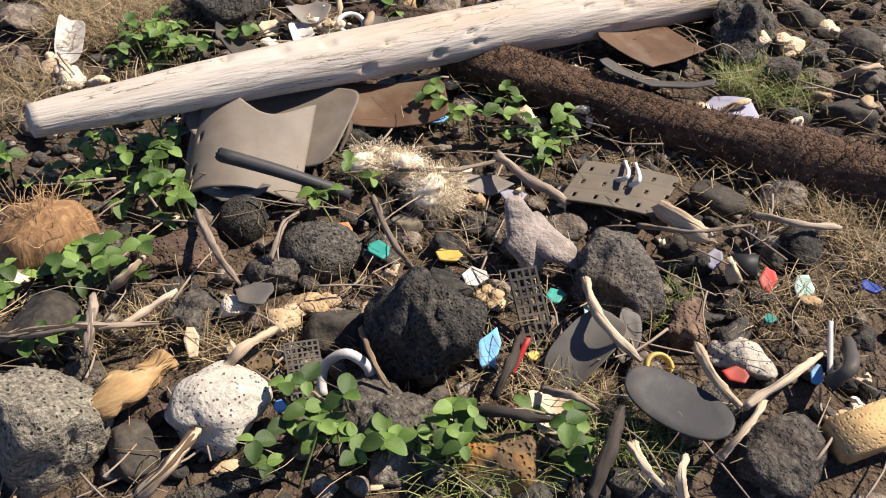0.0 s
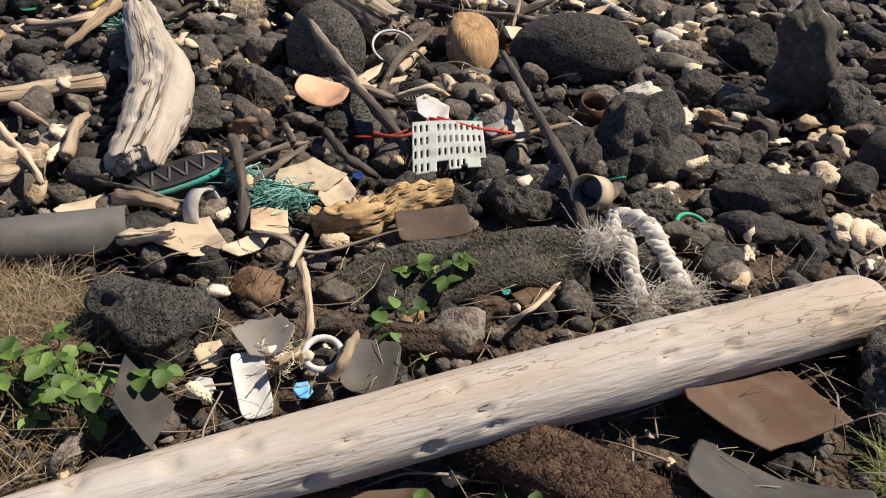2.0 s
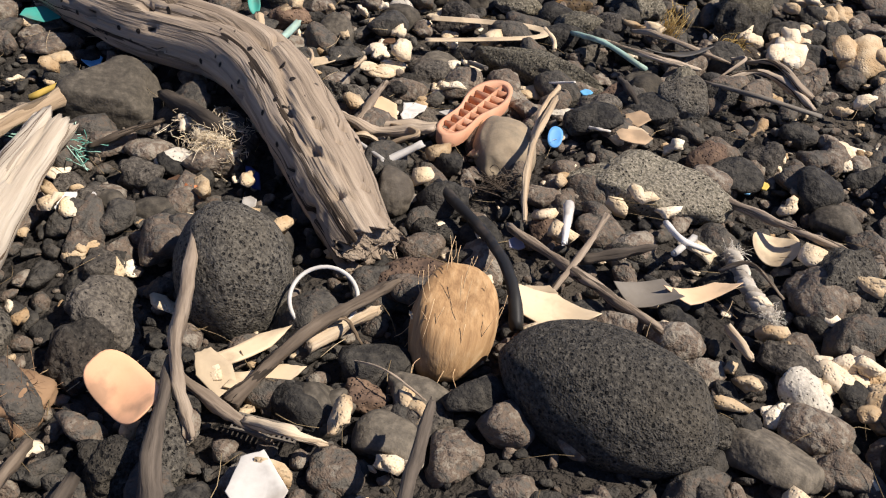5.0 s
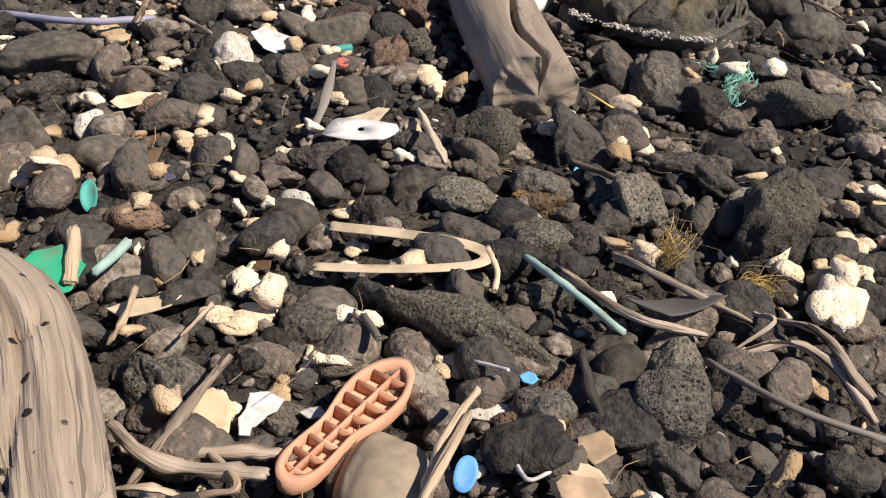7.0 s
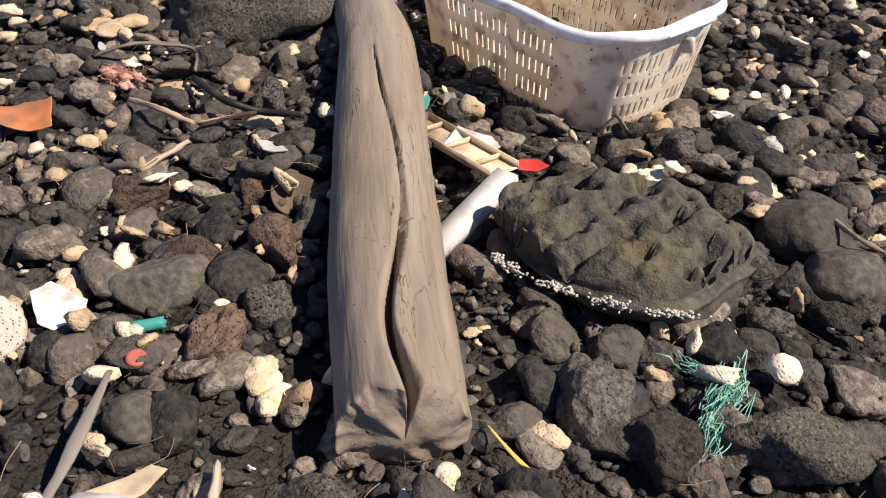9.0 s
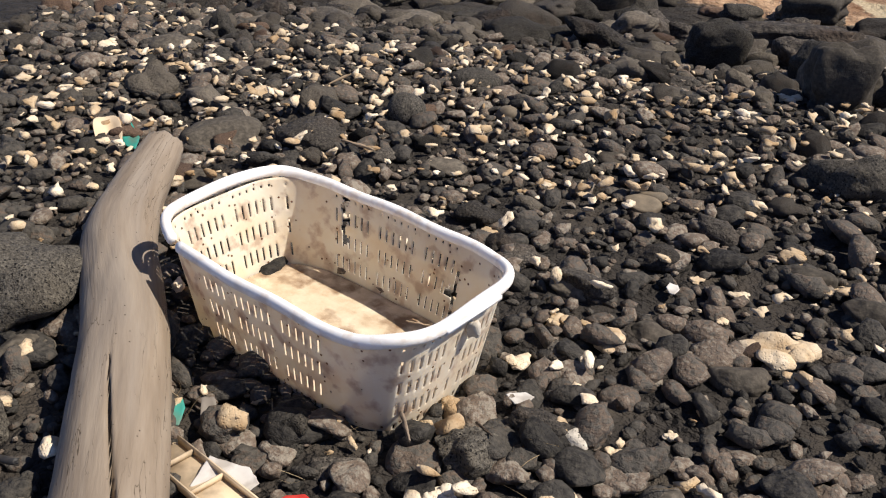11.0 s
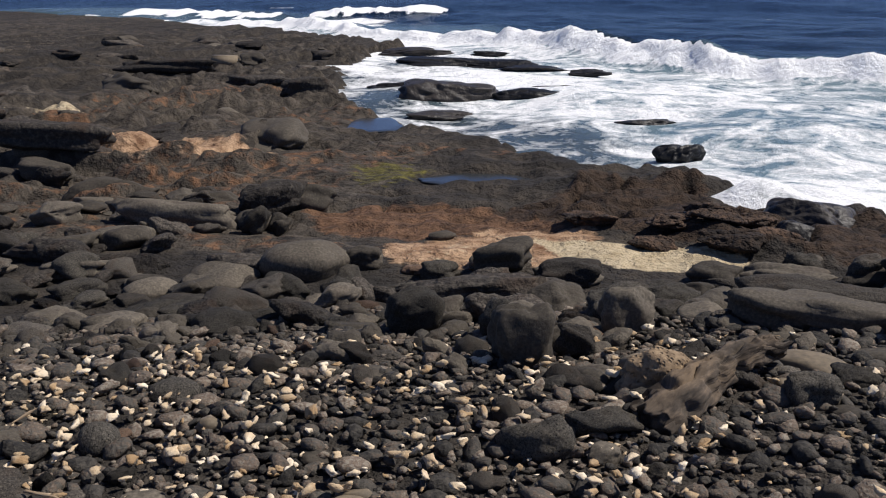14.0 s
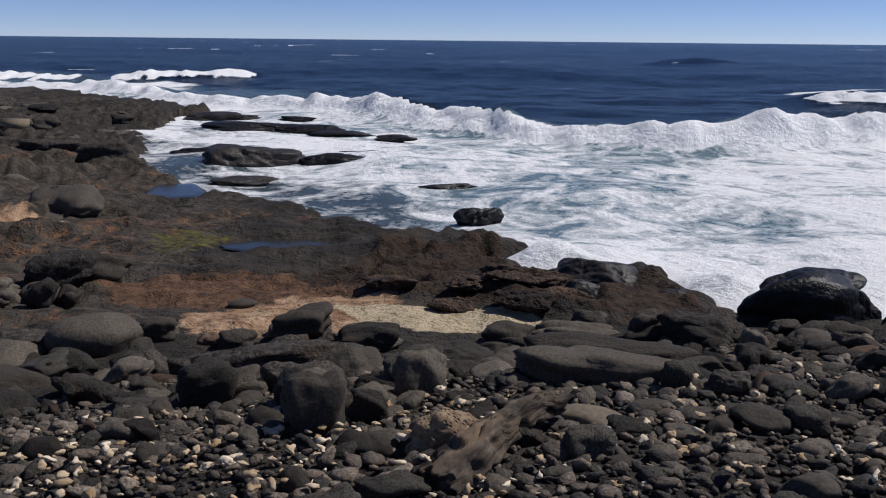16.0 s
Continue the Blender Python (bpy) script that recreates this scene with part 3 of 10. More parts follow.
def water_material():
    m = bpy.data.materials.new("sea_water")
    m.use_nodes = True
    N, L = m.node_tree.nodes, m.node_tree.links.new
    bs = N["Principled BSDF"]
    tc = N.new("ShaderNodeTexCoord")
    at = N.new("ShaderNodeAttribute")
    at.attribute_name = "foam"

    def mapped(sx, sy):
        mp = N.new("ShaderNodeMapping")
        mp.inputs["Scale"].default_value = (sx, sy, 1.0)
        L(tc.outputs["Object"], mp.inputs["Vector"])
        return mp.outputs[0]
    plain, long_x = mapped(1.0, 0.9), mapped(0.55, 1.0)

    def noise_tex(scale, detail, rough=0.6, distortion=0.0, vec=plain):
        n = N.new("ShaderNodeTexNoise")
        n.inputs["Scale"].default_value, n.inputs["Detail"].default_value = scale, detail
        n.inputs["Roughness"].default_value, n.inputs["Distortion"].default_value = rough, distortion
        L(vec, n.inputs["Vector"])
        return n

    def mixed(fac, a, b):
        mx = N.new("ShaderNodeMix")
        mx.data_type = "RGBA"
        L(fac, mx.inputs["Factor"])
        for key, val in (("A", a), ("B", b)):
            if isinstance(val, tuple):
                mx.inputs[key].default_value = val
            else:
                L(val, mx.inputs[key])
        return mx.outputs["Result"]

    lace = noise_tex(1.2, 9, 0.66, 0.8)
    fine = noise_tex(6.0, 8, 0.7, 0.6)
    both = N.new("ShaderNodeMix")
    both.inputs["Factor"].default_value = 0.30
    L(lace.outputs["Fac"], both.inputs["A"])
    L(fine.outputs["Fac"], both.inputs["B"])
    ad = N.new("ShaderNodeMath")
    L(at.outputs["Fac"], ad.inputs[0])
    L(both.outputs["Result"], ad.inputs[1])
    mr = N.new("ShaderNodeMapRange")
    mr.inputs["From Min"].default_value, mr.inputs["From Max"].default_value = 0.985, 1.115
    L(ad.outputs[0], mr.inputs["Value"])
    teal, under = N.new("ShaderNodeAttribute"), N.new("ShaderNodeAttribute")
    teal.attribute_name, under.attribute_name = "shallow", "rocky"
    tint = noise_tex(0.5, 5, 0.6, 0.0, long_x)
    deep = mixed(tint.outputs["Fac"], (0.0018, 0.007, 0.017, 1), (0.005, 0.017, 0.034, 1))
    water = mixed(teal.outputs["Fac"], deep, (0.16, 0.24, 0.28, 1))
    water = mixed(under.outputs["Fac"], water, (0.022, 0.024, 0.025, 1))
    L(mixed(mr.outputs[0], water, (0.90, 0.91, 0.91, 1)), bs.inputs["Base Color"])
    rg = N.new("ShaderNodeMapRange")
    rg.inputs["To Min"].default_value, rg.inputs["To Max"].default_value = 0.25, 0.9
    L(mr.outputs[0], rg.inputs["Value"])
    L(rg.outputs[0], bs.inputs["Roughness"])
    bs.inputs["IOR"].default_value = 1.33
    bs.inputs["Specular IOR Level"].default_value = 0.25
    chop = noise_tex(1.4, 9, 0.68, 0.3)
    bp = N.new("ShaderNodeBump")
    bp.inputs["Strength"].default_value, bp.inputs["Distance"].default_value = 0.75, 0.25
    L(chop.outputs["Fac"], bp.inputs["Height"])
    b2 = N.new("ShaderNodeBump")
    b2.inputs["Strength"].default_value, b2.inputs["Distance"].default_value = 0.6, 0.08
    L(both.outputs["Result"], b2.inputs["Height"])
    L(bp.outputs[0], b2.inputs["Normal"])
    L(b2.outputs[0], bs.inputs["Normal"])
    return m


sx = graded(-16.0, 24.0, -4400, 4400, 0.15, 1.25)
sy = graded(10.0, 40.0, 8.0, 4450, 0.12, 1.04)
sv, sf = sheet(sx, sy, sea_height)
sea = thing("water", (sv, sf), water_material(), Matrix(), "deep blue sea with white surf breaking on the lava shelf", "sea", kind="structure")
X, Y = sv[:, 0], sv[:, 1]
d = -shore(X, Y)
slow = wobble(np.stack([X, Y, 0 * X], -1), 41, 1.0, 0.6, 4)
caps = wobble(np.stack([X * 0.5, Y * 0.9, 0 * X], -1), 43, 1.0, 0.7, 4)
inside = step(0.6, -0.6, Y - np.interp(X, CREST[:, 0], CREST[:, 1]))
cove = step(3.4, 2.2, X - 0.05 * (Y - 15)) * step(14.2, 14.9, Y) * step(31, 27, Y) * step(3.4, 1.0, d)
foam = inside * (0.61 + 0.05 * slow - 0.09 * cove + 0.07 * step(14.6, 13.4, Y))
foam = np.maximum(foam, 0.60 * step(-2.0, -4.0, X) * step(39, 43, Y) * step(60, 54, Y) + 0.04 * slow)
foam = np.maximum(foam, breakers(X, Y)[1])
foam = np.maximum(foam, 0.62 * step(1.75, 2.0, caps) * (Y > 48))
rocky = np.maximum(0.75 * cove, 0.5 * step(0.8, 0.2, d) * (Y < 14.5))
shallow = np.maximum(inside, 0.45 * step(9, 3, np.abs(Y - np.interp(X, CREST[:, 0], CREST[:, 1]) - 3) + 0.8 * slow) * step(6, 0, X))
for key, val in (("foam", foam), ("shallow", shallow), ("rocky", rocky)):
    sea.data.attributes.new(key, "FLOAT", "POINT").data.foreach_set("value", val.astype(np.float32))


# ---- loose stones ----
def scatter(seed, region, cell, sizes, keep, res, flat, lift=0.25, rough=0.16, cuts=6, tilt=0.5, sharp=22.0, slim=0.6):
    """Stones of many shapes strewn over the ground, joined into one mesh."""
    r = np.random.RandomState(seed)
    x0, x1, y0, y1 = region
    gxs, gys = np.arange(x0, x1, cell), np.arange(y0, y1, cell)
    PX, PY = [a.ravel() for a in np.meshgrid(gxs, gys)]
    PX = PX + r.uniform(-0.45, 0.45, PX.shape) * cell
    PY = PY + r.uniform(-0.45, 0.45, PY.shape) * cell
    ok = keep(PX, PY, r.uniform(0, 1, PX.shape))
    PX, PY = PX[ok], PY[ok]
    PZ = height(PX, PY)
    shapes = [stone(res, seed * 50 + k, (1, r.uniform(slim, 0.95), flat * r.uniform(0.75, 1.25)), rough, cuts, sharp=sharp, low=0.42) for k in range(18)]
    base_f = np.array(ICO[res][1])
    nv = len(ICO[res][0])
    V, F = [], []
    for i, (x, y, z) in enumerate(zip(PX, PY, PZ)):
        s = sizes[0] + (sizes[1] - sizes[0]) * r.uniform() ** 1.7
        R = np.array(Euler((r.normal() * tilt * 0.5, r.normal() * tilt * 0.5, r.uniform(0, 6.3))).to_matrix()) * s
        P = shapes[r.randint(18)][0] @ R.T
        V.append(P + (x, y, z + lift * s * flat + r.uniform(-0.1, 0.15) * s))
        F.append(base_f + i * nv)
    return np.vstack(V), [tuple(f) for f in np.vstack(F).tolist()]


def beach(x, y, u):
    left, right = -0.75 - 0.30 * np.maximum(y - 1, 0), 1.95 + 0.62 * np.maximum(y - 4.5, 0)
    c, s = math.cos(radians(-21)), math.sin(radians(-21))
    u1, v1 = (x + 0.185) * c + (y - 5.755) * s, -(x + 0.185) * s + (y - 5.755) * c
    tub = (np.abs(u1) < 0.36) & (np.abs(v1) < 0.21)
    return (x > left) & (x < right) & (y < 9.6 + 0.1 * x) & ~tub


near = scatter(1, (-2.2, 2.4, 1.15, 5.6), 0.080, (0.045, 0.150), lambda x, y, u: beach(x, y, u) & (y < 4.2) & (u < 0.86 * step(1.0, 1.7, y + 0.1 * x)), 3, 0.52, 0.3, 0.15, 7, 0.55, 20.0, 0.55)
thing("pebbles", near, PEBBLES, Matrix(), "dark grey and brown lava pebbles covering the beach", "pebbles", kind="stuff")
far = scatter(11, (-2.2, 2.4, 4.2, 5.6), 0.080, (0.045, 0.150), lambda x, y, u: beach(x, y, u) & (u < 0.88), 3, 0.52, rough=0.16, cuts=8, sharp=24)
thing("pebbles", far, PEBBLES, Matrix(), "dark grey and brown lava pebbles beside the laundry basket", "pebbles", kind="stuff")
mid = scatter(2, (-3.6, 5.0, 5.5, 9.6), 0.080, (0.035, 0.14), lambda x, y, u: beach(x, y, u) & (u < 0.92), 2, 0.45, rough=0.18, cuts=8, sharp=26, slim=0.5)
thing("pebbles", mid, PEBBLES, Matrix(), "dark lava pebbles on the lower beach", "pebbles", kind="stuff")
small = scatter(3, (-2.3, 2.9, -0.2, 5.2), 0.036, (0.014, 0.046), lambda x, y, u: beach(x, y, u) & (np.abs(x - 0.2) < 1.25 + 0.2 * y) & (u < np.where(y < 1.4, 0.5, 0.8)), 2, 0.6, 0.35)
thing("gravel", small, PEBBLES, Matrix(), "fine dark lava gravel between the stones", "gravel", kind="stuff")
low = scatter(12, (-3.4, 4.6, 5.2, 9.2), 0.05, (0.025, 0.06), lambda x, y, u: beach(x, y, u) & (u < 0.7), 1, 0.6, 0.45)
thing("gravel", low, PEBBLES, Matrix(), "small dark stones between the pebbles of the lower beach", "gravel", kind="stuff")
upper = scatter(7, (-0.9, 1.9, -0.3, 1.5), 0.085, (0.035, 0.10), lambda x, y, u: u < 0.42, 3, 0.6, 0.15, 0.18, 7)
thing("pebbles", upper, PEBBLES, Matrix(), "dark brown and grey stones half buried in soil", "pebbles", kind="stuff")
def clump(x, y):
    return step(-0.5, 0.9, wobble(np.stack([x, y, 0 * x], -1), 61, 1.0, 3.2, 3))


bits = scatter(4, (-2.6, 2.6, 0.1, 5.6), 0.05, (0.018, 0.078), lambda x, y, u: beach(x, y, u) & (u < np.where(y < 1.6, 0.065, 0.13 + 0.10 * clump(x, y))), 2, 0.5, 1.4, rough=0.55, cuts=9, sharp=26, slim=0.4)
thing("coral_rubble", bits, CORAL, Matrix(), "cream bleached coral chips strewn among the pebbles", "coral", kind="stuff")
bits = scatter(14, (-3.0, 3.8, 5.6, 8.6), 0.048, (0.02, 0.068), lambda x, y, u: beach(x, y, u) & (u < 0.08 + 0.32 * clump(x, y) * step(5.6, 6.6, y) * step(8.6, 7.8, y) * step(2.4, 1.2, x) + 0.25 * step(1.0, 0.3, np.hypot((x + 0.2) / 1.5, (y - 7.5) / 0.75))), 2, 0.45, 2.1, rough=0.6, cuts=9, sharp=26, slim=0.4)
thing("coral_rubble", bits, CORAL, Matrix(), "cream bleached coral chips in drifts on the lower beach", "coral", kind="stuff")


# ---- kinds of things ----
def ground_at(x, y):
    return float(height(np.array([x]), np.array([y]))[0])


ROCKS = {
    "L": (LAVA, "rough dark grey lava rock resting among pebbles", 0.17, 6, 26, 0.16),
    "P": (LAVA_PIT, "dark vesicular lava rock full of gas holes", 0.19, 8, 60, 0.15),
    "B": (BASALT, "smooth water-worn dark basalt stone on the beach", 0.07, 4, 0, 0.1),
    "N": (BROWN_ROCK, "reddish brown weathered lava rock among pebbles", 0.16, 6, 14, 0.15),
    "U": (RUST_ROCK, "dark lava rock with rusty orange crust", 0.16, 5, 30, 0.16),
    "G": (GREY_ROCK, "pale grey pitted stone lying on the beach", 0.10, 6, 20, 0.1),
    "E": (LAVA_PIT, "rounded egg-shaped lava rock with small gas holes", 0.045, 0, 0, 0.1),
    "K": (LAVA_LIGHT, "grey olive lava rock with a rough grainy surface", 0.12, 6, 40, 0.13),
    "A": (BASALT, "blocky dark basalt boulder at the edge of the shelf", 0.10, 10, 14, 0.12),
    "W": (CRAG, "jagged brown lava outcrop at the water edge", 0.34, 14, 40, 0.2),
    "T": (TAN_ROCK, "smooth tan brown flat beach stone", 0.05, 4, 0, 0.1),
}
count = [100]


def rock(kind, x, y, sx, sy, sz, turn=0.0, sink=0.3, dz=0.0, tilt=0.0):
    """One stone of a kind, part buried in the ground."""
    material, label, rough, cuts, pits, ps = ROCKS[kind]
    count[0] += 1
    big = max(sx, sy)
    res = 5 if (big > 0.13 and y < 6.3) or kind == "W" else 4 if big > 0.055 else 3
    vf = stone(res, count[0], (sx, sy, sz), rough, cuts, pits if res > 3 else 0, ps, 20.0, low=0.48)
    z = ground_at(x, y) + sz * (0.5 - sink) + dz
    name = {"B": "basalt_stone", "T": "tan_stone", "G": "grey_stone"}.get(kind, "lava_rock")
    return thing(name, vf, material, pose(x, y, z, tilt, 0, turn), label, "rock", "rocks on the beach")


def coral(x, y, sx, sy, sz, turn=0.0, dz=0.0):
    """A bleached coral lump of a few rounded knobs."""
    count[0] += 1
    r = np.random.RandomState(count[0])
    blobs = [stone(3, count[0] * 3, (sx * 0.8, sy * 0.75, sz * 0.9), 0.22, 3)]
    for k in range(r.randint(2, 5)):
        a = r.uniform(0, 6.3)
        s = r.uniform(0.35, 0.6)
        blobs.append(moved(stone(3, count[0] * 7 + k, (sx * s, sy * s, sz * s), 0.2, 2),
                           Matrix.Translation((math.cos(a) * sx * 0.33, math.sin(a) * sy * 0.33, r.uniform(-0.1, 0.35) * sz))))
    return thing("coral_piece", joined(blobs), CORAL_PIECE, pose(x, y, ground_at(x, y) + sz * 0.36 + dz, 0, 0, turn),
                 "cream bleached coral fragment lying among dark pebbles", "coral", "coral pieces on the beach")


def axis_pose(a, b):
    a, b = Vector(a), Vector(b)
    q = (b - a).to_track_quat("Z", "Y")
    return Matrix.Translation(a) @ q.to_matrix().to_4x4()


def stem(pts, radii, sides=10, n=6, rough=0.08, seed=1, flat=1.0, cap=0.6, dents=(), holes=0, hole_size=0.01, split=None, ragged=0.0, gap=(0.06, 0.05)):
    """A stem mesh in its own frame, z along it; returns it with its pose. split: (from, to, angle, depth) of a lengthwise crack."""
    m = axis_pose(pts[0], pts[-1])
    inv = m.inverted()
    local = [tuple(inv @ Vector(p)) for p in pts]
    V, F = tube(local, radii, sides, n, rough, seed, flat, cap)
    rows = (len(V) - 2) // sides
    ctr = V[:rows * sides].reshape(rows, sides, 3).mean(1)
    r = np.random.RandomState(seed)
    body = V[:rows * sides].reshape(rows, sides, 3)
    for k in range(holes):
        i, j = r.randint(2, rows - 2), r.randint(sides)
        d = np.linalg.norm(body - body[i, j], axis=2) / (hole_size * r.uniform(0.5, 1.3))
        pull = np.exp(-d ** 4)[..., None]
        body += (ctr[:, None] - body) * pull * 0.3
    if split:
        a0, a1, ang, depth = split
        for i in range(rows):
            u = i / (rows - 1)
            if min(a0, a1) <= u <= max(a0, a1):
                w = (u - a0) / (a1 - a0)
                for j in range(sides):
                    t = (2 * math.pi * j / sides - ang - 0.25 * math.sin(u * 17) + math.pi) % (2 * math.pi) - math.pi
                    g = math.exp(-(t / (gap[0] + gap[1] * w)) ** 4)
                    body[i, j] += (ctr[i] - body[i, j]) * depth * g * (0.5 + 0.5 * w)
    span = np.linalg.norm(ctr[-1] - ctr[0])
    for i0, sgn in ((0, -1), (rows - 1, 1)):
        jag = ragged * wobble(np.column_stack([np.cos(2 * math.pi * np.arange(sides) / sides), np.sin(2 * math.pi * np.arange(sides) / sides), np.zeros(sides)]) * 4, seed + i0, 1.0, 2.0, 3)
        for k in range(3):
            body[i0 - sgn * k, :, 2] += sgn * jag * (1 - k / 3)
    V[:rows * sides] = body.reshape(-1, 3)
    # the ends close in rings, sunken and splintered
    F = F[:-2 * sides]
    extra = []
    for i0, sgn in ((0, -1), (rows - 1, 1)):
        mid = body[i0].mean(0)
        wide = float(np.linalg.norm(body[i0] - mid, axis=1).mean())
        prev = list(range(i0 * sides, (i0 + 1) * sides))
        for f in (0.97, 0.9, 0.8, 0.68, 0.55, 0.42, 0.28, 0.14):
            now = mid + (body[i0] - mid) * f
            now[:, 2] = mid[2] + (body[i0][:, 2] - mid[2]) * f ** 6
            around = 2 * math.pi * np.arange(sides) / sides
            splinter = wobble(np.column_stack([np.cos(around) * f, np.sin(around) * f, np.full(sides, sgn)]) * 4.0, seed + 11, 0.35, 2.0, 3)
            now[:, 2] += sgn * (0.5 * cap * wide * (1 - f * f) + ragged * splinter * (f < 0.9))
            ids = [len(V) + len(extra) + k for k in range(sides)]
            extra += now.tolist()
            for k in range(sides):
                k2 = (k + 1) % sides
                F.append((prev[k], prev[k2], ids[k2], ids[k]) if sgn > 0 else (prev[k2], prev[k], ids[k], ids[k2]))
            prev = ids
        tip = rows * sides + (0 if sgn < 0 else 1)
        V[tip] = mid + np.array([0, 0, sgn * 0.5 * cap * wide])
        for k in range(sides):
            k2 = (k + 1) % sides
            F.append((prev[k], prev[k2], tip) if sgn > 0 else (prev[k2], prev[k], tip))
    V = np.vstack([V, extra])
    run = np.concatenate([[0], np.cumsum(np.linalg.norm(np.diff(ctr, axis=0), axis=1))])
    t = 2 * math.pi * np.arange(sides) / sides
    rr = float(np.mean(radii))
    g = np.stack([np.tile(np.cos(t) * rr, rows), np.tile(np.sin(t) * rr, rows), np.repeat(run, sides)], -1)
    ends = [np.column_stack([np.cos(t) * rr * f, np.sin(t) * rr * f, np.full(sides, z)]) for z in (0, run[-1]) for f in (0.97, 0.9, 0.8, 0.68, 0.55, 0.42, 0.28, 0.14)]
    GRAIN[:] = np.vstack([g, [(0, 0, 0), (0, 0, run[-1])]] + ends).tolist()
    return (V, F), m


def stick(name, pts, radii, material, label, category="stick", group="", sides=8, n=5, rough=0.12, flat=1.0, cap=0.6):
    count[0] += 1
    if "wood" in material.name or "twig" in material.name:
        q = np.random.RandomState(count[0])
        k = 9
        radii = np.interp(np.linspace(0, 1, k), np.linspace(0, 1, len(radii)), radii) * q.uniform(0.78, 1.2, k)
        radii[-1] *= 0.6
        sides, rough, n = max(sides, 10), max(rough, 0.2), max(n, 9)
    vf, m = stem(pts, list(radii), sides, n, rough, count[0], flat, cap, ragged=float(np.mean(radii)) * 0.4)
    return thing(name, vf, material, m, label, category, group)


def let_through(m, share):
    """Thin leaves and plastic let part of the light through."""
    N, L = m.node_tree.nodes, m.node_tree.links.new
    bs, out = N["Principled BSDF"], N["Material Output"]
    tr = N.new("ShaderNodeBsdfTranslucent")
    L(bs.inputs["Base Color"].links[0].from_socket, tr.inputs["Color"])
    mx = N.new("ShaderNodeMixShader")
    mx.inputs["Fac"].default_value = share
    L(bs.outputs[0], mx.inputs[1])
    L(tr.outputs[0], mx.inputs[2])
    L(mx.outputs[0], out.inputs["Surface"])
    return m


PLASTICS = {}


def plastic(key, col, rough=0.55, wear=0.5):
    if key not in PLASTICS:
        dark = tuple(c * 0.72 for c in col)
        PLASTICS[key] = surf("plastic_" + key, [dark, col, tuple(min(0.9, c * 1.1 + 0.02) for c in col)], 12, rough, [("noise", 50, 0.25, 0.002)],
                             spread=0.06, stain=(0.16, 0.12, 0.08), stain_scale=14, stain_amount=wear)
    return PLASTICS[key]


plastic("cream", (0.60, 0.47, 0.31))
plastic("white", (0.58, 0.55, 0.50))
plastic("tan", (0.55, 0.38, 0.23))
plastic("peach", (0.66, 0.36, 0.20))
plastic("blue", (0.10, 0.30, 0.62))
plastic("sky", (0.16, 0.48, 0.80))
plastic("navy", (0.02, 0.045, 0.20))
plastic("teal", (0.03, 0.25, 0.20))
plastic("green", (0.02, 0.30, 0.16))
plastic("mint", (0.36, 0.52, 0.44))
plastic("red", (0.50, 0.04, 0.03))
plastic("pink", (0.60, 0.16, 0.12))
plastic("orange", (0.56, 0.20, 0.08))
plastic("yellow", (0.58, 0.40, 0.09))
plastic("black", (0.022, 0.021, 0.020), 0.55, 0.35)
plastic("charcoal", (0.075, 0.068, 0.058), 0.6, 0.35)
plastic("shell", (0.19, 0.158, 0.122), 0.65, 0.35)
plastic("grey", (0.175, 0.152, 0.124), 0.65, 0.35)
plastic("lilac", (0.30, 0.29, 0.36))
plastic("taupe", (0.15, 0.125, 0.092), 0.7)
plastic("pale", (0.37, 0.385, 0.335))
plastic("brown", (0.105, 0.070, 0.045), 0.65)
plastic("rust", (0.115, 0.062, 0.034), 0.7)


def plate(sx, sy, thick, seed, corners=6, bend=0.0, round_off=0.0, holes=None):
    """A broken or moulded plate: an outline of straight edges or a rounded one, bowed across its width."""
    r = np.random.RandomState(seed)
    ang = np.sort((np.arange(corners) + r.uniform(-0.3, 0.3, corners)) * 2 * math.pi / corners)
    rad = r.uniform(0.75, 1.0, corners)
    if round_off:
        ang, rad = np.arange(32) * 2 * math.pi / 32, np.ones(32)
        e = 2.0 / round_off
        pts = np.stack([np.sign(np.cos(ang)) * np.abs(np.cos(ang)) ** e, np.sign(np.sin(ang)) * np.abs(np.sin(ang)) ** e], -1)
    else:
        pts = np.stack([np.cos(ang) * rad, np.sin(ang) * rad], -1)
        dense = []
        for a, b in zip(pts, np.roll(pts, -1, 0)):
            for k in range(5):
                dense.append(a + (b - a) * k / 5 + r.normal(size=2) * 0.012 * (k > 0))
        pts = np.array(dense)
    ext = np.ptp(pts, axis=0)
    pts = (pts - (pts.max(0) + pts.min(0)) / 2) / ext
    n = len(pts)
    rings = [pts * s for s in (0.34, 0.67, 0.96, 1.0)]
    flat2 = np.vstack([[(0, 0)]] + rings) * (sx, sy)
    zz = bend * (flat2[:, 0] / sx) ** 2 * sx * 2
    lip = np.concatenate([[0], np.zeros(3 * n), np.full(n, -0.25 * thick)])
    top = np.column_stack([flat2, zz + thick / 2 + lip])
    bot = np.column_stack([flat2, zz - thick / 2 - lip])
    V = np.vstack([top, bot])
    o, F = len(top), []
    for k in range(n):
        k2 = (k + 1) % n
        F += [(0, 1 + k, 1 + k2), (o, o + 1 + k2, o + 1 + k)]
        for q in range(3):
            a, b = 1 + q * n, 1 + (q + 1) * n
            F += [(a + k, b + k, b + k2, a + k2), (o + a + k2, o + b + k2, o + b + k, o + a + k)]
        b = 1 + 3 * n
        F.append((b + k, o + b + k, o + b + k2, b + k2))
    return V, F


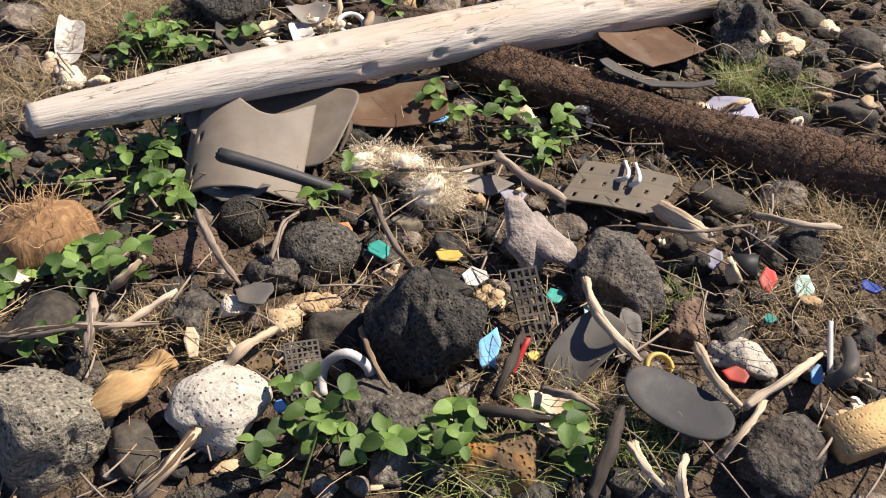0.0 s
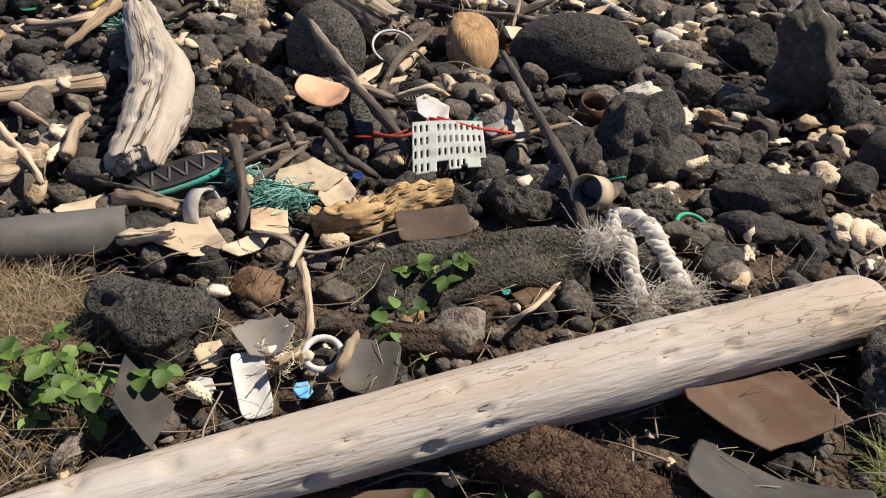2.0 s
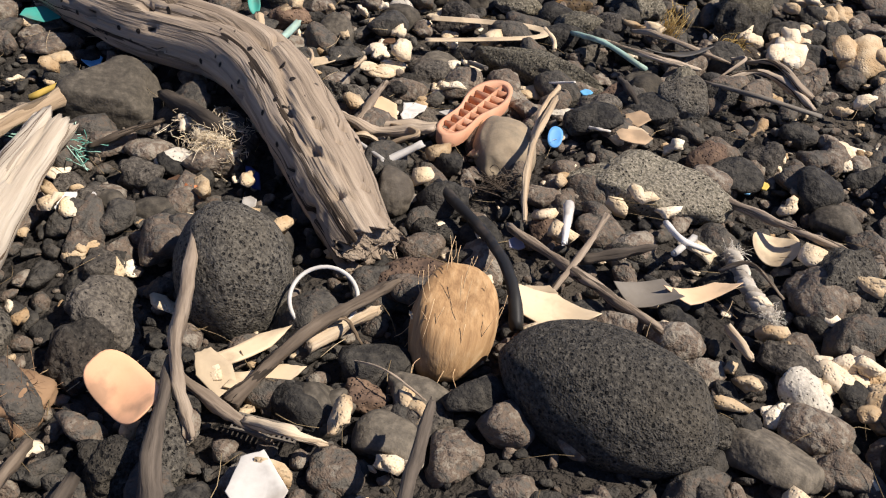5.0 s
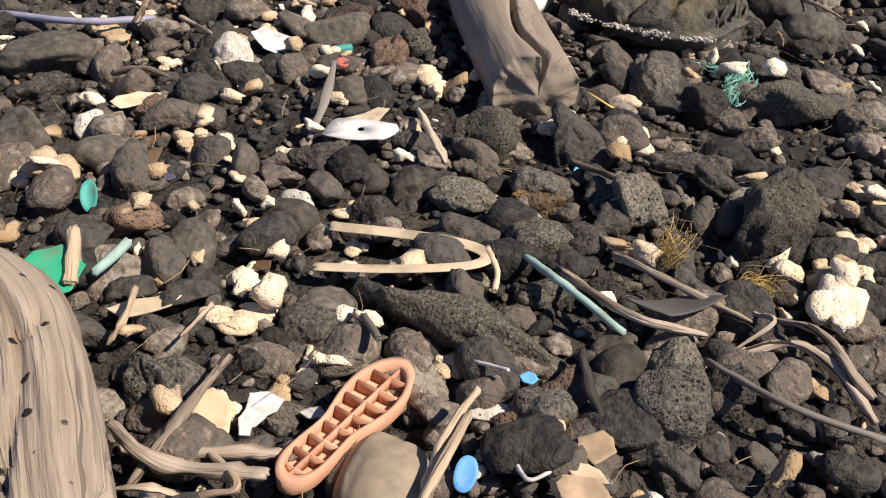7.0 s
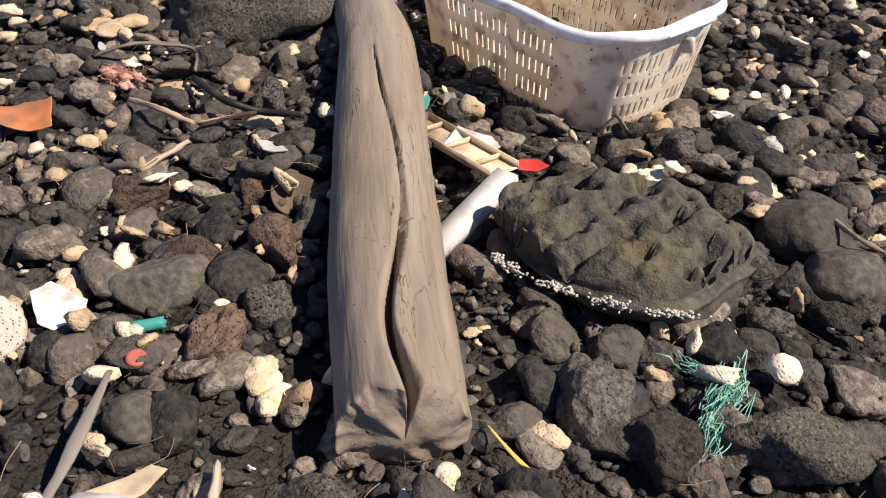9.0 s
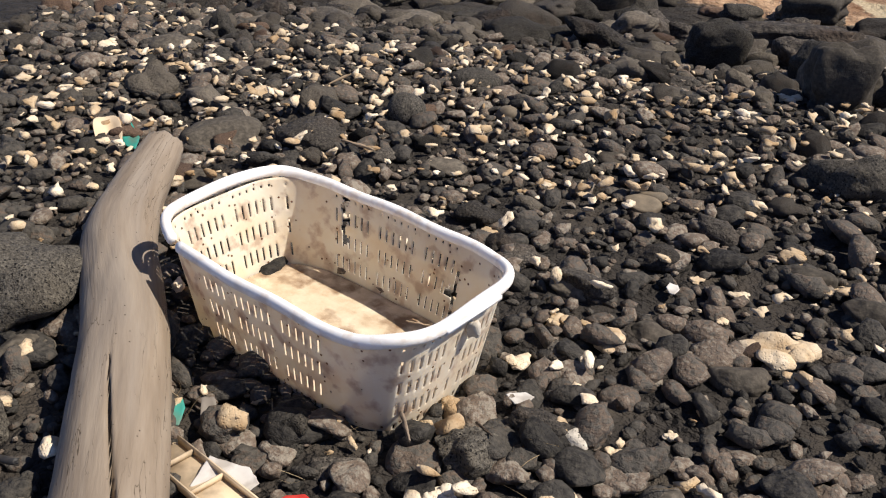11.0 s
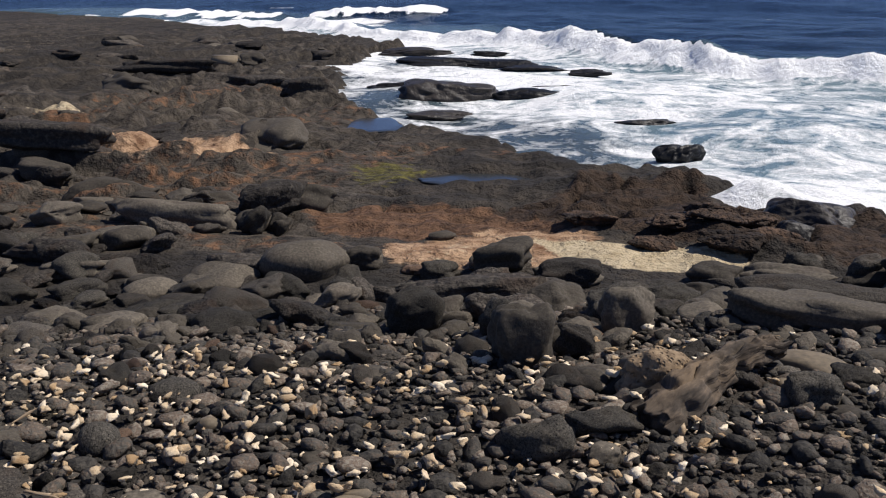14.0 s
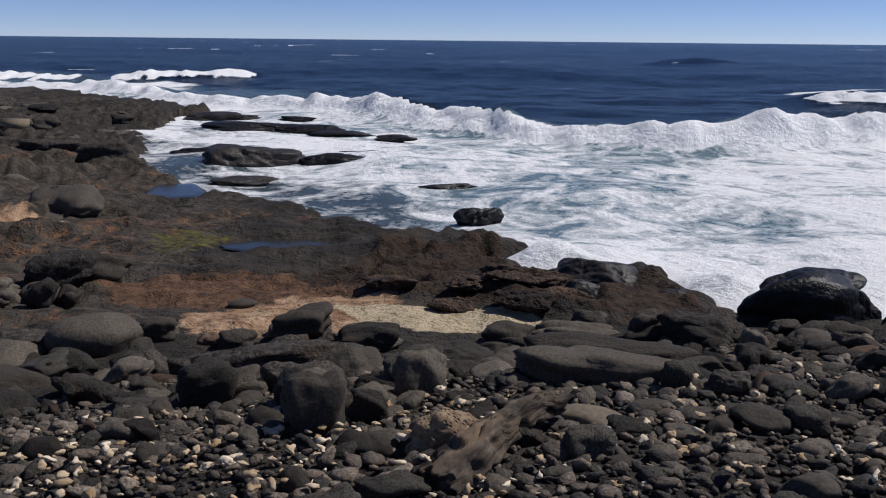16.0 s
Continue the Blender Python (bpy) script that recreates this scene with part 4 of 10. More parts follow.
def shard(col, x, y, sx, sy, turn=0.0, tilt=(0, 0), dz=0.03, bend=0.15, thick=0.004, corners=6, round_off=0.0, label="", name="plastic_shard", category="plastic"):
    count[0] += 1
    vf = plate(sx, sy, thick, count[0], corners, bend, round_off)
    words = {"sky": "bright blue", "mint": "pale green", "navy": "dark blue"}.get(col, col)
    return thing(name, vf, PLASTICS[col], pose(x, y, ground_at(x, y) + dz, tilt[0], tilt[1], turn),
                 label or "broken %s plastic piece washed up on the stones" % words, category, "washed-up plastic pieces")


def hoop(radius, wire, arc=1.0, sides=8, n=40, band=1.0):
    pts = [(radius * math.cos(t), radius * math.sin(t), 0) for t in np.linspace(0, 2 * math.pi * arc, n)]
    V, F = tube(pts, [wire, wire], sides, 1, 0, 0, 1.0)
    V[:, 2] *= band
    return V, F


def pipe_mesh(length, radius, wall, sides=28):
    """An open pipe along z."""
    V, F = [], []
    for z, rr in ((0, radius), (length, radius), (length, radius - wall), (0, radius - wall)):
        V += [(rr * math.cos(2 * math.pi * k / sides), rr * math.sin(2 * math.pi * k / sides), z) for k in range(sides)]
    for a in range(4):
        b = (a + 1) % 4
        for k in range(sides):
            k2 = (k + 1) % sides
            F.append((a * sides + k, a * sides + k2, b * sides + k2, b * sides + k))
    return np.array(V), F


def box(sx, sy, sz, bevel=0.0):
    bm = bmesh.new()
    bmesh.ops.create_cube(bm, size=1, matrix=Matrix.Diagonal((sx, sy, sz, 1)))
    if bevel:
        bmesh.ops.bevel(bm, geom=bm.edges[:], offset=bevel, segments=2, affect="EDGES")
    V = np.array([v.co[:] for v in bm.verts])
    F = [tuple(v.index for v in f.verts) for f in bm.faces]
    bm.free()
    return V, F


def rope(name, pts, radius, material, label, turns=9, frayed=0.0):
    """Three twisted strands along a line, with frayed ends."""
    c = curve(pts, 14)
    tan = np.gradient(c, axis=0)
    tan /= np.linalg.norm(tan, axis=1)[:, None]
    base = empty(name, Matrix.Translation(pts[0]), label, "rope")
    inv = np.array(pts[0])
    for s in range(3):
        line = []
        for i, (p, t) in enumerate(zip(c, tan)):
            a = np.cross(t, (0, 0, 1.0))
            a /= np.linalg.norm(a) + 1e-9
            b = np.cross(a, t)
            w = 2 * math.pi * (turns * i / (len(c) - 1) + s / 3)
            line.append(p - inv + radius * 0.52 * (math.cos(w) * a + math.sin(w) * b))
        part("strand", tube(line, [radius * 0.62] * 2, 10, 1, 0.28, s + 3), material, base)
    if frayed:
        r = np.random.RandomState(7)
        hairs = []
        for e in (c[0], c[-1]):
            for _ in range(260):
                d = r.normal(size=3) * frayed
                d[2] = abs(d[2]) * 0.5
                o = e - inv + r.normal(size=3) * radius * 0.5
                hairs.append(tube([o, o + d * 0.4 + r.normal(size=3) * frayed * 0.4, o + d * 0.8 + r.normal(size=3) * frayed * 0.5], [0.0005, 0.0003], 3, 3))
        tagged(part("frayed_end", joined(hairs), material, base, "frayed rope fibres"), kind="stuff")
    return base


LEAF = [surf("green_leaf", [(0.050, 0.100, 0.016), (0.095, 0.170, 0.030), (0.16, 0.245, 0.055)], 30, 0.5, [("noise", 60, 0.3, 0.002)], spread=0.35, spec=0.5)]
let_through(LEAF[0], 0.3)
STEM_GREEN = surf("green_stem", [(0.10, 0.13, 0.04), (0.18, 0.19, 0.07)], 9, 0.7, spread=0.1)


def leaf_mesh():
    """One rounded leaf with a fold along its midrib, tip along +x."""
    V, F = [], []
    n = 8
    for i in range(n + 1):
        u = i / n
        w = 0.44 * math.sin(math.pi * min(1, u * 0.96 + 0.02)) ** 0.65 * (1.05 - 0.25 * u)
        for v in (-1, -0.5, 0, 0.5, 1):
            V.append((u, v * w, 0.16 * abs(v) * w * 2 - 0.22 * u * u + 0.015 * math.sin(9 * u + 3 * v)))
    for i in range(n):
        for j in range(4):
            F.append((i * 5 + j, (i + 1) * 5 + j, (i + 1) * 5 + j + 1, i * 5 + j + 1))
    return np.array(V), F


leaf_data = bpy.data.meshes.new("leaf")
_lv, _lf = leaf_mesh()
leaf_data.from_pydata(_lv.tolist(), [], _lf)
leaf_data.polygons.foreach_set("use_smooth", np.ones(len(leaf_data.polygons), dtype=bool))
leaf_data.materials.append(LEAF[0])


def vine(x, y, rx, ry, sprigs, size=0.04, seed=1, lift=0.10):
    """A creeping beach plant: thin stems that carry leaves in threes."""
    r = np.random.RandomState(seed)
    base = empty("vine", Matrix.Translation((x, y, ground_at(x, y))), "green creeping vine with rounded leaves in threes", "plant", "creeping vines")
    for k in range(round(sprigs * 1.7)):
        a, d = r.uniform(0, 6.3), math.sqrt(r.uniform(0, 1))
        px, py = math.cos(a) * d * rx * 1.4, math.sin(a) * d * ry * 1.4
        h = 0.85 * lift * r.uniform(0.35, 1.2)
        q = r.uniform(-0.04, 0.04, 2)
        part("stem", tube([(px + q[0], py + q[1], -0.01), (px + q[0] * 0.3, py + q[1] * 0.3, h * 0.6), (px, py, h)], [0.0022, 0.0014], 5, 4), STEM_GREEN, base)
        t0 = r.uniform(0, 360)
        for j in range(3):
            lf = new("leaf", leaf_data)
            lf.parent = base
            s = size * r.uniform(0.7, 1.25)
            lf.matrix_basis = pose(px, py, h, r.normal() * 14, r.uniform(-28, 22), t0 + 120 * j + r.normal() * 16) @ Matrix.Diagonal((s, s, s, 1))
    return base


DRY = surf("dry_grass", [(0.10, 0.07, 0.035), (0.22, 0.16, 0.085), (0.36, 0.28, 0.17)], 6, 0.85, spread=0.3, island=True)
GRASS = surf("green_grass", [(0.07, 0.11, 0.025), (0.15, 0.18, 0.05), (0.26, 0.25, 0.10)], 6, 0.7, spread=0.3, island=True)


def grass(x, y, rx, ry, blades, material, seed, tall=0.07, flat=0.6, name="dry_grass", label="matted dry straw-coloured grass"):
    """Thin bent blades in a patch."""
    r = np.random.RandomState(seed)
    V, F = [], []
    for k in range(blades):
        a, d = r.uniform(0, 6.3), math.sqrt(r.uniform(0, 1))
        px, py = math.cos(a) * d * rx, math.sin(a) * d * ry
        L, w, t = tall * r.uniform(0.5, 1.6), r.uniform(0.0006, 0.0013), r.uniform(0, 6.3)
        dx, dy = math.cos(t), math.sin(t)
        o = len(V)
        for i in range(5):
            u = i / 4
            lean = flat * u * (0.6 + 0.8 * u) * L
            z = L * u * (1 - 0.55 * flat * u) * r.uniform(0.9, 1.1)
            ww = w * (1 - 0.8 * u)
            V += [(px + dx * lean - dy * ww, py + dy * lean + dx * ww, z), (px + dx * lean + dy * ww, py + dy * lean - dx * ww, z)]
        for i in range(4):
            F.append((o + 2 * i, o + 2 * i + 1, o + 2 * i + 3, o + 2 * i + 2))
    return thing(name, (np.array(V), F), material, Matrix.Translation((x, y, ground_at(x, y))), label, "grass", kind="stuff")


def straw_litter(seed, region, number, size, material, name, label, wire=0.00085):
    """Thin twigs and straws lying about, joined."""
    r = np.random.RandomState(seed)
    x0, x1, y0, y1 = region
    out = []
    P = np.column_stack([r.uniform(x0, x1, number), r.uniform(y0, y1, number)])
    Z = height(P[:, 0], P[:, 1])
    for (x, y), z in zip(P, Z):
        L, t, w = r.uniform(*size), r.uniform(0, 6.3), wire * r.uniform(0.6, 1.4)
        d = np.array([math.cos(t), math.sin(t), r.normal() * 0.12]) * L / 2
        c = np.array([x, y, z + r.uniform(0.02, 0.06)])
        out.append(tube([c - d, c + r.normal(size=3) * L * 0.07, c + d], [w, w * 0.6], 4, 2))
    return thing(name, joined(out), material, Matrix(), label, "litter", kind="stuff")


def strew(name, seed, region, cell, sizes, keep, res, flat, lift, rough, cuts, tilt, sharp, materials, label, group):
    """Boulders strewn over a stretch of ground, each an object of its own on one of twelve shapes."""
    r = np.random.RandomState(seed)
    x0, x1, y0, y1 = region
    PX, PY = [a.ravel() for a in np.meshgrid(np.arange(x0, x1, cell), np.arange(y0, y1, cell))]
    PX = PX + r.uniform(-0.45, 0.45, PX.shape) * cell
    PY = PY + r.uniform(-0.45, 0.45, PY.shape) * cell
    ok = keep(PX, PY, r.uniform(0, 1, PX.shape))
    PX, PY = PX[ok], PY[ok]
    PZ = height(PX, PY)
    shapes = []
    for k in range(12):
        V, F = stone(res, seed * 50 + k, (1, r.uniform(0.62, 0.95), flat * r.uniform(0.75, 1.25)), rough, cuts, 12, 0.2, sharp, low=0.4)
        me = bpy.data.meshes.new(name)
        me.from_pydata(V.tolist(), [], F)
        me.polygons.foreach_set("use_smooth", np.ones(len(me.polygons), dtype=bool))
        me.materials.append(materials[k % len(materials)])
        shapes.append(me)
    for x, y, z in zip(PX, PY, PZ):
        s = sizes[0] + (sizes[1] - sizes[0]) * r.uniform() ** 1.7
        ob = new(name, shapes[r.randint(12)])
        ob.matrix_world = (Matrix.Translation((x, y, z + lift * s * flat + r.uniform(-0.1, 0.1) * s * flat))
                           @ Euler((r.normal() * tilt * 0.5, r.normal() * tilt * 0.5, r.uniform(0, 6.3))).to_matrix().to_4x4() @ Matrix.Diagonal((s, s, s, 1)))
        tagged(ob, label, "rock", group)


def holed_plate(sx, sy, thick, hole):
    """A rounded oblong plate with a round hole through it."""
    n = 40
    a = np.arange(n) * 2 * math.pi / n
    r = np.random.RandomState(9)
    edge = 1 + 0.05 * np.sin(3 * a + 1) + r.uniform(-0.03, 0.03, n)
    outer = np.stack([(np.cos(a) + 0.18 * np.sin(a)) * edge / np.maximum(np.abs(np.cos(a)), np.abs(np.sin(a))) ** 0.55 * sx / 2, np.sin(a) * edge / np.maximum(np.abs(np.cos(a)), np.abs(np.sin(a))) ** 0.3 * sy / 2], -1)
    inner = np.stack([np.cos(a) * hole, np.sin(a) * hole], -1)
    V = np.vstack([np.column_stack([q, np.full(n, z)]) for q, z in ((outer, thick), (inner, thick), (inner, 0), (outer, 0))])
    return V, [(b * n + k, b * n + (k + 1) % n, (b + 1) % 4 * n + (k + 1) % n, (b + 1) % 4 * n + k) for b in range(4) for k in range(n)]


HUSK = surf("coconut_husk_fibre", [(0.22, 0.12, 0.055), (0.41, 0.25, 0.12), (0.56, 0.39, 0.22)], 60, 0.9, [("noise", 60, 0.6, 0.006), ("noise", 200, 0.6, 0.002)], stretch=(1, 1, 0.12), spread=0.12)
HUSK_DARK = surf("old_brown_husk", [(0.06, 0.035, 0.02), (0.14, 0.08, 0.045), (0.24, 0.15, 0.085)], 12, 0.95, [("noise", 60, 0.7, 0.006)], stretch=(1, 1, 0.2), spread=0.15)
ROPE_GREY = surf("weathered_rope", [(0.30, 0.26, 0.21), (0.48, 0.43, 0.36), (0.60, 0.55, 0.47)], 30, 0.95, [("noise", 160, 0.6, 0.002)], spread=0.1)
FUZZ = surf("frayed_cream_fibre", [(0.42, 0.32, 0.19), (0.62, 0.51, 0.35), (0.72, 0.63, 0.48)], 20, 0.95, spread=0.2, island=True)
FUZZ_GREEN = surf("green_net_fibre", [(0.06, 0.22, 0.17), (0.16, 0.38, 0.30), (0.36, 0.54, 0.44)], 20, 0.9, spread=0.2, island=True)
FUZZ_GOLD = surf("golden_fibre", [(0.32, 0.19, 0.05), (0.52, 0.34, 0.10), (0.66, 0.50, 0.22)], 20, 0.9, spread=0.2, island=True)
FUZZ_PINK = surf("pink_rope_fibre", [(0.48, 0.22, 0.16), (0.62, 0.34, 0.26)], 20, 0.9, spread=0.2, island=True)
SOLE = surf("terracotta_rubber", [(0.40, 0.19, 0.11), (0.54, 0.28, 0.17), (0.62, 0.36, 0.24)], 9, 0.75, [("noise", 60, 0.3, 0.002)], spread=0.03)
BASKET = surf("dirty_white_plastic", [(0.86, 0.71, 0.50), (0.91, 0.82, 0.65), (0.93, 0.88, 0.76)], 9, 0.5, [("noise", 40, 0.2, 0.002)], spread=0.0, stain=(0.36, 0.17, 0.07), stain_scale=20, stain_amount=0.5, rand=0, spec=0.3, spots=(70, 0.22, (0.20, 0.09, 0.04), 0.16))

let_through(BASKET, 0.3)
BASKET_FLOOR = surf("muddy_white_plastic", [(0.40, 0.29, 0.18), (0.62, 0.50, 0.35), (0.74, 0.64, 0.49)], 14, 0.7, [("noise", 40, 0.5, 0.004)], spread=0.0, stain=(0.20, 0.115, 0.06), stain_scale=13, stain_amount=0.85, rand=0)
RIM = surf("white_rim_plastic", [(0.78, 0.72, 0.62), (0.90, 0.88, 0.84), (0.92, 0.91, 0.88)], 12, 0.5, [("noise", 50, 0.2, 0.002)], spread=0.0, stain=(0.5, 0.33, 0.18), stain_scale=25, stain_amount=0.35, rand=0, spec=0.3)


def hairs(n, length, wire, spread, seed, origin=(0, 0, 0), lean=(0, 0, 1), curl=0.35):
    r = np.random.RandomState(seed)
    out = []
    for _ in range(n):
        d = r.normal(size=3) * spread + np.array(lean)
        d *= length * r.uniform(0.4, 1.1) / np.linalg.norm(d)
        o = np.array(origin) + r.normal(size=3) * length * 0.12
        out.append(tube([o, o + d * 0.5 + r.normal(size=3) * length * curl * 0.4, o + d + r.normal(size=3) * length * curl * 0.4], [wire, wire * 0.5], 4, 3))
    return joined(out)


def tangle(name, material, x, y, sx, sy, sz, n, label, category, wire=0.0011, seed=1, core=None):
    """A matted heap of loops of fibre."""
    r = np.random.RandomState(seed)
    out = []
    for _ in range(n):
        c = r.normal(size=3) * (sx * 0.26, sy * 0.26, sz * 0.26)
        pts = [c + r.normal(size=3) * (sx, sy, sz) * (0.11 if core else 0.22) for _ in range(4)]
        out.append(tube(pts, [wire, wire], 4, 4))
    if core:
        for k in range(5):
            out.append(moved(stone(3, seed * 9 + k, (sx * 0.45, sy * 0.45, sz * 0.6), 0.3, 2), Matrix.Translation(r.normal(size=3) * (sx * 0.22, sy * 0.22, sz * 0.1))))
    return thing(name, joined(out), material, pose(x, y, ground_at(x, y) + sz * 0.4 + 0.03), label, category)


def lattice(sx, sy, nx, ny, bar, thick, solid=0.0):
    """A plate pierced by oblong openings: one sheet with thickness."""
    def edges(s, n):
        out = []
        for i in range(n + 1):
            w = bar if 0 < i < n else bar + solid
            c = -s / 2 + s * i / n
            out += [c - w / 2, c + w / 2]
        return out
    xs, ys = edges(sx, nx), edges(sy, ny)
    w, h = len(xs), len(ys)
    V = [(x, y, z) for z in (thick / 2, -thick / 2) for y in ys for x in xs]
    full = [[i % 2 == 0 or j % 2 == 0 for i in range(w - 1)] for j in range(h - 1)]
    F, o = [], w * h
    for j in range(h - 1):
        for i in range(w - 1):
            if not full[j][i]:
                continue
            a, b, c, d = j * w + i, j * w + i + 1, (j + 1) * w + i + 1, (j + 1) * w + i
            F += [(a, b, c, d), (o + d, o + c, o + b, o + a)]
            for di, dj, p, q in ((-1, 0, d, a), (1, 0, b, c), (0, -1, a, b), (0, 1, c, d)):
                ii, jj = i + di, j + dj
                if not (0 <= ii < w - 1 and 0 <= jj < h - 1) or not full[jj][ii]:
                    F.append((q, p, o + p, o + q))
    return np.array(V), F


def grid_piece(name, col, x, y, sx, sy, nx, ny, turn, tilt, label, dz=0.05, bar=0.005, thick=0.004, solid=0.0):
    return thing(name, lattice(sx, sy, nx, ny, bar, thick, solid), PLASTICS[col], pose(x, y, ground_at(x, y) + dz, tilt[0], tilt[1], turn), label, "plastic", smooth=False)


def ring(name, col, x, y, radius, wire, label, dz=0.02, tilt=(0, 0), turn=0, arc=1.0, band=1.0):
    return thing(name, hoop(radius, wire, arc, band=band), PLASTICS[col], pose(x, y, ground_at(x, y) + dz, tilt[0], tilt[1], turn), label, "ring")


def cup(name, col, x, y, length, radius, turn, label, dz=0.03, tip=75, inner=None):
    base = empty(name, pose(x, y, ground_at(x, y) + dz, tip, 0, turn), label, "cup")
    part("side", pipe_mesh(length, radius, 0.003), PLASTICS[col], base)
    part("bottom", moved(plate(radius * 2, radius * 2, 0.003, 1, round_off=2.0), Matrix.Translation((0, 0, 0.004))), PLASTICS[inner or col], base)
    return base


def shoe_sole(x, y, length, turn, dz, tilt):
    """A moulded shoe sole lying upside down, with a raised rim and crossed ribs."""
    base = empty("shoe_sole", pose(x, y, ground_at(x, y) + dz, tilt[0], tilt[1], turn), "terracotta rubber shoe sole with open ribbed underside", "shoe sole")

    def half(u):
        """Half width along the length, heel at 0 and toe at 1."""
        heel = math.sqrt(max(0, 1 - ((u - 0.17) / 0.17) ** 2)) if u < 0.17 else 1
        toe = math.sqrt(max(0, 1 - ((u - 0.72) / 0.28) ** 2)) if u > 0.72 else 1
        waist = 0.105 + 0.045 * float(step(0.35, 0.72, u)) - 0.012 * math.exp(-((u - 0.42) / 0.12) ** 2)
        return waist * min(heel, toe) * length
    us = [0.5 - 0.5 * math.cos(math.pi * k / 30) for k in range(31)]
    line = [((u - 0.5) * length, half(u)) for u in us] + [((u - 0.5) * length, -half(u)) for u in reversed(us[1:-1])]
    line = np.array(line)
    inner = line * (1 - 0.016 / length * 2.2, 0.84)
    n, h = len(line), 0.034
    V = np.vstack([np.column_stack([line * 0.97, np.full(n, 0)]), np.column_stack([line, np.full(n, h)]), np.column_stack([inner, np.full(n, h)]), np.column_stack([inner, np.full(n, 0.006)])])
    F = [(a * n + k, a * n + (k + 1) % n, (a + 1) * n + (k + 1) % n, (a + 1) * n + k) for a in range(3) for k in range(n)]
    part("rim", (V, F), SOLE, base)
    c = np.vstack([[(0, 0)], inner])
    part("base_plate", (np.vstack([np.column_stack([c, np.full(n + 1, 0.007)]), np.column_stack([c, np.zeros(n + 1)])]),
                        [(0, 1 + k, 1 + (k + 1) % n) for k in range(n)] + [(n + 1, n + 2 + (k + 1) % n, n + 2 + k) for k in range(n)]), SOLE, base)
    part("rib", moved(box(length * 0.86, 0.0045, h * 0.8, 0.001), pose(0, 0, h * 0.52)), SOLE, base)
    for k in range(8):
        u0 = 0.10 + 0.108 * k
        part("rib", moved(box(0.0045, half(u0) * 1.64, h * 0.8, 0.001), pose((u0 - 0.5) * length, 0, h * 0.5, 0, 0, 8)), SOLE, base)
    return base


def laundry_basket(x, y, z, lx, ly, tall, turn, tilt):
    """A tapering oblong tub with slotted walls, a rolled rim and a slotted floor."""
    base = empty("laundry_basket", pose(x, y, z, tilt[0], tilt[1], turn), "dirty white plastic laundry basket with slotted walls, standing on pebbles", "basket")
    nu, nv = 400, 40

    def ring_at(v, grow=0.0):
        s = 0.86 + 0.14 * v
        a = np.linspace(0, 2 * math.pi, nu, endpoint=False)
        e = 2 / 4.2
        px = np.sign(np.cos(a)) * np.abs(np.cos(a)) ** e * (lx / 2 * s + grow)
        py = np.sign(np.sin(a)) * np.abs(np.sin(a)) ** e * (ly / 2 * s + grow)
        # even steps round the outline
        q = np.column_stack([px, py])
        q2 = np.vstack([q, q[:1]])
        seg = np.concatenate([[0], np.cumsum(np.linalg.norm(np.diff(q2, axis=0), axis=1))])
        w = np.linspace(0, seg[-1], nu, endpoint=False)
        return np.column_stack([np.interp(w, seg, q2[:, 0]), np.interp(w, seg, q2[:, 1])])
    V = np.vstack([np.column_stack([ring_at(v), np.full(nu, v * tall)]) for v in np.linspace(0, 1, nv + 1)])
    F = []
    for j in range(nv):
        for i in range(nu):
            slot = (i % 4 == 1 and j % 9 in (1, 2, 3, 4, 5) and 3 < j < 38 and 3 < i % 28 < 26 and 10 < (i + 49) % 100 < 90) or (60 <= i < 68 and 18 < j < 22) or (i in (61, 62) and 10 < j < 30) or (abs(i - 132 - 1.2 * math.sin(j * 0.8)) < 1.4 and j > 19)
            if not slot:
                i2 = (i + 1) % nu
                F.append((j * nu + i, j * nu + i2, (j + 1) * nu + i2, (j + 1) * nu + i))
    wall = part("wall", (V, F), BASKET, base)
    wall.modifiers.new("thick", "SOLIDIFY").thickness = 0.002
    rim = ring_at(1.0, 0.008)
    start = int(np.argmin(np.hypot(rim[:, 0] + 0.36 * lx, rim[:, 1] + ly / 2)))
    rim = np.roll(rim, -start, 0)[5::3]
    ear = [0.020 * float(step(0.36, 0.50, abs(p[0]) / lx)) for p in rim]
    part("rim", tube([(p[0], p[1], tall + e + 0.003 * math.sin(k * 0.4)) for k, (p, e) in enumerate(zip(rim, ear))], [0.013, 0.013], 12, 1, flat=1.25), RIM, base, "rolled white rim, broken through on one side")
    for k in (-1, 1):
        part("handle_lip", moved(box(0.020, ly * 0.42, 0.026, 0.008), Matrix.Translation((k * (lx / 2 + 0.014), 0, tall + 0.012))), RIM, base, "thick moulded handle lip")
    fl = ring_at(0.0)
    part("floor", (np.vstack([[(0, 0, 0.052)], np.column_stack([fl, np.full(nu, 0.052)]), [(0, 0, 0.046)], np.column_stack([fl, np.full(nu, 0.046)])]),
                   [(0, 1 + k, 1 + (k + 1) % nu) for k in range(nu)] + [(nu + 1, nu + 2 + (k + 1) % nu, nu + 2 + k) for k in range(nu)]), BASKET_FLOOR, base, "floor caked with brown dirt")
    part("handle_knot", moved(stone(3, 5, (0.035, 0.03, 0.05), 0.2, 2), Matrix.Translation((lx / 2 + 0.005, 0.02, tall * 0.85))), ROPE_GREY, base, "knot of grey rope")
    return base


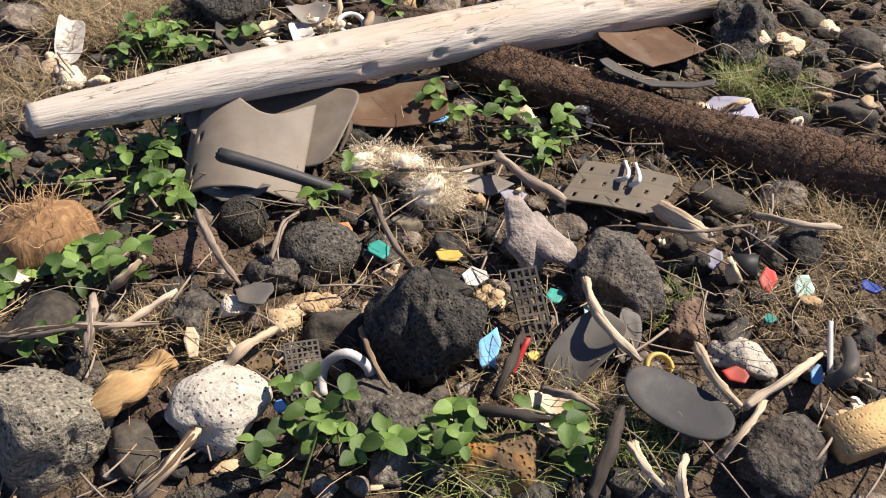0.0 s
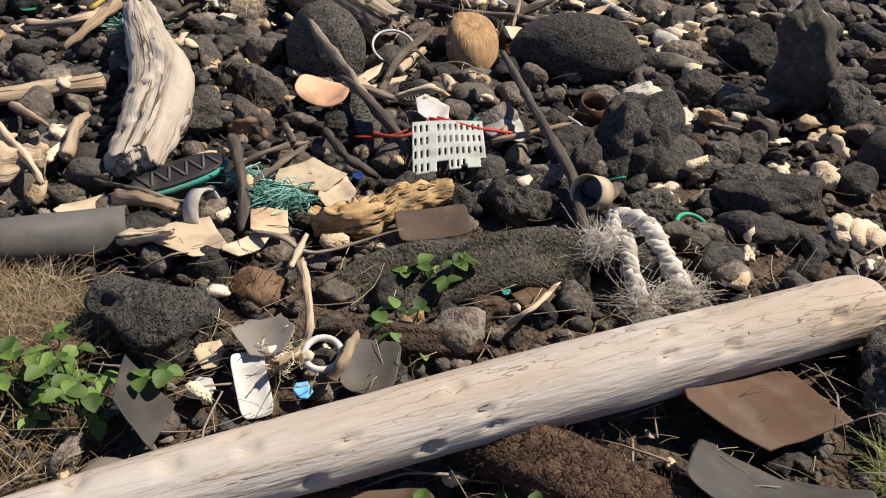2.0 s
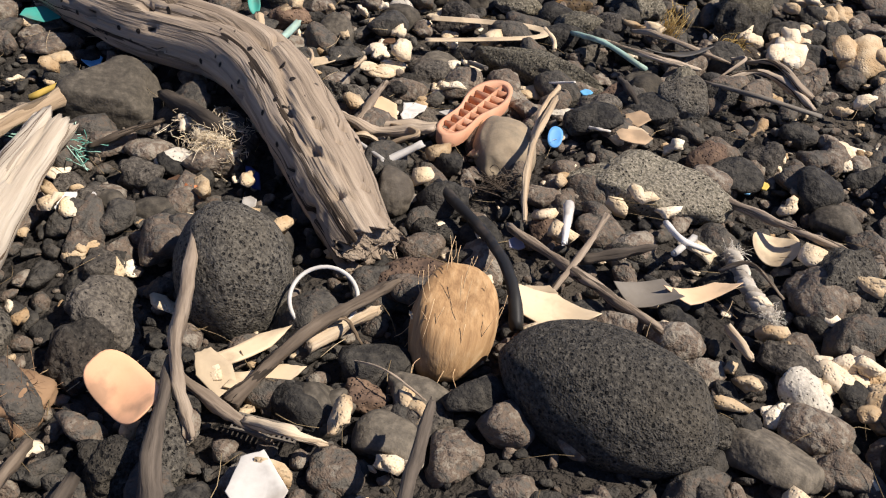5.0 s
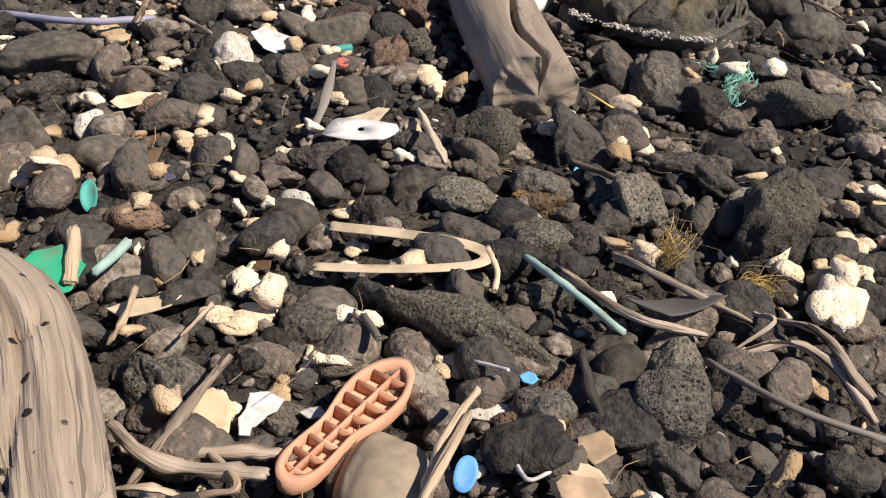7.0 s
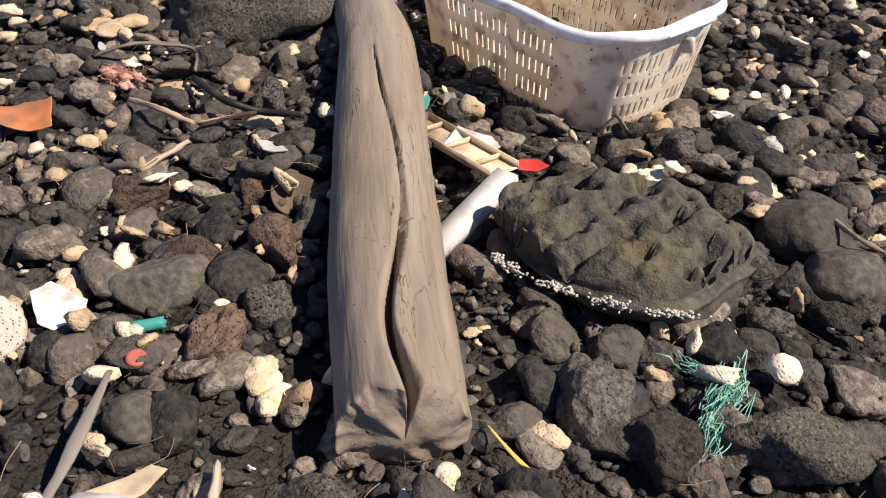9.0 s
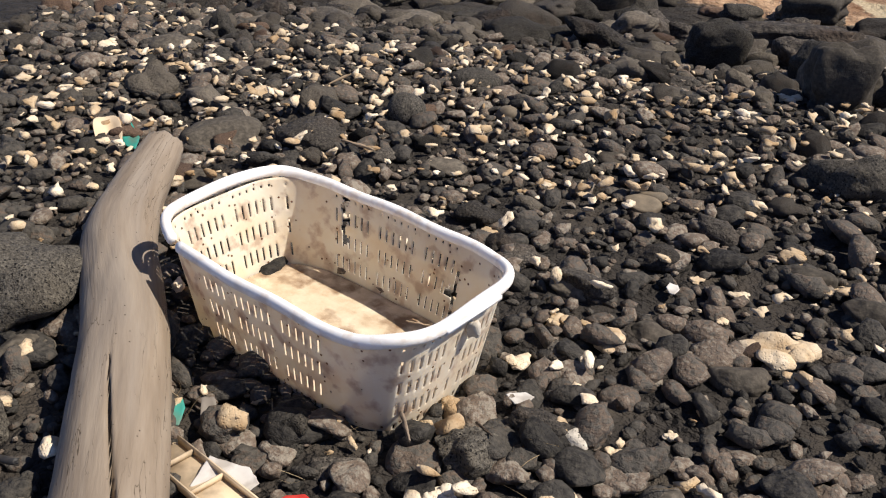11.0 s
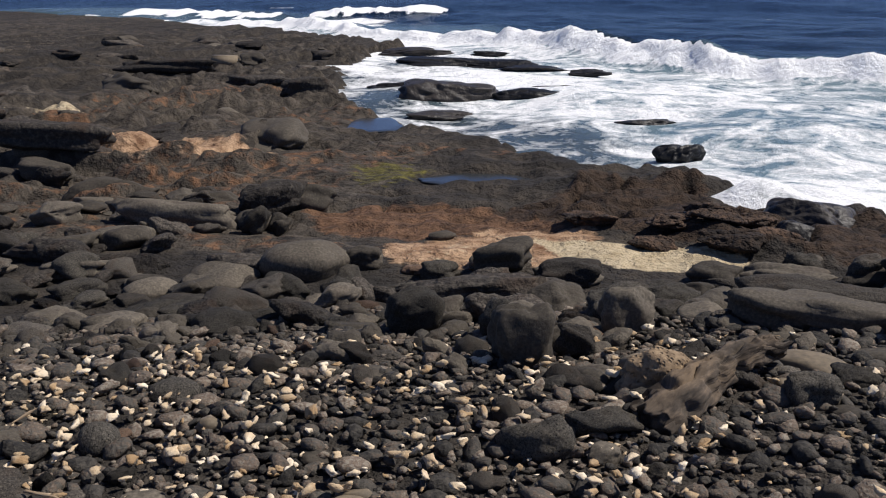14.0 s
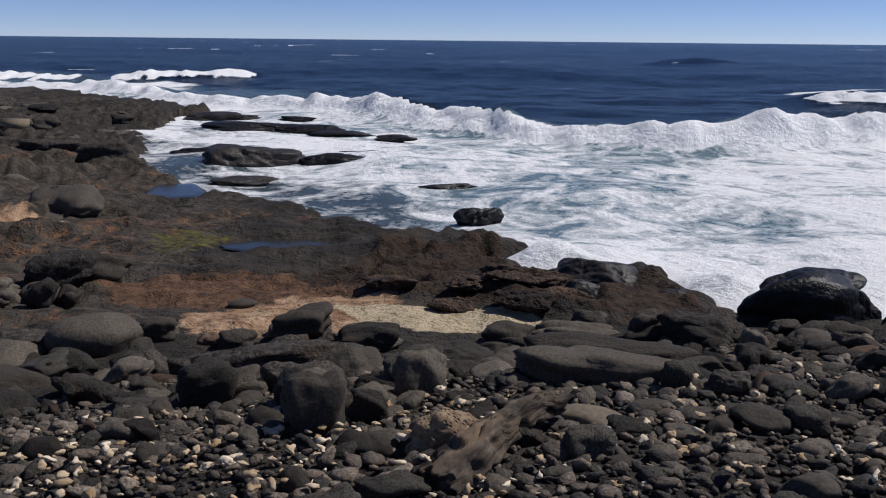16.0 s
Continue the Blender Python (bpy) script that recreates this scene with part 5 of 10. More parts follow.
def coconut(x, y, z, long, wide, turn, tip):
    base = empty("coconut", pose(x, y, z, tip, 0, turn), "dry brown coconut in its fibrous husk", "coconut")
    part("husk", stone(5, 77, (wide, wide * 0.92, long), 0.035, 3, sharp=9), HUSK, base)
    out = []
    r = np.random.RandomState(5)
    for _ in range(60):
        a, h = r.uniform(0, 6.3), r.uniform(-0.5, 0.46) * long
        rr = wide * 0.5 * math.sqrt(max(0.05, 1 - (2 * h / long) ** 2)) * 0.94
        p = np.array([math.cos(a) * rr, math.sin(a) * rr, h])
        d = r.normal(size=3) * 0.012 + np.array([math.cos(a) * 0.006, math.sin(a) * 0.006, 0.05 * r.choice([-1, 1])])
        out.append(tube([p, p + d * 0.5 + r.normal(size=3) * 0.004, p + d], [0.0008, 0.0004], 4, 3))
    tagged(part("fibre", joined(out), HUSK, base, "loose husk fibres"), kind="stuff")
    return base


def husk(x, y, sx, sy, sz, material, seed, label, hair=90):
    base = empty("coconut_husk", pose(x, y, ground_at(x, y) + sz * 0.3), label, "coconut husk")
    part("shell", stone(4, seed, (sx, sy, sz), 0.12, 4), material, base)
    tagged(part("fibre", hairs(hair, sx * 0.6, 0.0008, 1.0, seed, (0, 0, 0), (0, 0, 0.4)), material, base, "loose fibres"), kind="stuff")
    return base


def fuzzy_ball(x, y, z, sx, sy, sz, n, label, seed):
    """A dense frayed bundle: a lumpy core bristling with fine fibres."""
    base = empty("rope_bundle", Matrix.Translation((x, y, z)), label, "rope", "frayed rope bundles")
    part("core", stone(4, seed, (sx * 0.85, sy * 0.85, sz * 0.9), 0.38, 2), FUZZ, base)
    r = np.random.RandomState(seed)
    out = []
    for _ in range(2 * n):
        d = r.normal(size=3)
        d /= np.linalg.norm(d)
        p = d * (sx * 0.33, sy * 0.33, sz * 0.36)
        q = d * (sx * 0.5, sy * 0.5, sz * 0.52) * r.uniform(0.85, 1.15) + r.normal(size=3) * sx * 0.07
        out.append(tube([p, (p + q) / 2 + r.normal(size=3) * sx * 0.05, q], [0.00045, 0.0003], 3, 2))
    tagged(part("fibre", joined(out), FUZZ, base, "fine frayed fibres"), kind="stuff")
    return base


def block(x, y, sx, sy, sz, turn, material, seed, label="blocky dark basalt boulder at the edge of the lava shelf"):
    """A squared boulder with broken, rounded edges."""
    V, F = ICO[4]
    r = np.random.RandomState(seed)
    p = 1 / ((np.abs(V) ** 5).sum(1) ** 0.2)
    n = r.normal(size=(4, 3))
    n /= np.linalg.norm(n, axis=1)[:, None]
    for q, d in zip(n, r.uniform(0.75, 1.15, 4)):
        c = V @ q
        p = np.minimum(p, np.where(c > 0.05, d / np.maximum(c, 0.05), 9))
    P = V * (p * (1 + wobble(V, seed, 0.15, 3.2, 4)))[:, None]
    P[:, 0] += 0.25 * r.normal() * P[:, 2]
    P = P / (P.max(0) - P.min(0)) * (sx, sy, sz)
    return thing("basalt_boulder", (P, F), material, pose(x, y, ground_at(x, y) + sz * 0.36, r.normal() * 4, r.normal() * 4, turn), label, "rock", "boulders on the shelf")


def sheet_piece(name, m, nu, nv, place, hole, thick, material, label):
    """A thin bent sheet on a grid of nu by nv cells, with cells left open as slots."""
    V, F = [], []
    for k in (0, 1):
        for j in range(nv + 1):
            for i in range(nu + 1):
                V.append(place(i / nu, j / nv, -k * thick))
    o = (nu + 1) * (nv + 1)

    def solid(i, j):
        return 0 <= i < nu and 0 <= j < nv and not hole(i, j)
    for j in range(nv):
        for i in range(nu):
            if not solid(i, j):
                continue
            a, b, c, d = j * (nu + 1) + i, j * (nu + 1) + i + 1, (j + 1) * (nu + 1) + i + 1, (j + 1) * (nu + 1) + i
            F += [(a, b, c, d), (o + d, o + c, o + b, o + a)]
            for (ni, nj), (p, q) in (((i, j - 1), (a, b)), ((i + 1, j), (b, c)), ((i, j + 1), (c, d)), ((i - 1, j), (d, a))):
                if not solid(ni, nj):
                    F.append((q, p, o + p, o + q))
    return thing(name, (np.array(V), F), material, m, label, "plastic")


def channel(a, b, wide, tall, material, label, ribs=3):
    """A moulded channel: a base strip, two side flanges and cross ribs."""
    a, b = Vector(a), Vector(b)
    long = (b - a).length
    base = empty("plastic_channel", Matrix.Translation((a + b) / 2) @ (b - a).to_track_quat("X", "Z").to_matrix().to_4x4(), label, "frame")
    part("web", box(long, wide, 0.004, 0.001), material, base)
    for k in (-1, 1):
        part("flange", moved(box(long, 0.006, abs(tall), 0.0015), Matrix.Translation((0, k * (wide / 2 - 0.003), tall / 2 - 0.002))), material, base)
    for k in range(ribs):
        part("rib", moved(box(0.005, wide - 0.012, tall * 0.7, 0.001), Matrix.Translation((long * (k - 1) * 0.32, 0, tall * 0.35 + 0.002))), material, base)
    return base


def pocked_boulder(m, size, seed, material, label):
    """A low boulder whose top is eaten out by deep holes above a smooth lower lip."""
    P, F = stone(6, seed, size, 0.07, 7, sharp=16)
    r = np.random.RandomState(seed)
    top = step(-0.10, 0.18, P[:, 2] / size[2])
    z = P[:, 2].copy()
    ragged_edge = wobble(P, seed + 9, 0.5, 80, 2)
    for _ in range(190):
        a, q = r.uniform(0, 6.3), math.sqrt(r.uniform(0, 0.9))
        c = np.array([math.cos(a) * q * size[0] / 2, math.sin(a) * q * size[1] / 2])
        w, deep = 0.006 + 0.018 * r.uniform() ** 1.6, r.uniform(0.02, 0.05)
        d = np.hypot((P[:, 0] - c[0]) / r.uniform(0.8, 1.5), P[:, 1] - c[1]) / w + ragged_edge
        z = np.minimum(z, P[:, 2] - top * deep * np.exp(-d ** 6))
    z += top * wobble(P, seed + 3, 0.010, 40, 2)
    # the eaten part is set back from the lip
    back = 1 - 0.10 * step(-0.06, 0.02, P[:, 2] / size[2])
    P = np.column_stack([P[:, 0] * back, P[:, 1] * back, z])
    return thing("lava_boulder", (P, F), material, m, label, "rock", "rocks on the beach")


def crate_side(m, sx, sy, material, label):
    """A broken crate side: upright slots in rows, a plain band and a ragged lower edge."""
    def place(u, v, t):
        return ((u - 0.5) * sx + 0.16 * (v - 0.5) * sx, (v - 0.5) * sy, t + 0.010 * math.sin(2.2 * u + 1.2 * v))

    def hole(i, j):
        col, row = i // 3, j // 7
        if j < 5 and (col in (4, 5) or i > 33) or j < 2 and col == 8:
            return True
        return i % 3 == 1 and j % 7 in (1, 2, 3, 4) and col not in (3,) and not (row == 0 and col > 8)
    return sheet_piece("broken_crate", m, 37, 28, place, hole, 0.003, material, label)


def drum_shell(m, radius, length, arc, material, label):
    """A bent piece of a drum's wall with two slots and a torn edge."""
    def place(u, v, t):
        a = arc * (u - 0.5)
        rr = radius + t + 0.006 * math.sin(5 * u + 2 * v)
        return (rr * math.sin(a), length * (v - 0.5) + 0.03 * math.sin(7 * u) * v, rr * math.cos(a) - radius)
    return sheet_piece("drum_shell", m, 60, 36, place, lambda i, j: i in (9, 10) and j % 12 in (6, 7, 8) and j < 24, 0.004, material, label)


def slotted_panel(m, sx, sy, material, label):
    """A flat panel with rows of short slots and shallow grooves."""
    def place(u, v, t):
        groove = -0.0015 if min(abs(v - 0.3), abs(v - 0.68)) < 0.013 else 0.0
        return ((u - 0.5) * sx + 0.25 * (v - 0.5) * sy, (v - 0.5) * sy, t + groove + 0.006 * math.sin(3 * u))
    return sheet_piece("slotted_panel", m, 60, 40, place, lambda i, j: i % 13 in (6, 7) and j % 13 in (4, 5, 6, 7), 0.004, material, label)

# ---- upper beach: logs, plants and litter ----
vf, m = stem([(-0.535, 0.578, 0.160), (-0.023, 0.779, 0.141), (0.489, 0.979, 0.111), (1.030, 1.192, 0.070)], [float(np.interp(u, [0, 0.15, 0.4, 0.7, 1], [0.030, 0.041, 0.054, 0.060, 0.060])) * math.sqrt(max(0.05, 1 - (max(0, u - 0.955) / 0.046) ** 2)) for u in np.linspace(0, 1, 60)], 72, 40, 0.03, 3, 1.0, 0.5, holes=46, hole_size=0.009, split=(0.62, 0.95, 1.9, 0.10), ragged=0.002, gap=(0.03, 0.02))
thing("driftwood_log", vf, WOOD_WHITE, m, "long sun-bleached white driftwood log lying across the rubbish", "log")
vf, m = stem([(0.277, 0.934, 0.050), (0.506, 0.768, 0.050), (0.824, 0.523, 0.050), (1.066, 0.367, 0.050)], [0.054, 0.056, 0.057, 0.056, 0.055, 0.057, 0.058, 0.060, 0.056, 0.064, 0.058, 0.060, 0.062], 48, 26, 0.09, 8, 1.0, 0.3)
fern = thing("tree_fern_trunk", vf, FERN_BARK, m, "dark brown fibrous trunk lying half buried", "log")
r = np.random.RandomState(4)
spikes = []
for k in range(2600):
    i = r.randint(len(vf[0]))
    p = np.asarray(vf[0][i]) + r.normal(size=3) * 0.002
    d = r.normal(size=3) * 0.005
    spikes.append(tube([p, p + d + (p * (1, 1, 0)) * 0.16], [0.0009, 0.0005], 4, 2))
part("fibre", joined(spikes), FERN_BARK, fern, "loose brown root fibres")
drum_shell(pose(-0.181, 0.573, 0.100, 22, -6, -14), 0.15, 0.20, 1.75, PLASTICS["shell"], "curved tan grey plastic drum shell with slots under the log")
shard("charcoal", -0.190, 0.476, 0.122, 0.051, 4, (0, 0), 0.05)
shard("shell", -0.115, 0.690, 0.30, 0.22, -24, (14, 4), 0.060, 0.25, 0.004, round_off=6, label="flat tan grey piece of plastic drum wall under the log", name="plastic_sheet")
shard("rust", 0.115, 0.735, 0.231, 0.131, -2, (10, 0), 0.05, 0.2, 0.004, round_off=5, label="rusty brown curved sheet in the shade", name="plastic_sheet")
shard("rust", 0.733, 0.963, 0.275, 0.174, -11, (5, 8), 0.05, 0.2, 0.004, 5, label="torn rusty brown sheet", name="plastic_sheet")
shard("charcoal", 0.686, 0.754, 0.241, 0.187, -28, (-25, 0), 0.07, 0.25, 0.004, round_off=8, label="dark grey rubber sheet leaning on stones", name="rubber_sheet")
shard("lilac", 0.858, 0.685, 0.156, 0.110, -50, (0, 0), 0.04, -0.2, 0.004, 5)
shard("cream", 0.827, 0.634, 0.110, 0.052, -56, (0, 0), 0.03)
shard("charcoal", -0.207, 0.994, 0.091, 0.200, 34, (10, 25), 0.07, 0.5, 0.004, 4, label="dark grey pointed plastic fin", name="plastic_fin")
stick("black_pipe", [(-0.216, 0.484, 0.135), (-0.107, 0.467, 0.100), (0.011, 0.455, 0.050)], [0.0130, 0.0119, 0.0108], PLASTICS["black"], "thin black plastic pipe lying on litter", "pipe", rough=0.0)
stick("hose", [(-0.068, 0.010, 0.020), (-0.062, 0.038, 0.050), (-0.030, 0.033, 0.080), (0.000, 0.023, 0.060), (0.004, 0.015, 0.030)], [0.0078, 0.0078], PLASTICS["white"], "bent white plastic hose loop", "hose", rough=0.02)
fuzzy_ball(0.062, 0.549, 0.05, 0.12, 0.085, 0.075, 500, "cream matted and frayed rope bundle", 660)
fuzzy_ball(0.165, 0.448, 0.05, 0.115, 0.105, 0.085, 900, "cream matted and frayed rope bundle", 770)
fuzzy_ball(0.119, 0.534, 0.05, 0.09, 0.08, 0.07, 300, "cream matted and frayed rope bundle", 715)
husk(-0.517, 0.419, 0.17, 0.17, 0.11, HUSK, 12, "orange brown coconut husk half on the ground", 200)
husk(-0.063, 1.340, 0.10, 0.10, 0.08, HUSK_DARK, 13, "dark brown old coconut husk", 160)
husk(-0.151, 2.040, 0.11, 0.12, 0.07, HUSK_DARK, 14, "dark brown stringy husk", 160)
fl = joined([tube([(0.282, 0.339, 0.110), (0.295, 0.279, 0.070), (0.317, 0.249, 0.030)], [0.014, 0.040, 0.030], 24, 10, 0.12, 2, 0.55), tube([(0.305, 0.325, 0.070), (0.345, 0.256, 0.060), (0.390, 0.230, 0.040)], [0.032, 0.030, 0.012], 24, 10, 0.12, 5, 0.6)])
thing("foam_float", fl, surf("pinkish_foam", [(0.19, 0.155, 0.13), (0.31, 0.26, 0.225), (0.40, 0.345, 0.30)], 45, 0.95, [("noise", 30, 0.7, 0.012), ("noise", 160, 0.9, 0.004)], spread=0.02), Matrix(), "worn grey foam float wedge", "float")
slotted_panel(pose(0.508, 0.419, 0.055, 6, 0, -24), 0.18, 0.12, PLASTICS["taupe"], "dark brown plastic panel with rows of short slots")
stick("strap", [(0.504, 0.436, 0.060), (0.517, 0.414, 0.085), (0.535, 0.483, 0.070)], [0.0044, 0.0035], PLASTICS["white"], "white curled plastic strap", "strap")
stick("strap", [(0.525, 0.416, 0.060), (0.535, 0.402, 0.085), (0.552, 0.472, 0.070)], [0.0044, 0.0035], PLASTICS["white"], "white curled plastic strap", "strap")
grid_piece("crate_piece", "black", 0.271, 0.130, 0.045, 0.12, 4, 8, 8, (35, 0), "broken black plastic crate grid", 0.06, 0.004, 0.006)
grid_piece("crate_piece", "charcoal", -0.090, 0.050, 0.05, 0.09, 6, 10, 5, (20, 0), "broken dark plastic mesh", 0.04, 0.003, 0.003)
shard("sky", 0.194, 0.062, 0.036, 0.080, -7, (28, 0), 0.03, 0.1, 0.004, 5, label="bright blue broken plastic piece standing between stones")
ring("plastic_ring", "yellow", 0.442, -0.008, 0.022, 0.004, "yellow plastic ring among the stones", 0.04, (35, 15), 0, 1.0, 2.0)
shard("black", 0.432, -0.105, 0.165, 0.085, -42, (10, 4), 0.06, 0.1, 0.005, round_off=2.3, label="black oval rubber flap", name="rubber_flap")
shard("charcoal", 0.338, 0.032, 0.082, 0.147, -58, (25, 0), 0.05, 0.5, 0.005, round_off=3, label="curved dark grey plastic scoop", name="plastic_scoop")
shard("charcoal", 0.418, 0.073, 0.043, 0.094, -6, (30, 20), 0.03, 0.4, 0.005, round_off=3)
shard("orange", -0.012, 0.365, 0.038, 0.035, 2, (0, 0), 0.03, 0.05)
shard("red", 0.555, -0.034, 0.041, 0.030, -35, (10, 0), 0.03)
shard("red", 0.689, 0.157, 0.031, 0.049, -25, (20, 0), 0.03)
shard("mint", 0.742, 0.130, 0.034, 0.055, -18, (20, 0), 0.03)
shard("teal", 0.047, 0.308, 0.039, 0.048, 24, (0, 0), 0.03)
shard("sky", 0.682, -0.049, 0.021, 0.036, -31, (15, 0), 0.03)
shard("sky", 0.598, -0.159, 0.026, 0.032, -41, (20, 0), 0.03)
shard("blue", -0.129, -0.008, 0.020, 0.022, 3, (0, 0), 0.03)
shard("yellow", 0.166, 0.288, 0.047, 0.030, -11, (0, 0), 0.03)
shard("cream", 0.260, -0.074, 0.081, 0.076, -22, (10, 0), 0.04, 0.6)
shard("white", 0.201, 0.233, 0.046, 0.040, -14, (15, 10), 0.03)
shard("cream", -0.258, 0.133, 0.024, 0.053, 9, (20, 0), 0.03)
shard("lilac", 0.316, 0.451, 0.051, 0.050, -6, (0, 0), 0.03)
shard("white", 0.463, 0.233, 0.047, 0.061, -55, (15, 0), 0.03, 0.6, 0.004, round_off=2.2)
shard("yellow", 0.260, 0.048, 0.021, 0.020, -19, (0, 0), 0.03)
shard("teal", 0.328, 0.176, 0.034, 0.034, -20, (0, 0), 0.03)
shard("mint", 0.375, 0.137, 0.022, 0.049, -23, (0, 0), 0.03)
shard("blue", 0.206, 0.715, 0.056, 0.031, -10, (0, 0), 0.03)
shard("white", 0.881, 0.600, 0.056, 0.022, -32, (0, 0), 0.03)
shard("orange", -0.070, 0.590, 0.030, 0.030, -0, (0, 0), 0.03)
shard("navy", 0.863, 0.124, 0.038, 0.026, -42, (0, 0), 0.03)
shard("teal", 0.655, 0.069, 0.022, 0.023, -36, (0, 0), 0.03)
shard("grey", 0.270, 0.492, 0.107, 0.064, -14, (0, 0), 0.03)
shard("charcoal", -0.161, 0.198, 0.062, 0.053, -6, (0, 0), 0.06)
cup("plastic_cup", "black", 0.638, 0.203, 0.05, 0.022, 60, "black plastic cup lying on its side")
shard("lilac", 0.620, 0.224, 0.031, 0.044, -31, (20, 0), 0.03)
thing("foam_block", box(0.125, 0.062, 0.040, 0.006), surf("ochre_foam", [(0.36, 0.22, 0.09), (0.50, 0.34, 0.16)], 30, 0.9, [("pits", 150, 0.5, 0.003), ("noise", 30, 0.5, 0.006)]), pose(0.700, -0.170, 0.045, 6, -4, 12), "ochre tan foam block with square edges", "foam")
stick("stick", [(-0.355, 0.150, 0.060), (-0.276, 0.185, 0.090)], [0.0065, 0.0052], WOOD_TAN, "pale dry driftwood stick lying on rubbish", "stick", 'washed-up sticks')
stick("stick", [(-0.532, 0.144, 0.060), (-0.411, 0.120, 0.090), (-0.305, 0.148, 0.060)], [0.0079, 0.0053], TWIG, "grey brown dry twig lying on rubbish", "stick", 'washed-up sticks')
stick("stick", [(-0.309, -0.163, 0.060), (-0.267, -0.142, 0.090), (-0.239, -0.066, 0.060)], [0.0108, 0.0077], WOOD_TAN, "pale dry driftwood stick lying on rubbish", "stick", 'washed-up sticks')
stick("stick", [(0.262, -0.244, 0.060), (0.297, -0.195, 0.090), (0.350, -0.102, 0.060)], [0.0111, 0.0088], DARK_TWIG, "dark brown dry branch lying on stones", "stick", 'washed-up sticks')
stick("stick", [(0.502, 0.007, 0.060), (0.488, -0.087, 0.090), (0.522, -0.118, 0.060)], [0.0078, 0.0069], WOOD_TAN, "pale dry driftwood stick lying on rubbish", "stick", 'washed-up sticks')
stick("stick", [(0.528, -0.119, 0.060), (0.602, -0.095, 0.090), (0.698, -0.028, 0.060)], [0.0070, 0.0052], WOOD_TAN, "pale dry driftwood stick lying on rubbish", "stick", 'washed-up sticks')
stick("stick", [(0.459, -0.201, 0.060), (0.496, -0.181, 0.090), (0.563, -0.112, 0.060)], [0.0066, 0.0049], WOOD_TAN, "pale dry driftwood stick lying on rubbish", "stick", 'washed-up sticks')
stick("stick", [(0.110, -0.073, 0.060), (0.173, -0.112, 0.090), (0.252, -0.111, 0.060)], [0.0074, 0.0066], DARK_TWIG, "dark brown dry branch lying on stones", "stick", 'washed-up sticks')
stick("stick", [(-0.203, 0.039, 0.060), (-0.168, 0.057, 0.090), (-0.128, 0.116, 0.060)], [0.0079, 0.0061], WOOD_TAN, "pale dry driftwood stick lying on rubbish", "stick", 'washed-up sticks')
stick("stick", [(0.373, 0.180, 0.060), (0.358, 0.057, 0.090), (0.407, -0.015, 0.060)], [0.0083, 0.0064], WOOD_TAN, "pale dry driftwood stick lying on rubbish", "stick", 'washed-up sticks')
stick("stick", [(0.504, 0.301, 0.060), (0.580, 0.240, 0.090), (0.708, 0.283, 0.060)], [0.0051, 0.0031], TWIG, "grey brown dry twig lying on rubbish", "stick", 'washed-up sticks')
stick("stick", [(0.050, 0.429, 0.060), (0.063, 0.279, 0.090), (0.098, 0.224, 0.060)], [0.0070, 0.0040], TWIG, "grey brown dry twig lying on rubbish", "stick", 'washed-up sticks')
stick("stick", [(-0.256, 0.420, 0.060), (-0.221, 0.280, 0.090), (-0.183, 0.221, 0.060)], [0.0068, 0.0039], TWIG, "grey brown dry twig lying on rubbish", "stick", 'washed-up sticks')
stick("stick", [(-0.001, 0.101, 0.060), (0.008, 0.003, 0.090), (0.028, -0.026, 0.060)], [0.0052, 0.0043], WOOD_TAN, "pale dry driftwood stick lying on rubbish", "stick", 'washed-up sticks')
stick("stick", [(0.174, -0.060, 0.060), (0.198, -0.030, 0.090), (0.243, 0.063, 0.060)], [0.0069, 0.0069], DARK_TWIG, "dark brown dry branch lying on stones", "stick", 'washed-up sticks')
stick("plastic_rod", [(0.208, -0.015, 0.060), (0.239, 0.022, 0.090)], [0.0054, 0.0045], PLASTICS["red"], "thin plastic rod washed up among stones", "rod", 'washed-up sticks')
stick("stick", [(-0.401, 0.091, 0.060), (-0.396, 0.130, 0.090), (-0.408, 0.226, 0.060)], [0.0080, 0.0071], TWIG, "grey brown dry twig lying on rubbish", "stick", 'washed-up sticks')
stick("stick", [(0.100, 0.512, 0.060), (0.197, 0.460, 0.090), (0.295, 0.521, 0.060)], [0.0055, 0.0033], TWIG, "grey brown dry twig lying on rubbish", "stick", 'washed-up sticks')
stick("stick", [(-0.133, 0.278, 0.060), (-0.111, 0.327, 0.090), (-0.082, 0.402, 0.060)], [0.0060, 0.0040], TWIG, "grey brown dry twig lying on rubbish", "stick", 'washed-up sticks')
stick("stick", [(0.725, 0.310, 0.060), (0.767, 0.243, 0.090), (0.867, 0.255, 0.060)], [0.0063, 0.0052], TWIG, "grey brown dry twig lying on rubbish", "stick", 'washed-up sticks')
stick("plastic_rod", [(0.742, -0.013, 0.060), (0.697, -0.089, 0.090), (0.670, -0.092, 0.060)], [0.0124, 0.0106], PLASTICS["charcoal"], "thin plastic rod washed up among stones", "rod", 'washed-up sticks')
stick("stick", [(0.346, -0.167, 0.060), (0.340, -0.228, 0.090), (0.367, -0.245, 0.060)], [0.0078, 0.0047], WOOD_TAN, "pale dry driftwood stick lying on rubbish", "stick", 'washed-up sticks')
stick("stick", [(0.387, -0.256, 0.060), (0.382, -0.242, 0.090), (0.414, -0.190, 0.060)], [0.0078, 0.0047], WOOD_TAN, "pale dry driftwood stick lying on rubbish", "stick", 'washed-up sticks')
stick("stick", [(0.246, -0.052, 0.060), (0.274, -0.093, 0.090), (0.317, -0.098, 0.060)], [0.0059, 0.0034], TWIG, "grey brown dry twig lying on rubbish", "stick", 'washed-up sticks')
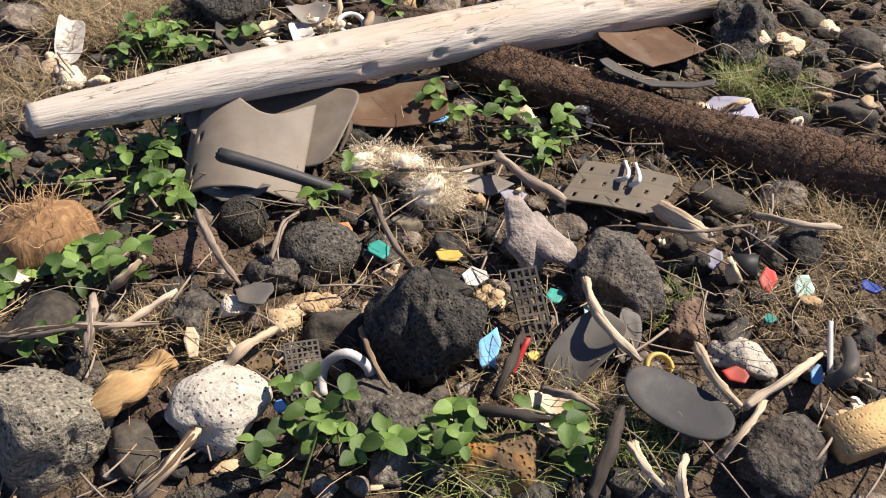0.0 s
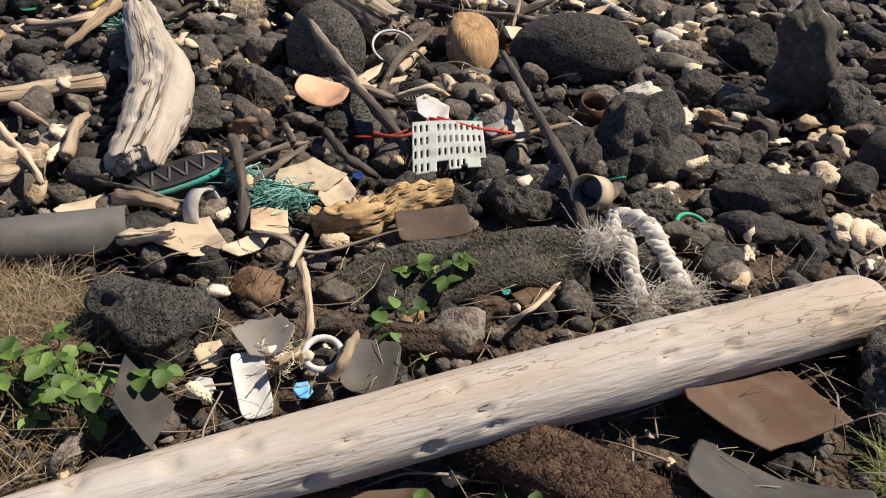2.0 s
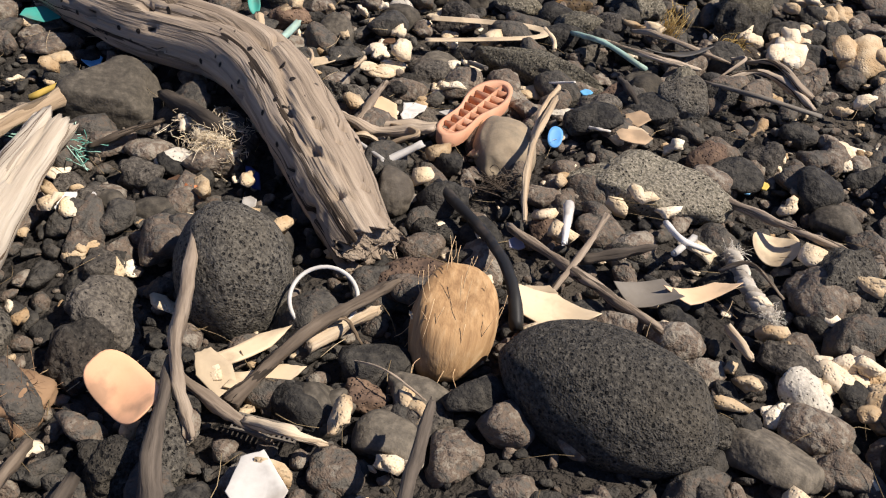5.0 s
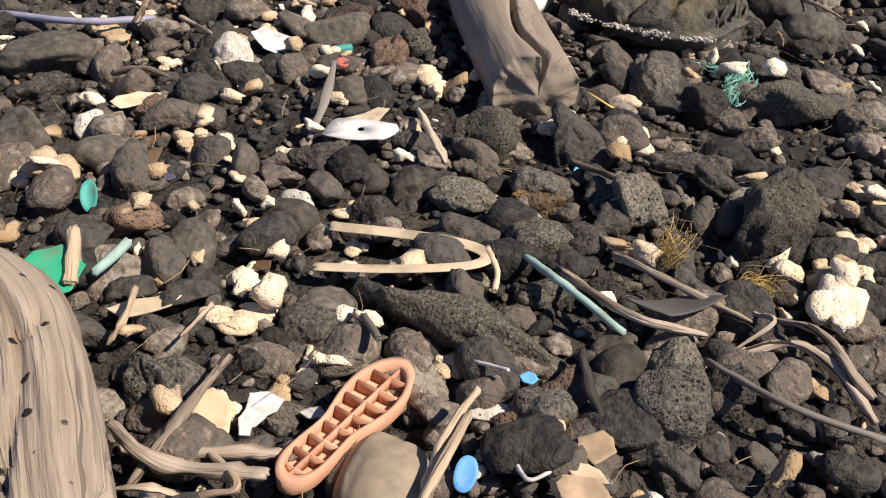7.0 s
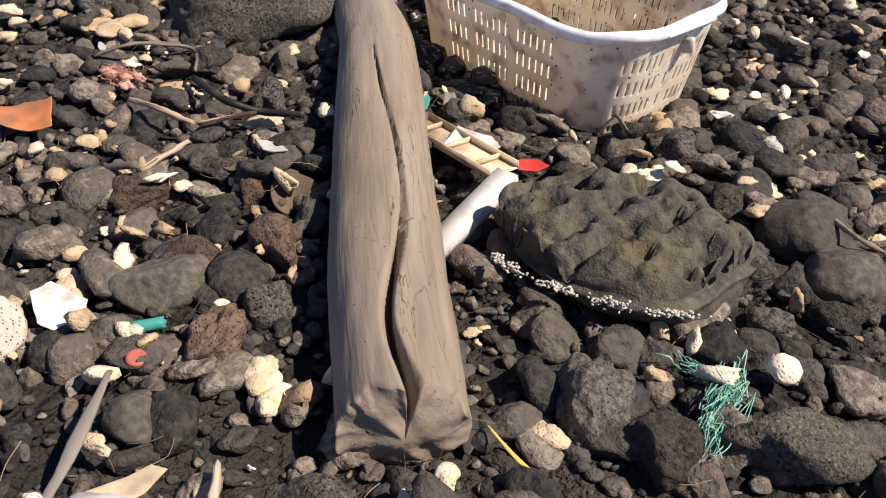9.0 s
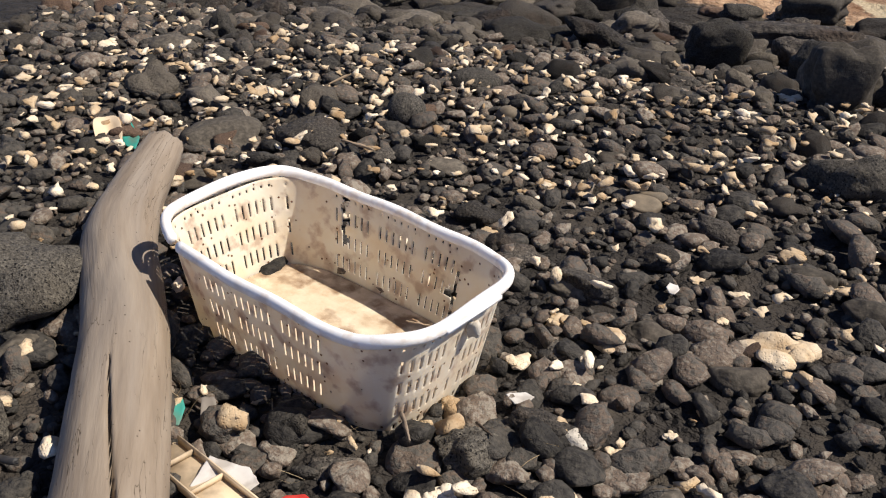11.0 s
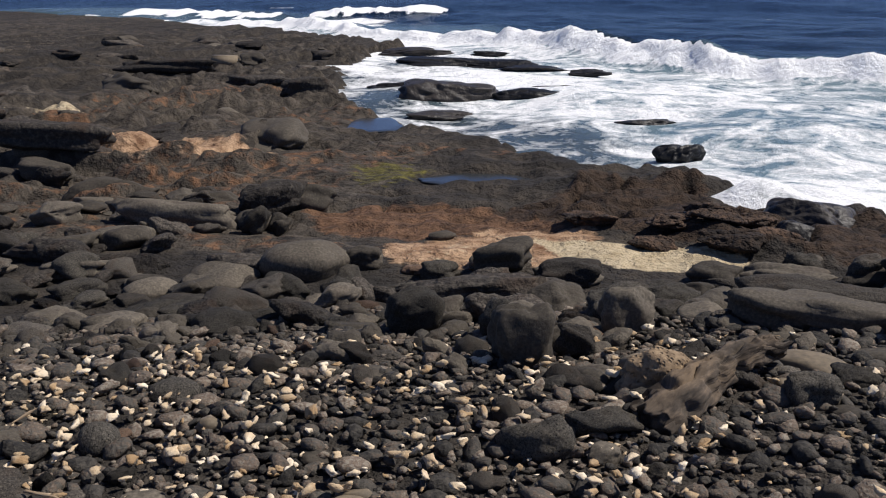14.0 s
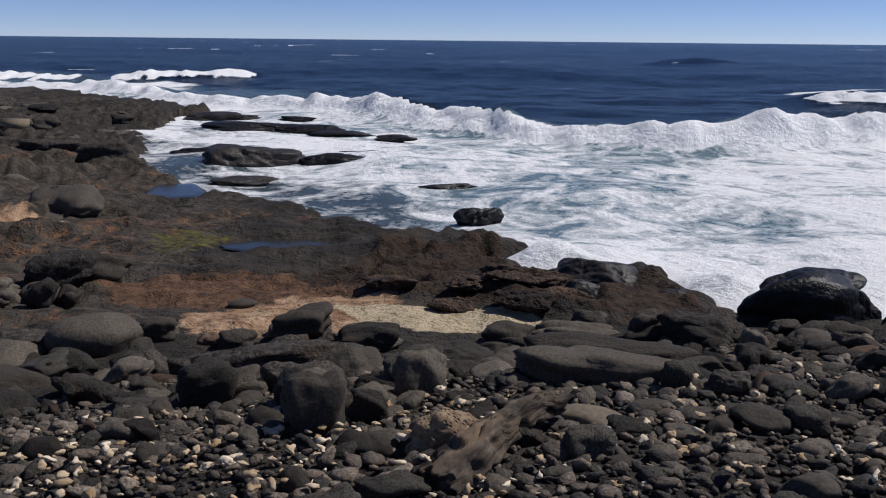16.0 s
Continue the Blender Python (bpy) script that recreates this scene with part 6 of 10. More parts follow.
stick("stick", [(-0.380, 0.236, 0.060), (-0.346, 0.245, 0.090), (-0.338, 0.307, 0.060)], [0.0066, 0.0047], WOOD_TAN, "pale dry driftwood stick lying on rubbish", "stick", 'washed-up sticks')
stick("stick", [(0.299, 0.539, 0.060), (0.333, 0.412, 0.090), (0.393, 0.386, 0.060)], [0.0087, 0.0087], TWIG, "grey brown dry twig lying on rubbish", "stick", 'washed-up sticks')
stick("stick", [(0.014, 0.760, 0.060), (0.026, 0.627, 0.090), (0.000, 0.578, 0.060)], [0.0058, 0.0035], TWIG, "grey brown dry twig lying on rubbish", "stick", 'washed-up sticks')
stick("plastic_rod", [(0.683, -0.071, 0.060), (0.712, 0.004, 0.090)], [0.0046, 0.0046], PLASTICS["white"], "thin plastic rod washed up among stones", "rod", 'washed-up sticks')
stick("stick", [(0.560, 0.341, 0.060), (0.568, 0.264, 0.090), (0.622, 0.257, 0.060)], [0.0187, 0.0166], WOOD_TAN, "pale dry driftwood stick lying on rubbish", "stick", 'washed-up sticks')
stick("stick", [(1.127, 0.770, 0.060), (1.159, 0.747, 0.090), (1.241, 0.803, 0.060)], [0.0066, 0.0066], WOOD_TAN, "pale dry driftwood stick lying on rubbish", "stick", 'washed-up sticks')
vf, m = stem([(-0.398, -0.027, 0.060), (-0.338, -0.000, 0.080), (-0.284, 0.066, 0.060)], [0.020, 0.034, 0.022], 26, 12, 0.28, 9, 0.6, 0.4, holes=30, hole_size=0.012)
thing("rotten_wood", vf, WOOD_ROT, m, "pale wormy rotten wood piece", "wood")
shard("white", -0.575, 1.130, 0.061, 0.135, 7, (20, 25), 0.03, 0.9, 0.004, round_off=4, label="white half-round plastic gutter piece", name="gutter_piece")

# plants
vine(-0.392, 0.684, 0.078, 0.086, 9, 0.029, 1, 0.09)
vine(-0.337, 0.506, 0.062, 0.067, 8, 0.029, 2, 0.09)
vine(-0.426, 0.321, 0.057, 0.031, 5, 0.029, 3, 0.09)
vine(-0.076, -0.047, 0.037, 0.037, 6, 0.029, 4, 0.09)
vine(0.280, 0.790, 0.085, 0.095, 8, 0.029, 5, 0.09)
vine(0.399, 0.712, 0.095, 0.093, 9, 0.029, 6, 0.09)
vine(-0.058, 0.435, 0.026, 0.027, 2, 0.029, 7, 0.09)
vine(0.062, -0.084, 0.032, 0.042, 3, 0.029, 8, 0.09)
vine(-0.006, -0.120, 0.031, 0.026, 3, 0.029, 9, 0.09)
vine(-0.473, 0.145, 0.043, 0.028, 2, 0.029, 10, 0.09)
vine(-0.558, 0.308, 0.028, 0.036, 3, 0.029, 11, 0.09)
vine(0.429, 0.585, 0.045, 0.059, 4, 0.029, 12, 0.09)
vine(0.106, -0.120, 0.032, 0.052, 4, 0.029, 13, 0.09)
vine(-0.352, 1.115, 0.065, 0.042, 4, 0.029, 14, 0.09)
vine(-0.498, 0.600, 0.053, 0.041, 4, 0.029, 15, 0.09)
vine(-0.625, 0.578, 0.021, 0.054, 3, 0.029, 16, 0.09)
vine(0.254, -0.118, 0.032, 0.053, 5, 0.029, 17, 0.09)
vine(-0.153, -0.092, 0.016, 0.020, 1, 0.029, 18, 0.09)
vine(0.033, 0.476, 0.021, 0.027, 1, 0.029, 19, 0.09)
vine(-0.395, 0.290, 0.056, 0.024, 4, 0.029, 20, 0.09)
vine(-0.365, 1.041, 0.090, 0.052, 8, 0.03, 21, 0.09)
vine(0.246, 1.327, 0.046, 0.038, 3, 0.03, 22, 0.09)
vine(0.213, 1.178, 0.033, 0.028, 3, 0.03, 23, 0.09)
vine(-0.179, 1.042, 0.015, 0.020, 1, 0.03, 24, 0.09)
vine(-0.303, 1.110, 0.031, 0.040, 2, 0.03, 25, 0.09)
vine(0.331, 1.353, 0.024, 0.015, 1, 0.03, 26, 0.09)
grass(-0.467, 1.207, 0.173, 0.104, 900, DRY, 5, 0.07, 0.7, "dry_grass", "matted dry straw-coloured grass")
grass(-0.497, 1.271, 0.143, 0.157, 2200, DRY, 6, 0.06, 0.7, "dry_grass", "matted dry straw-coloured grass")
grass(-0.641, 0.917, 0.083, 0.124, 600, DRY, 7, 0.05, 0.7, "dry_grass", "matted dry straw-coloured grass")
grass(0.995, 0.797, 0.089, 0.100, 260, GRASS, 8, 0.07, 0.7, "grass", "sparse green and yellow grass blades")
grass(0.871, 0.338, 0.106, 0.055, 420, DRY, 9, 0.06, 0.7, "dry_grass", "matted dry straw-coloured grass")
grass(0.941, 0.824, 0.067, 0.062, 350, GRASS, 10, 0.06, 0.7, "grass", "sparse green and yellow grass blades")
grass(0.382, -0.114, 0.074, 0.064, 250, GRASS, 11, 0.05, 0.7, "grass", "sparse green and yellow grass blades")
grass(0.721, 0.109, 0.114, 0.074, 420, DRY, 12, 0.045, 0.7, "dry_grass", "matted dry straw-coloured grass")
grass(0.280, -0.014, 0.103, 0.089, 420, DRY, 13, 0.05, 0.7, "dry_grass", "matted dry straw-coloured grass")
grass(-0.342, 0.191, 0.125, 0.047, 380, DRY, 14, 0.05, 0.7, "dry_grass", "matted dry straw-coloured grass")
grass(-0.403, 0.967, 0.148, 0.080, 350, DRY, 15, 0.05, 0.7, "dry_grass", "matted dry straw-coloured grass")
grass(0.154, 0.173, 0.186, 0.242, 500, DRY, 16, 0.04, 0.7, "dry_grass", "matted dry straw-coloured grass")
grass(0.734, 0.535, 0.228, 0.089, 260, DRY, 17, 0.05, 0.7, "dry_grass", "matted dry straw-coloured grass")
grass(-0.167, 0.133, 0.088, 0.046, 200, DRY, 18, 0.05, 0.7, "dry_grass", "matted dry straw-coloured grass")
grass(-0.618, 1.721, 0.079, 0.034, 120, GRASS, 19, 0.03, 0.7, "grass", "sparse green and yellow grass blades")
grass(0.913, 0.219, 0.061, 0.079, 300, DRY, 20, 0.06, 0.7, "dry_grass", "matted dry straw-coloured grass")
grass(0.146, -0.163, 0.094, 0.041, 220, GRASS, 21, 0.06, 0.7, "grass", "sparse green and yellow grass blades")
grass(0.515, 0.146, 0.057, 0.062, 120, GRASS, 22, 0.04, 0.7, "grass", "sparse green and yellow grass blades")
straw_litter(16, (-0.8, 1.2, -0.3, 1.3), 260, (0.05, 0.16), TWIG, "twig_litter", "short grey brown twigs on the soil", wire=0.0022)
straw_litter(6, (-0.8, 1.6, -0.2, 1.5), 1600, (0.03, 0.13), DRY, "straw_litter", "dry straw and twig litter on the soil")
straw_litter(7, (-1.2, 1.9, 1.4, 5.5), 600, (0.03, 0.11), DRY, "straw_litter", "thin straws and twigs among the pebbles")

# ---- middle beach ----
a, b = Vector((-0.807, 1.437, 0.045)), Vector((-0.325, 1.517, 0.050))
pipe = empty("drain_pipe", axis_pose(a, b), "dark grey plastic drain pipe with an open end", "pipe")
part("pipe_wall", pipe_mesh((b - a).length, 0.046, 0.006, 36), PLASTICS["charcoal"], pipe)
vf, m = stem([(-0.519, 2.637, 0.100), (-0.381, 2.181, 0.100), (-0.354, 1.938, 0.090), (-0.366, 1.744, 0.060)], [0.045, 0.070, 0.078, 0.062], 48, 22, 0.10, 21, 0.75, 0.3, holes=40, hole_size=0.01, split=(0.75, 0.0, 1.6, 0.25), ragged=0.02)
thing("driftwood_log", vf, WOOD_PALE, m, "short pale grey driftwood log with a splintered end", "log")
vf, m = stem([(-1.025, 1.719, 0.060), (-0.773, 1.717, 0.080), (-0.566, 1.792, 0.050)], [0.075, 0.085, 0.045], 40, 18, 0.2, 31, 0.7, 0.4, holes=160, hole_size=0.016)
thing("rotten_log", vf, WOOD_TAN, m, "worm-eaten pale rotten log", "log")
vf, m = stem([(-1.081, 2.062, 0.050), (-0.782, 2.143, 0.050), (-0.540, 2.235, 0.050)], [0.035, 0.034, 0.030], 28, 14, 0.12, 33, 0.6)
thing("driftwood_plank", vf, WOOD_TAN, m, "split pale driftwood plank", "wood")
vf, m = stem([(0.034, 1.526, 0.050), (0.113, 1.515, 0.060), (0.190, 1.578, 0.060), (0.305, 1.647, 0.050)], [0.040, 0.050, 0.036, 0.026], 36, 14, 0.25, 41, 0.8, 0.5, holes=60, hole_size=0.014)
thing("rotten_wood", vf, WOOD_ROT, m, "orange and cream worm-eaten wood chunk", "wood")
stick("stick", [(0.478, 2.181, 0.140), (0.512, 1.947, 0.120), (0.562, 1.671, 0.080), (0.572, 1.470, 0.020)], [0.0087, 0.0106, 0.0116], DARK_TWIG, "dark brown dry branch lying on stones", "stick", 'washed-up sticks')
stick("stick", [(-0.154, 1.803, 0.100), (-0.118, 1.643, 0.080), (-0.109, 1.520, 0.030)], [0.0124, 0.0133], DARK_TWIG, "dark brown dry branch lying on stones", "stick", 'washed-up sticks')
stick("stick", [(0.039, 1.931, 0.050), (0.091, 1.750, 0.080), (0.160, 1.701, 0.050)], [0.0110, 0.0090], DARK_TWIG, "dark brown dry branch lying on stones", "stick", 'washed-up sticks')
stick("stick", [(0.068, 2.151, 0.100), (0.148, 1.969, 0.100), (0.232, 1.836, 0.050)], [0.0101, 0.0146], DARK_TWIG, "dark brown dry branch lying on stones", "stick", 'washed-up sticks')
stick("stick", [(-0.139, 1.774, 0.050), (-0.062, 1.788, 0.080), (0.002, 1.875, 0.050)], [0.0082, 0.0061], TWIG, "grey brown dry branch on the stones", "stick", 'washed-up sticks')
stick("stick", [(-0.129, 1.640, 0.050), (-0.052, 1.708, 0.080), (0.001, 1.858, 0.050)], [0.0069, 0.0059], TWIG, "grey brown dry branch on the stones", "stick", 'washed-up sticks')
stick("stick", [(-0.057, 1.960, 0.050), (-0.024, 1.817, 0.080)], [0.0093, 0.0083], TWIG, "grey brown dry branch on the stones", "stick", 'washed-up sticks')
stick("stick", [(-0.435, 1.708, 0.050), (-0.316, 1.615, 0.080), (-0.241, 1.618, 0.050), (-0.171, 1.609, 0.080)], [0.0056, 0.0037], TWIG, "grey brown dry branch on the stones", "stick", 'washed-up sticks')
stick("stick", [(-0.615, 2.979, 0.050), (-0.636, 2.592, 0.080), (-0.698, 2.463, 0.050)], [0.0228, 0.0114], WOOD_TAN, "pale dry driftwood stick on the stones", "stick", 'washed-up sticks')
stick("stick", [(-0.842, 2.644, 0.050), (-0.672, 2.615, 0.080), (-0.623, 2.864, 0.050)], [0.0173, 0.0115], WOOD_TAN, "pale dry driftwood stick on the stones", "stick", 'washed-up sticks')
stick("stick", [(-0.377, 1.639, 0.050), (-0.280, 1.569, 0.080), (-0.228, 1.582, 0.050)], [0.0147, 0.0092], WOOD_TAN, "pale dry driftwood stick on the stones", "stick", 'washed-up sticks')
stick("stick", [(-0.334, 1.478, 0.050), (-0.227, 1.453, 0.080)], [0.0155, 0.0137], WOOD_TAN, "pale dry driftwood stick on the stones", "stick", 'washed-up sticks')
stick("stick", [(0.423, 1.865, 0.050), (0.607, 1.888, 0.080)], [0.0086, 0.0064], WOOD_TAN, "pale dry driftwood stick on the stones", "stick", 'washed-up sticks')
stick("stick", [(-0.094, 1.492, 0.050), (-0.024, 1.430, 0.080), (0.041, 1.417, 0.050), (0.207, 1.449, 0.080)], [0.0066, 0.0025], TWIG, "grey brown dry branch on the stones", "stick", 'washed-up sticks')
stick("stick", [(-0.002, 1.367, 0.050), (0.025, 1.431, 0.080)], [0.0076, 0.0068], WOOD_TAN, "pale dry driftwood stick on the stones", "stick", 'washed-up sticks')
stick("stick", [(0.957, 1.935, 0.050), (0.991, 1.843, 0.080)], [0.0073, 0.0052], TWIG, "grey brown dry branch on the stones", "stick", 'washed-up sticks')
stick("plastic_rod", [(0.110, 1.878, 0.060), (0.193, 1.862, 0.070), (0.280, 1.896, 0.090)], [0.0032, 0.0032], PLASTICS["red"], "thin plastic rod lying on the stones", "rod", 'washed-up sticks')
stick("plastic_rod", [(0.279, 1.907, 0.090), (0.363, 1.892, 0.080), (0.447, 1.896, 0.060)], [0.0043, 0.0032], PLASTICS["red"], "thin plastic rod lying on the stones", "rod", 'washed-up sticks')
stick("plastic_rod", [(0.151, 1.872, 0.070), (0.215, 1.837, 0.080), (0.311, 1.900, 0.080)], [0.0042, 0.0042], PLASTICS["red"], "thin plastic rod lying on the stones", "rod", 'washed-up sticks')
stick("plastic_rod", [(0.300, 1.911, 0.090), (0.384, 1.875, 0.080), (0.478, 1.885, 0.060)], [0.0043, 0.0032], PLASTICS["red"], "thin plastic rod lying on the stones", "rod", 'washed-up sticks')
stick("stick", [(-0.273, 1.374, 0.050), (-0.213, 1.376, 0.080), (-0.189, 1.425, 0.050)], [0.0025, 0.0016], TWIG, "grey brown dry branch on the stones", "stick", 'washed-up sticks')
stick("plastic_rod", [(0.594, 1.654, 0.050), (0.677, 1.635, 0.080)], [0.0028, 0.0019], PLASTICS["green"], "thin plastic rod lying on the stones", "rod", 'washed-up sticks')
stick("plastic_rod", [(0.620, 1.986, 0.050), (0.631, 1.875, 0.080)], [0.0043, 0.0032], PLASTICS["white"], "thin plastic rod lying on the stones", "rod", 'washed-up sticks')
stick("stick", [(0.017, 1.385, 0.050), (0.044, 1.188, 0.080), (0.033, 1.139, 0.050), (0.001, 1.063, 0.080)], [0.0086, 0.0064], WOOD_TAN, "pale dry driftwood stick on the stones", "stick", 'washed-up sticks')
stick("stick", [(0.084, 1.056, 0.050), (0.105, 1.073, 0.080), (0.122, 1.169, 0.050)], [0.0096, 0.0075], WOOD_TAN, "pale dry driftwood stick on the stones", "stick", 'washed-up sticks')
stick("stick", [(0.376, 1.185, 0.050), (0.419, 1.189, 0.080), (0.485, 1.301, 0.050)], [0.0057, 0.0046], WOOD_TAN, "pale dry driftwood stick on the stones", "stick", 'washed-up sticks')
stick("stick", [(-0.526, 1.820, 0.050), (-0.520, 1.914, 0.080), (-0.528, 2.034, 0.050)], [0.0132, 0.0103], WOOD_TAN, "pale dry driftwood stick on the stones", "stick", 'washed-up sticks')
stick("stick", [(-0.729, 1.996, 0.050), (-0.585, 1.762, 0.080), (-0.540, 1.703, 0.050)], [0.0111, 0.0069], WOOD_TAN, "pale dry driftwood stick on the stones", "stick", 'washed-up sticks')
stick("stick", [(-0.728, 2.102, 0.050), (-0.581, 1.918, 0.080)], [0.0103, 0.0073], WOOD_TAN, "pale dry driftwood stick on the stones", "stick", 'washed-up sticks')
stick("stick", [(-0.023, 2.387, 0.170), (0.028, 2.263, 0.140), (0.086, 2.133, 0.120), (0.152, 2.056, 0.050)], [0.0096, 0.0105], TWIG, "grey brown dry branch on the stones", "stick", 'washed-up sticks')
stick("stick", [(0.164, 2.142, 0.050), (0.218, 2.312, 0.070), (0.272, 2.389, 0.090), (0.318, 2.460, 0.100)], [0.0143, 0.0086], TWIG, "grey brown dry branch on the stones", "stick", 'washed-up sticks')
stick("stick", [(0.062, 2.145, 0.080), (0.160, 2.120, 0.060), (0.254, 2.111, 0.030)], [0.0100, 0.0075], TWIG, "grey brown dry branch on the stones", "stick", 'washed-up sticks')
stick("plastic_rod", [(0.251, 2.838, 0.050), (0.414, 2.674, 0.070), (0.499, 2.535, 0.090), (0.529, 2.461, 0.060)], [0.0108, 0.0108], PLASTICS["black"], "thin plastic rod lying on the stones", "rod", 'washed-up sticks')
stick("stick", [(0.607, 2.811, 0.090), (0.586, 2.693, 0.070), (0.554, 2.588, 0.040)], [0.0062, 0.0083], TWIG, "grey brown dry branch on the stones", "stick", 'washed-up sticks')
stick("stick", [(0.428, 2.767, 0.040), (0.600, 2.647, 0.060), (0.764, 2.558, 0.060)], [0.0090, 0.0121], TWIG, "grey brown dry branch on the stones", "stick", 'washed-up sticks')
stick("stick", [(0.585, 2.707, 0.050), (0.711, 2.763, 0.080)], [0.0095, 0.0095], DARK_TWIG, "dark brown dry branch lying on stones", "stick", 'washed-up sticks')
stick("stick", [(0.404, 3.204, 0.100), (0.402, 3.033, 0.090), (0.422, 2.898, 0.070), (0.452, 2.796, 0.040)], [0.0069, 0.0081], WOOD_TAN, "pale dry driftwood stick on the stones", "stick", 'washed-up sticks')
stick("stick", [(0.815, 3.025, 0.050), (0.950, 2.934, 0.080), (1.073, 2.941, 0.050)], [0.0099, 0.0077], TWIG, "grey brown dry branch on the stones", "stick", 'washed-up sticks')
stick("plastic_rod", [(0.715, 2.894, 0.050), (0.753, 2.808, 0.080), (0.811, 2.831, 0.050)], [0.0075, 0.0053], PLASTICS["white"], "thin plastic rod lying on the stones", "rod", 'washed-up sticks')
stick("plastic_rod", [(0.775, 2.867, 0.050), (0.747, 2.757, 0.080)], [0.0073, 0.0063], PLASTICS["white"], "thin plastic rod lying on the stones", "rod", 'washed-up sticks')
stick("stick", [(-0.448, 2.921, 0.050), (-0.271, 2.821, 0.080), (-0.155, 2.798, 0.050)], [0.0160, 0.0148], DARK_TWIG, "dark brown dry branch lying on stones", "stick", 'washed-up sticks')
stick("stick", [(-0.462, 2.663, 0.050), (-0.388, 2.716, 0.080), (-0.385, 2.820, 0.050)], [0.0084, 0.0072], TWIG, "grey brown dry branch on the stones", "stick", 'washed-up sticks')
stick("stick", [(-0.060, 2.975, 0.030), (0.054, 3.003, 0.050), (0.169, 3.059, 0.050)], [0.0075, 0.0099], WOOD_GREY, "thin plastic rod lying on the stones", "stick", 'washed-up sticks')
stick("stick", [(0.701, 3.543, 0.030), (0.818, 3.634, 0.060), (0.902, 3.619, 0.050), (0.976, 3.529, 0.040)], [0.0070, 0.0112], WOOD_GREY, "thin plastic rod lying on the stones", "stick", 'washed-up sticks')
stick("stick", [(0.403, 3.662, 0.050), (0.564, 3.560, 0.080), (0.687, 3.605, 0.050)], [0.0087, 0.0072], WOOD_GREY, "thin plastic rod lying on the stones", "stick", 'washed-up sticks')
stick("stick", [(0.208, 2.117, 0.050), (0.294, 2.097, 0.080), (0.339, 2.121, 0.050)], [0.0089, 0.0073], WOOD_TAN, "pale dry driftwood stick on the stones", "stick", 'washed-up sticks')
stick("stick", [(0.870, 2.623, 0.050), (0.912, 2.524, 0.080)], [0.0109, 0.0073], WOOD_TAN, "pale dry driftwood stick on the stones", "stick", 'washed-up sticks')
stick("stick", [(0.298, 2.297, 0.050), (0.373, 2.269, 0.080), (0.445, 2.259, 0.050)], [0.0017, 0.0017], TWIG, "grey brown dry branch on the stones", "stick", 'washed-up sticks')
stick("plastic_rod", [(0.523, 2.873, 0.050), (0.550, 2.706, 0.080)], [0.0116, 0.0053], PLASTICS["white"], "thin plastic rod lying on the stones", "rod", 'washed-up sticks')
stick("stick", [(0.834, 2.782, 0.050), (0.885, 2.784, 0.080), (0.955, 2.744, 0.050)], [0.0041, 0.0031], TWIG, "grey brown dry branch on the stones", "stick", 'washed-up sticks')
stick("stick", [(0.217, 2.310, 0.040), (0.263, 2.374, 0.050), (0.292, 2.430, 0.050)], [0.0148, 0.0093], WOOD_TAN, "pale dry driftwood stick on the stones", "stick", 'washed-up sticks')
stick("stick", [(0.196, 2.278, 0.050), (0.256, 2.352, 0.080), (0.302, 2.337, 0.050)], [0.0047, 0.0028], WOOD_TAN, "pale dry driftwood stick on the stones", "stick", 'washed-up sticks')
stick("plastic_rod", [(0.027, 2.921, 0.050), (0.133, 2.830, 0.080)], [0.0059, 0.0047], PLASTICS["white"], "thin plastic rod lying on the stones", "rod", 'washed-up sticks')
stick("plastic_rod", [(0.119, 2.861, 0.050), (0.185, 2.922, 0.080)], [0.0085, 0.0085], PLASTICS["white"], "thin plastic rod lying on the stones", "rod", 'washed-up sticks')
stick("plastic_rod", [(-0.655, 2.726, 0.050), (-0.626, 2.842, 0.080)], [0.0104, 0.0091], PLASTICS["white"], "thin plastic rod lying on the stones", "rod", 'washed-up sticks')
stick("plastic_rod", [(-0.702, 2.781, 0.050), (-0.631, 2.868, 0.080)], [0.0092, 0.0039], PLASTICS["yellow"], "thin plastic rod lying on the stones", "rod", 'washed-up sticks')
stick("stick", [(-0.086, 2.997, 0.050), (0.008, 2.953, 0.080), (0.064, 2.975, 0.050), (0.184, 2.996, 0.080)], [0.0091, 0.0141], WOOD_GREY, "thin plastic rod lying on the stones", "stick", 'washed-up sticks')
stick("stick", [(-0.011, 3.198, 0.050), (0.014, 3.066, 0.080), (0.012, 2.916, 0.050)], [0.0062, 0.0089], TWIG, "grey brown dry branch on the stones", "stick", 'washed-up sticks')
stick("stick", [(0.396, 3.258, 0.100), (0.386, 3.163, 0.090), (0.390, 3.067, 0.060)], [0.0061, 0.0070], WOOD_TAN, "pale dry driftwood stick on the stones", "stick", 'washed-up sticks')
stick("plastic_rod", [(-1.270, 4.033, 0.050), (-1.015, 4.045, 0.080), (-0.903, 4.205, 0.050)], [0.0092, 0.0092], PLASTICS["lilac"], "thin plastic rod lying on the stones", "rod", 'washed-up sticks')
stick("plastic_rod", [(0.334, 3.671, 0.050), (0.434, 3.586, 0.080), (0.559, 3.545, 0.050)], [0.0074, 0.0074], PLASTICS["mint"], "thin plastic rod lying on the stones", "rod", 'washed-up sticks')
stick("stick", [(0.481, 3.757, 0.050), (0.561, 3.697, 0.080), (0.755, 3.676, 0.050)], [0.0065, 0.0054], WOOD_GREY, "thin plastic rod lying on the stones", "stick", 'washed-up sticks')
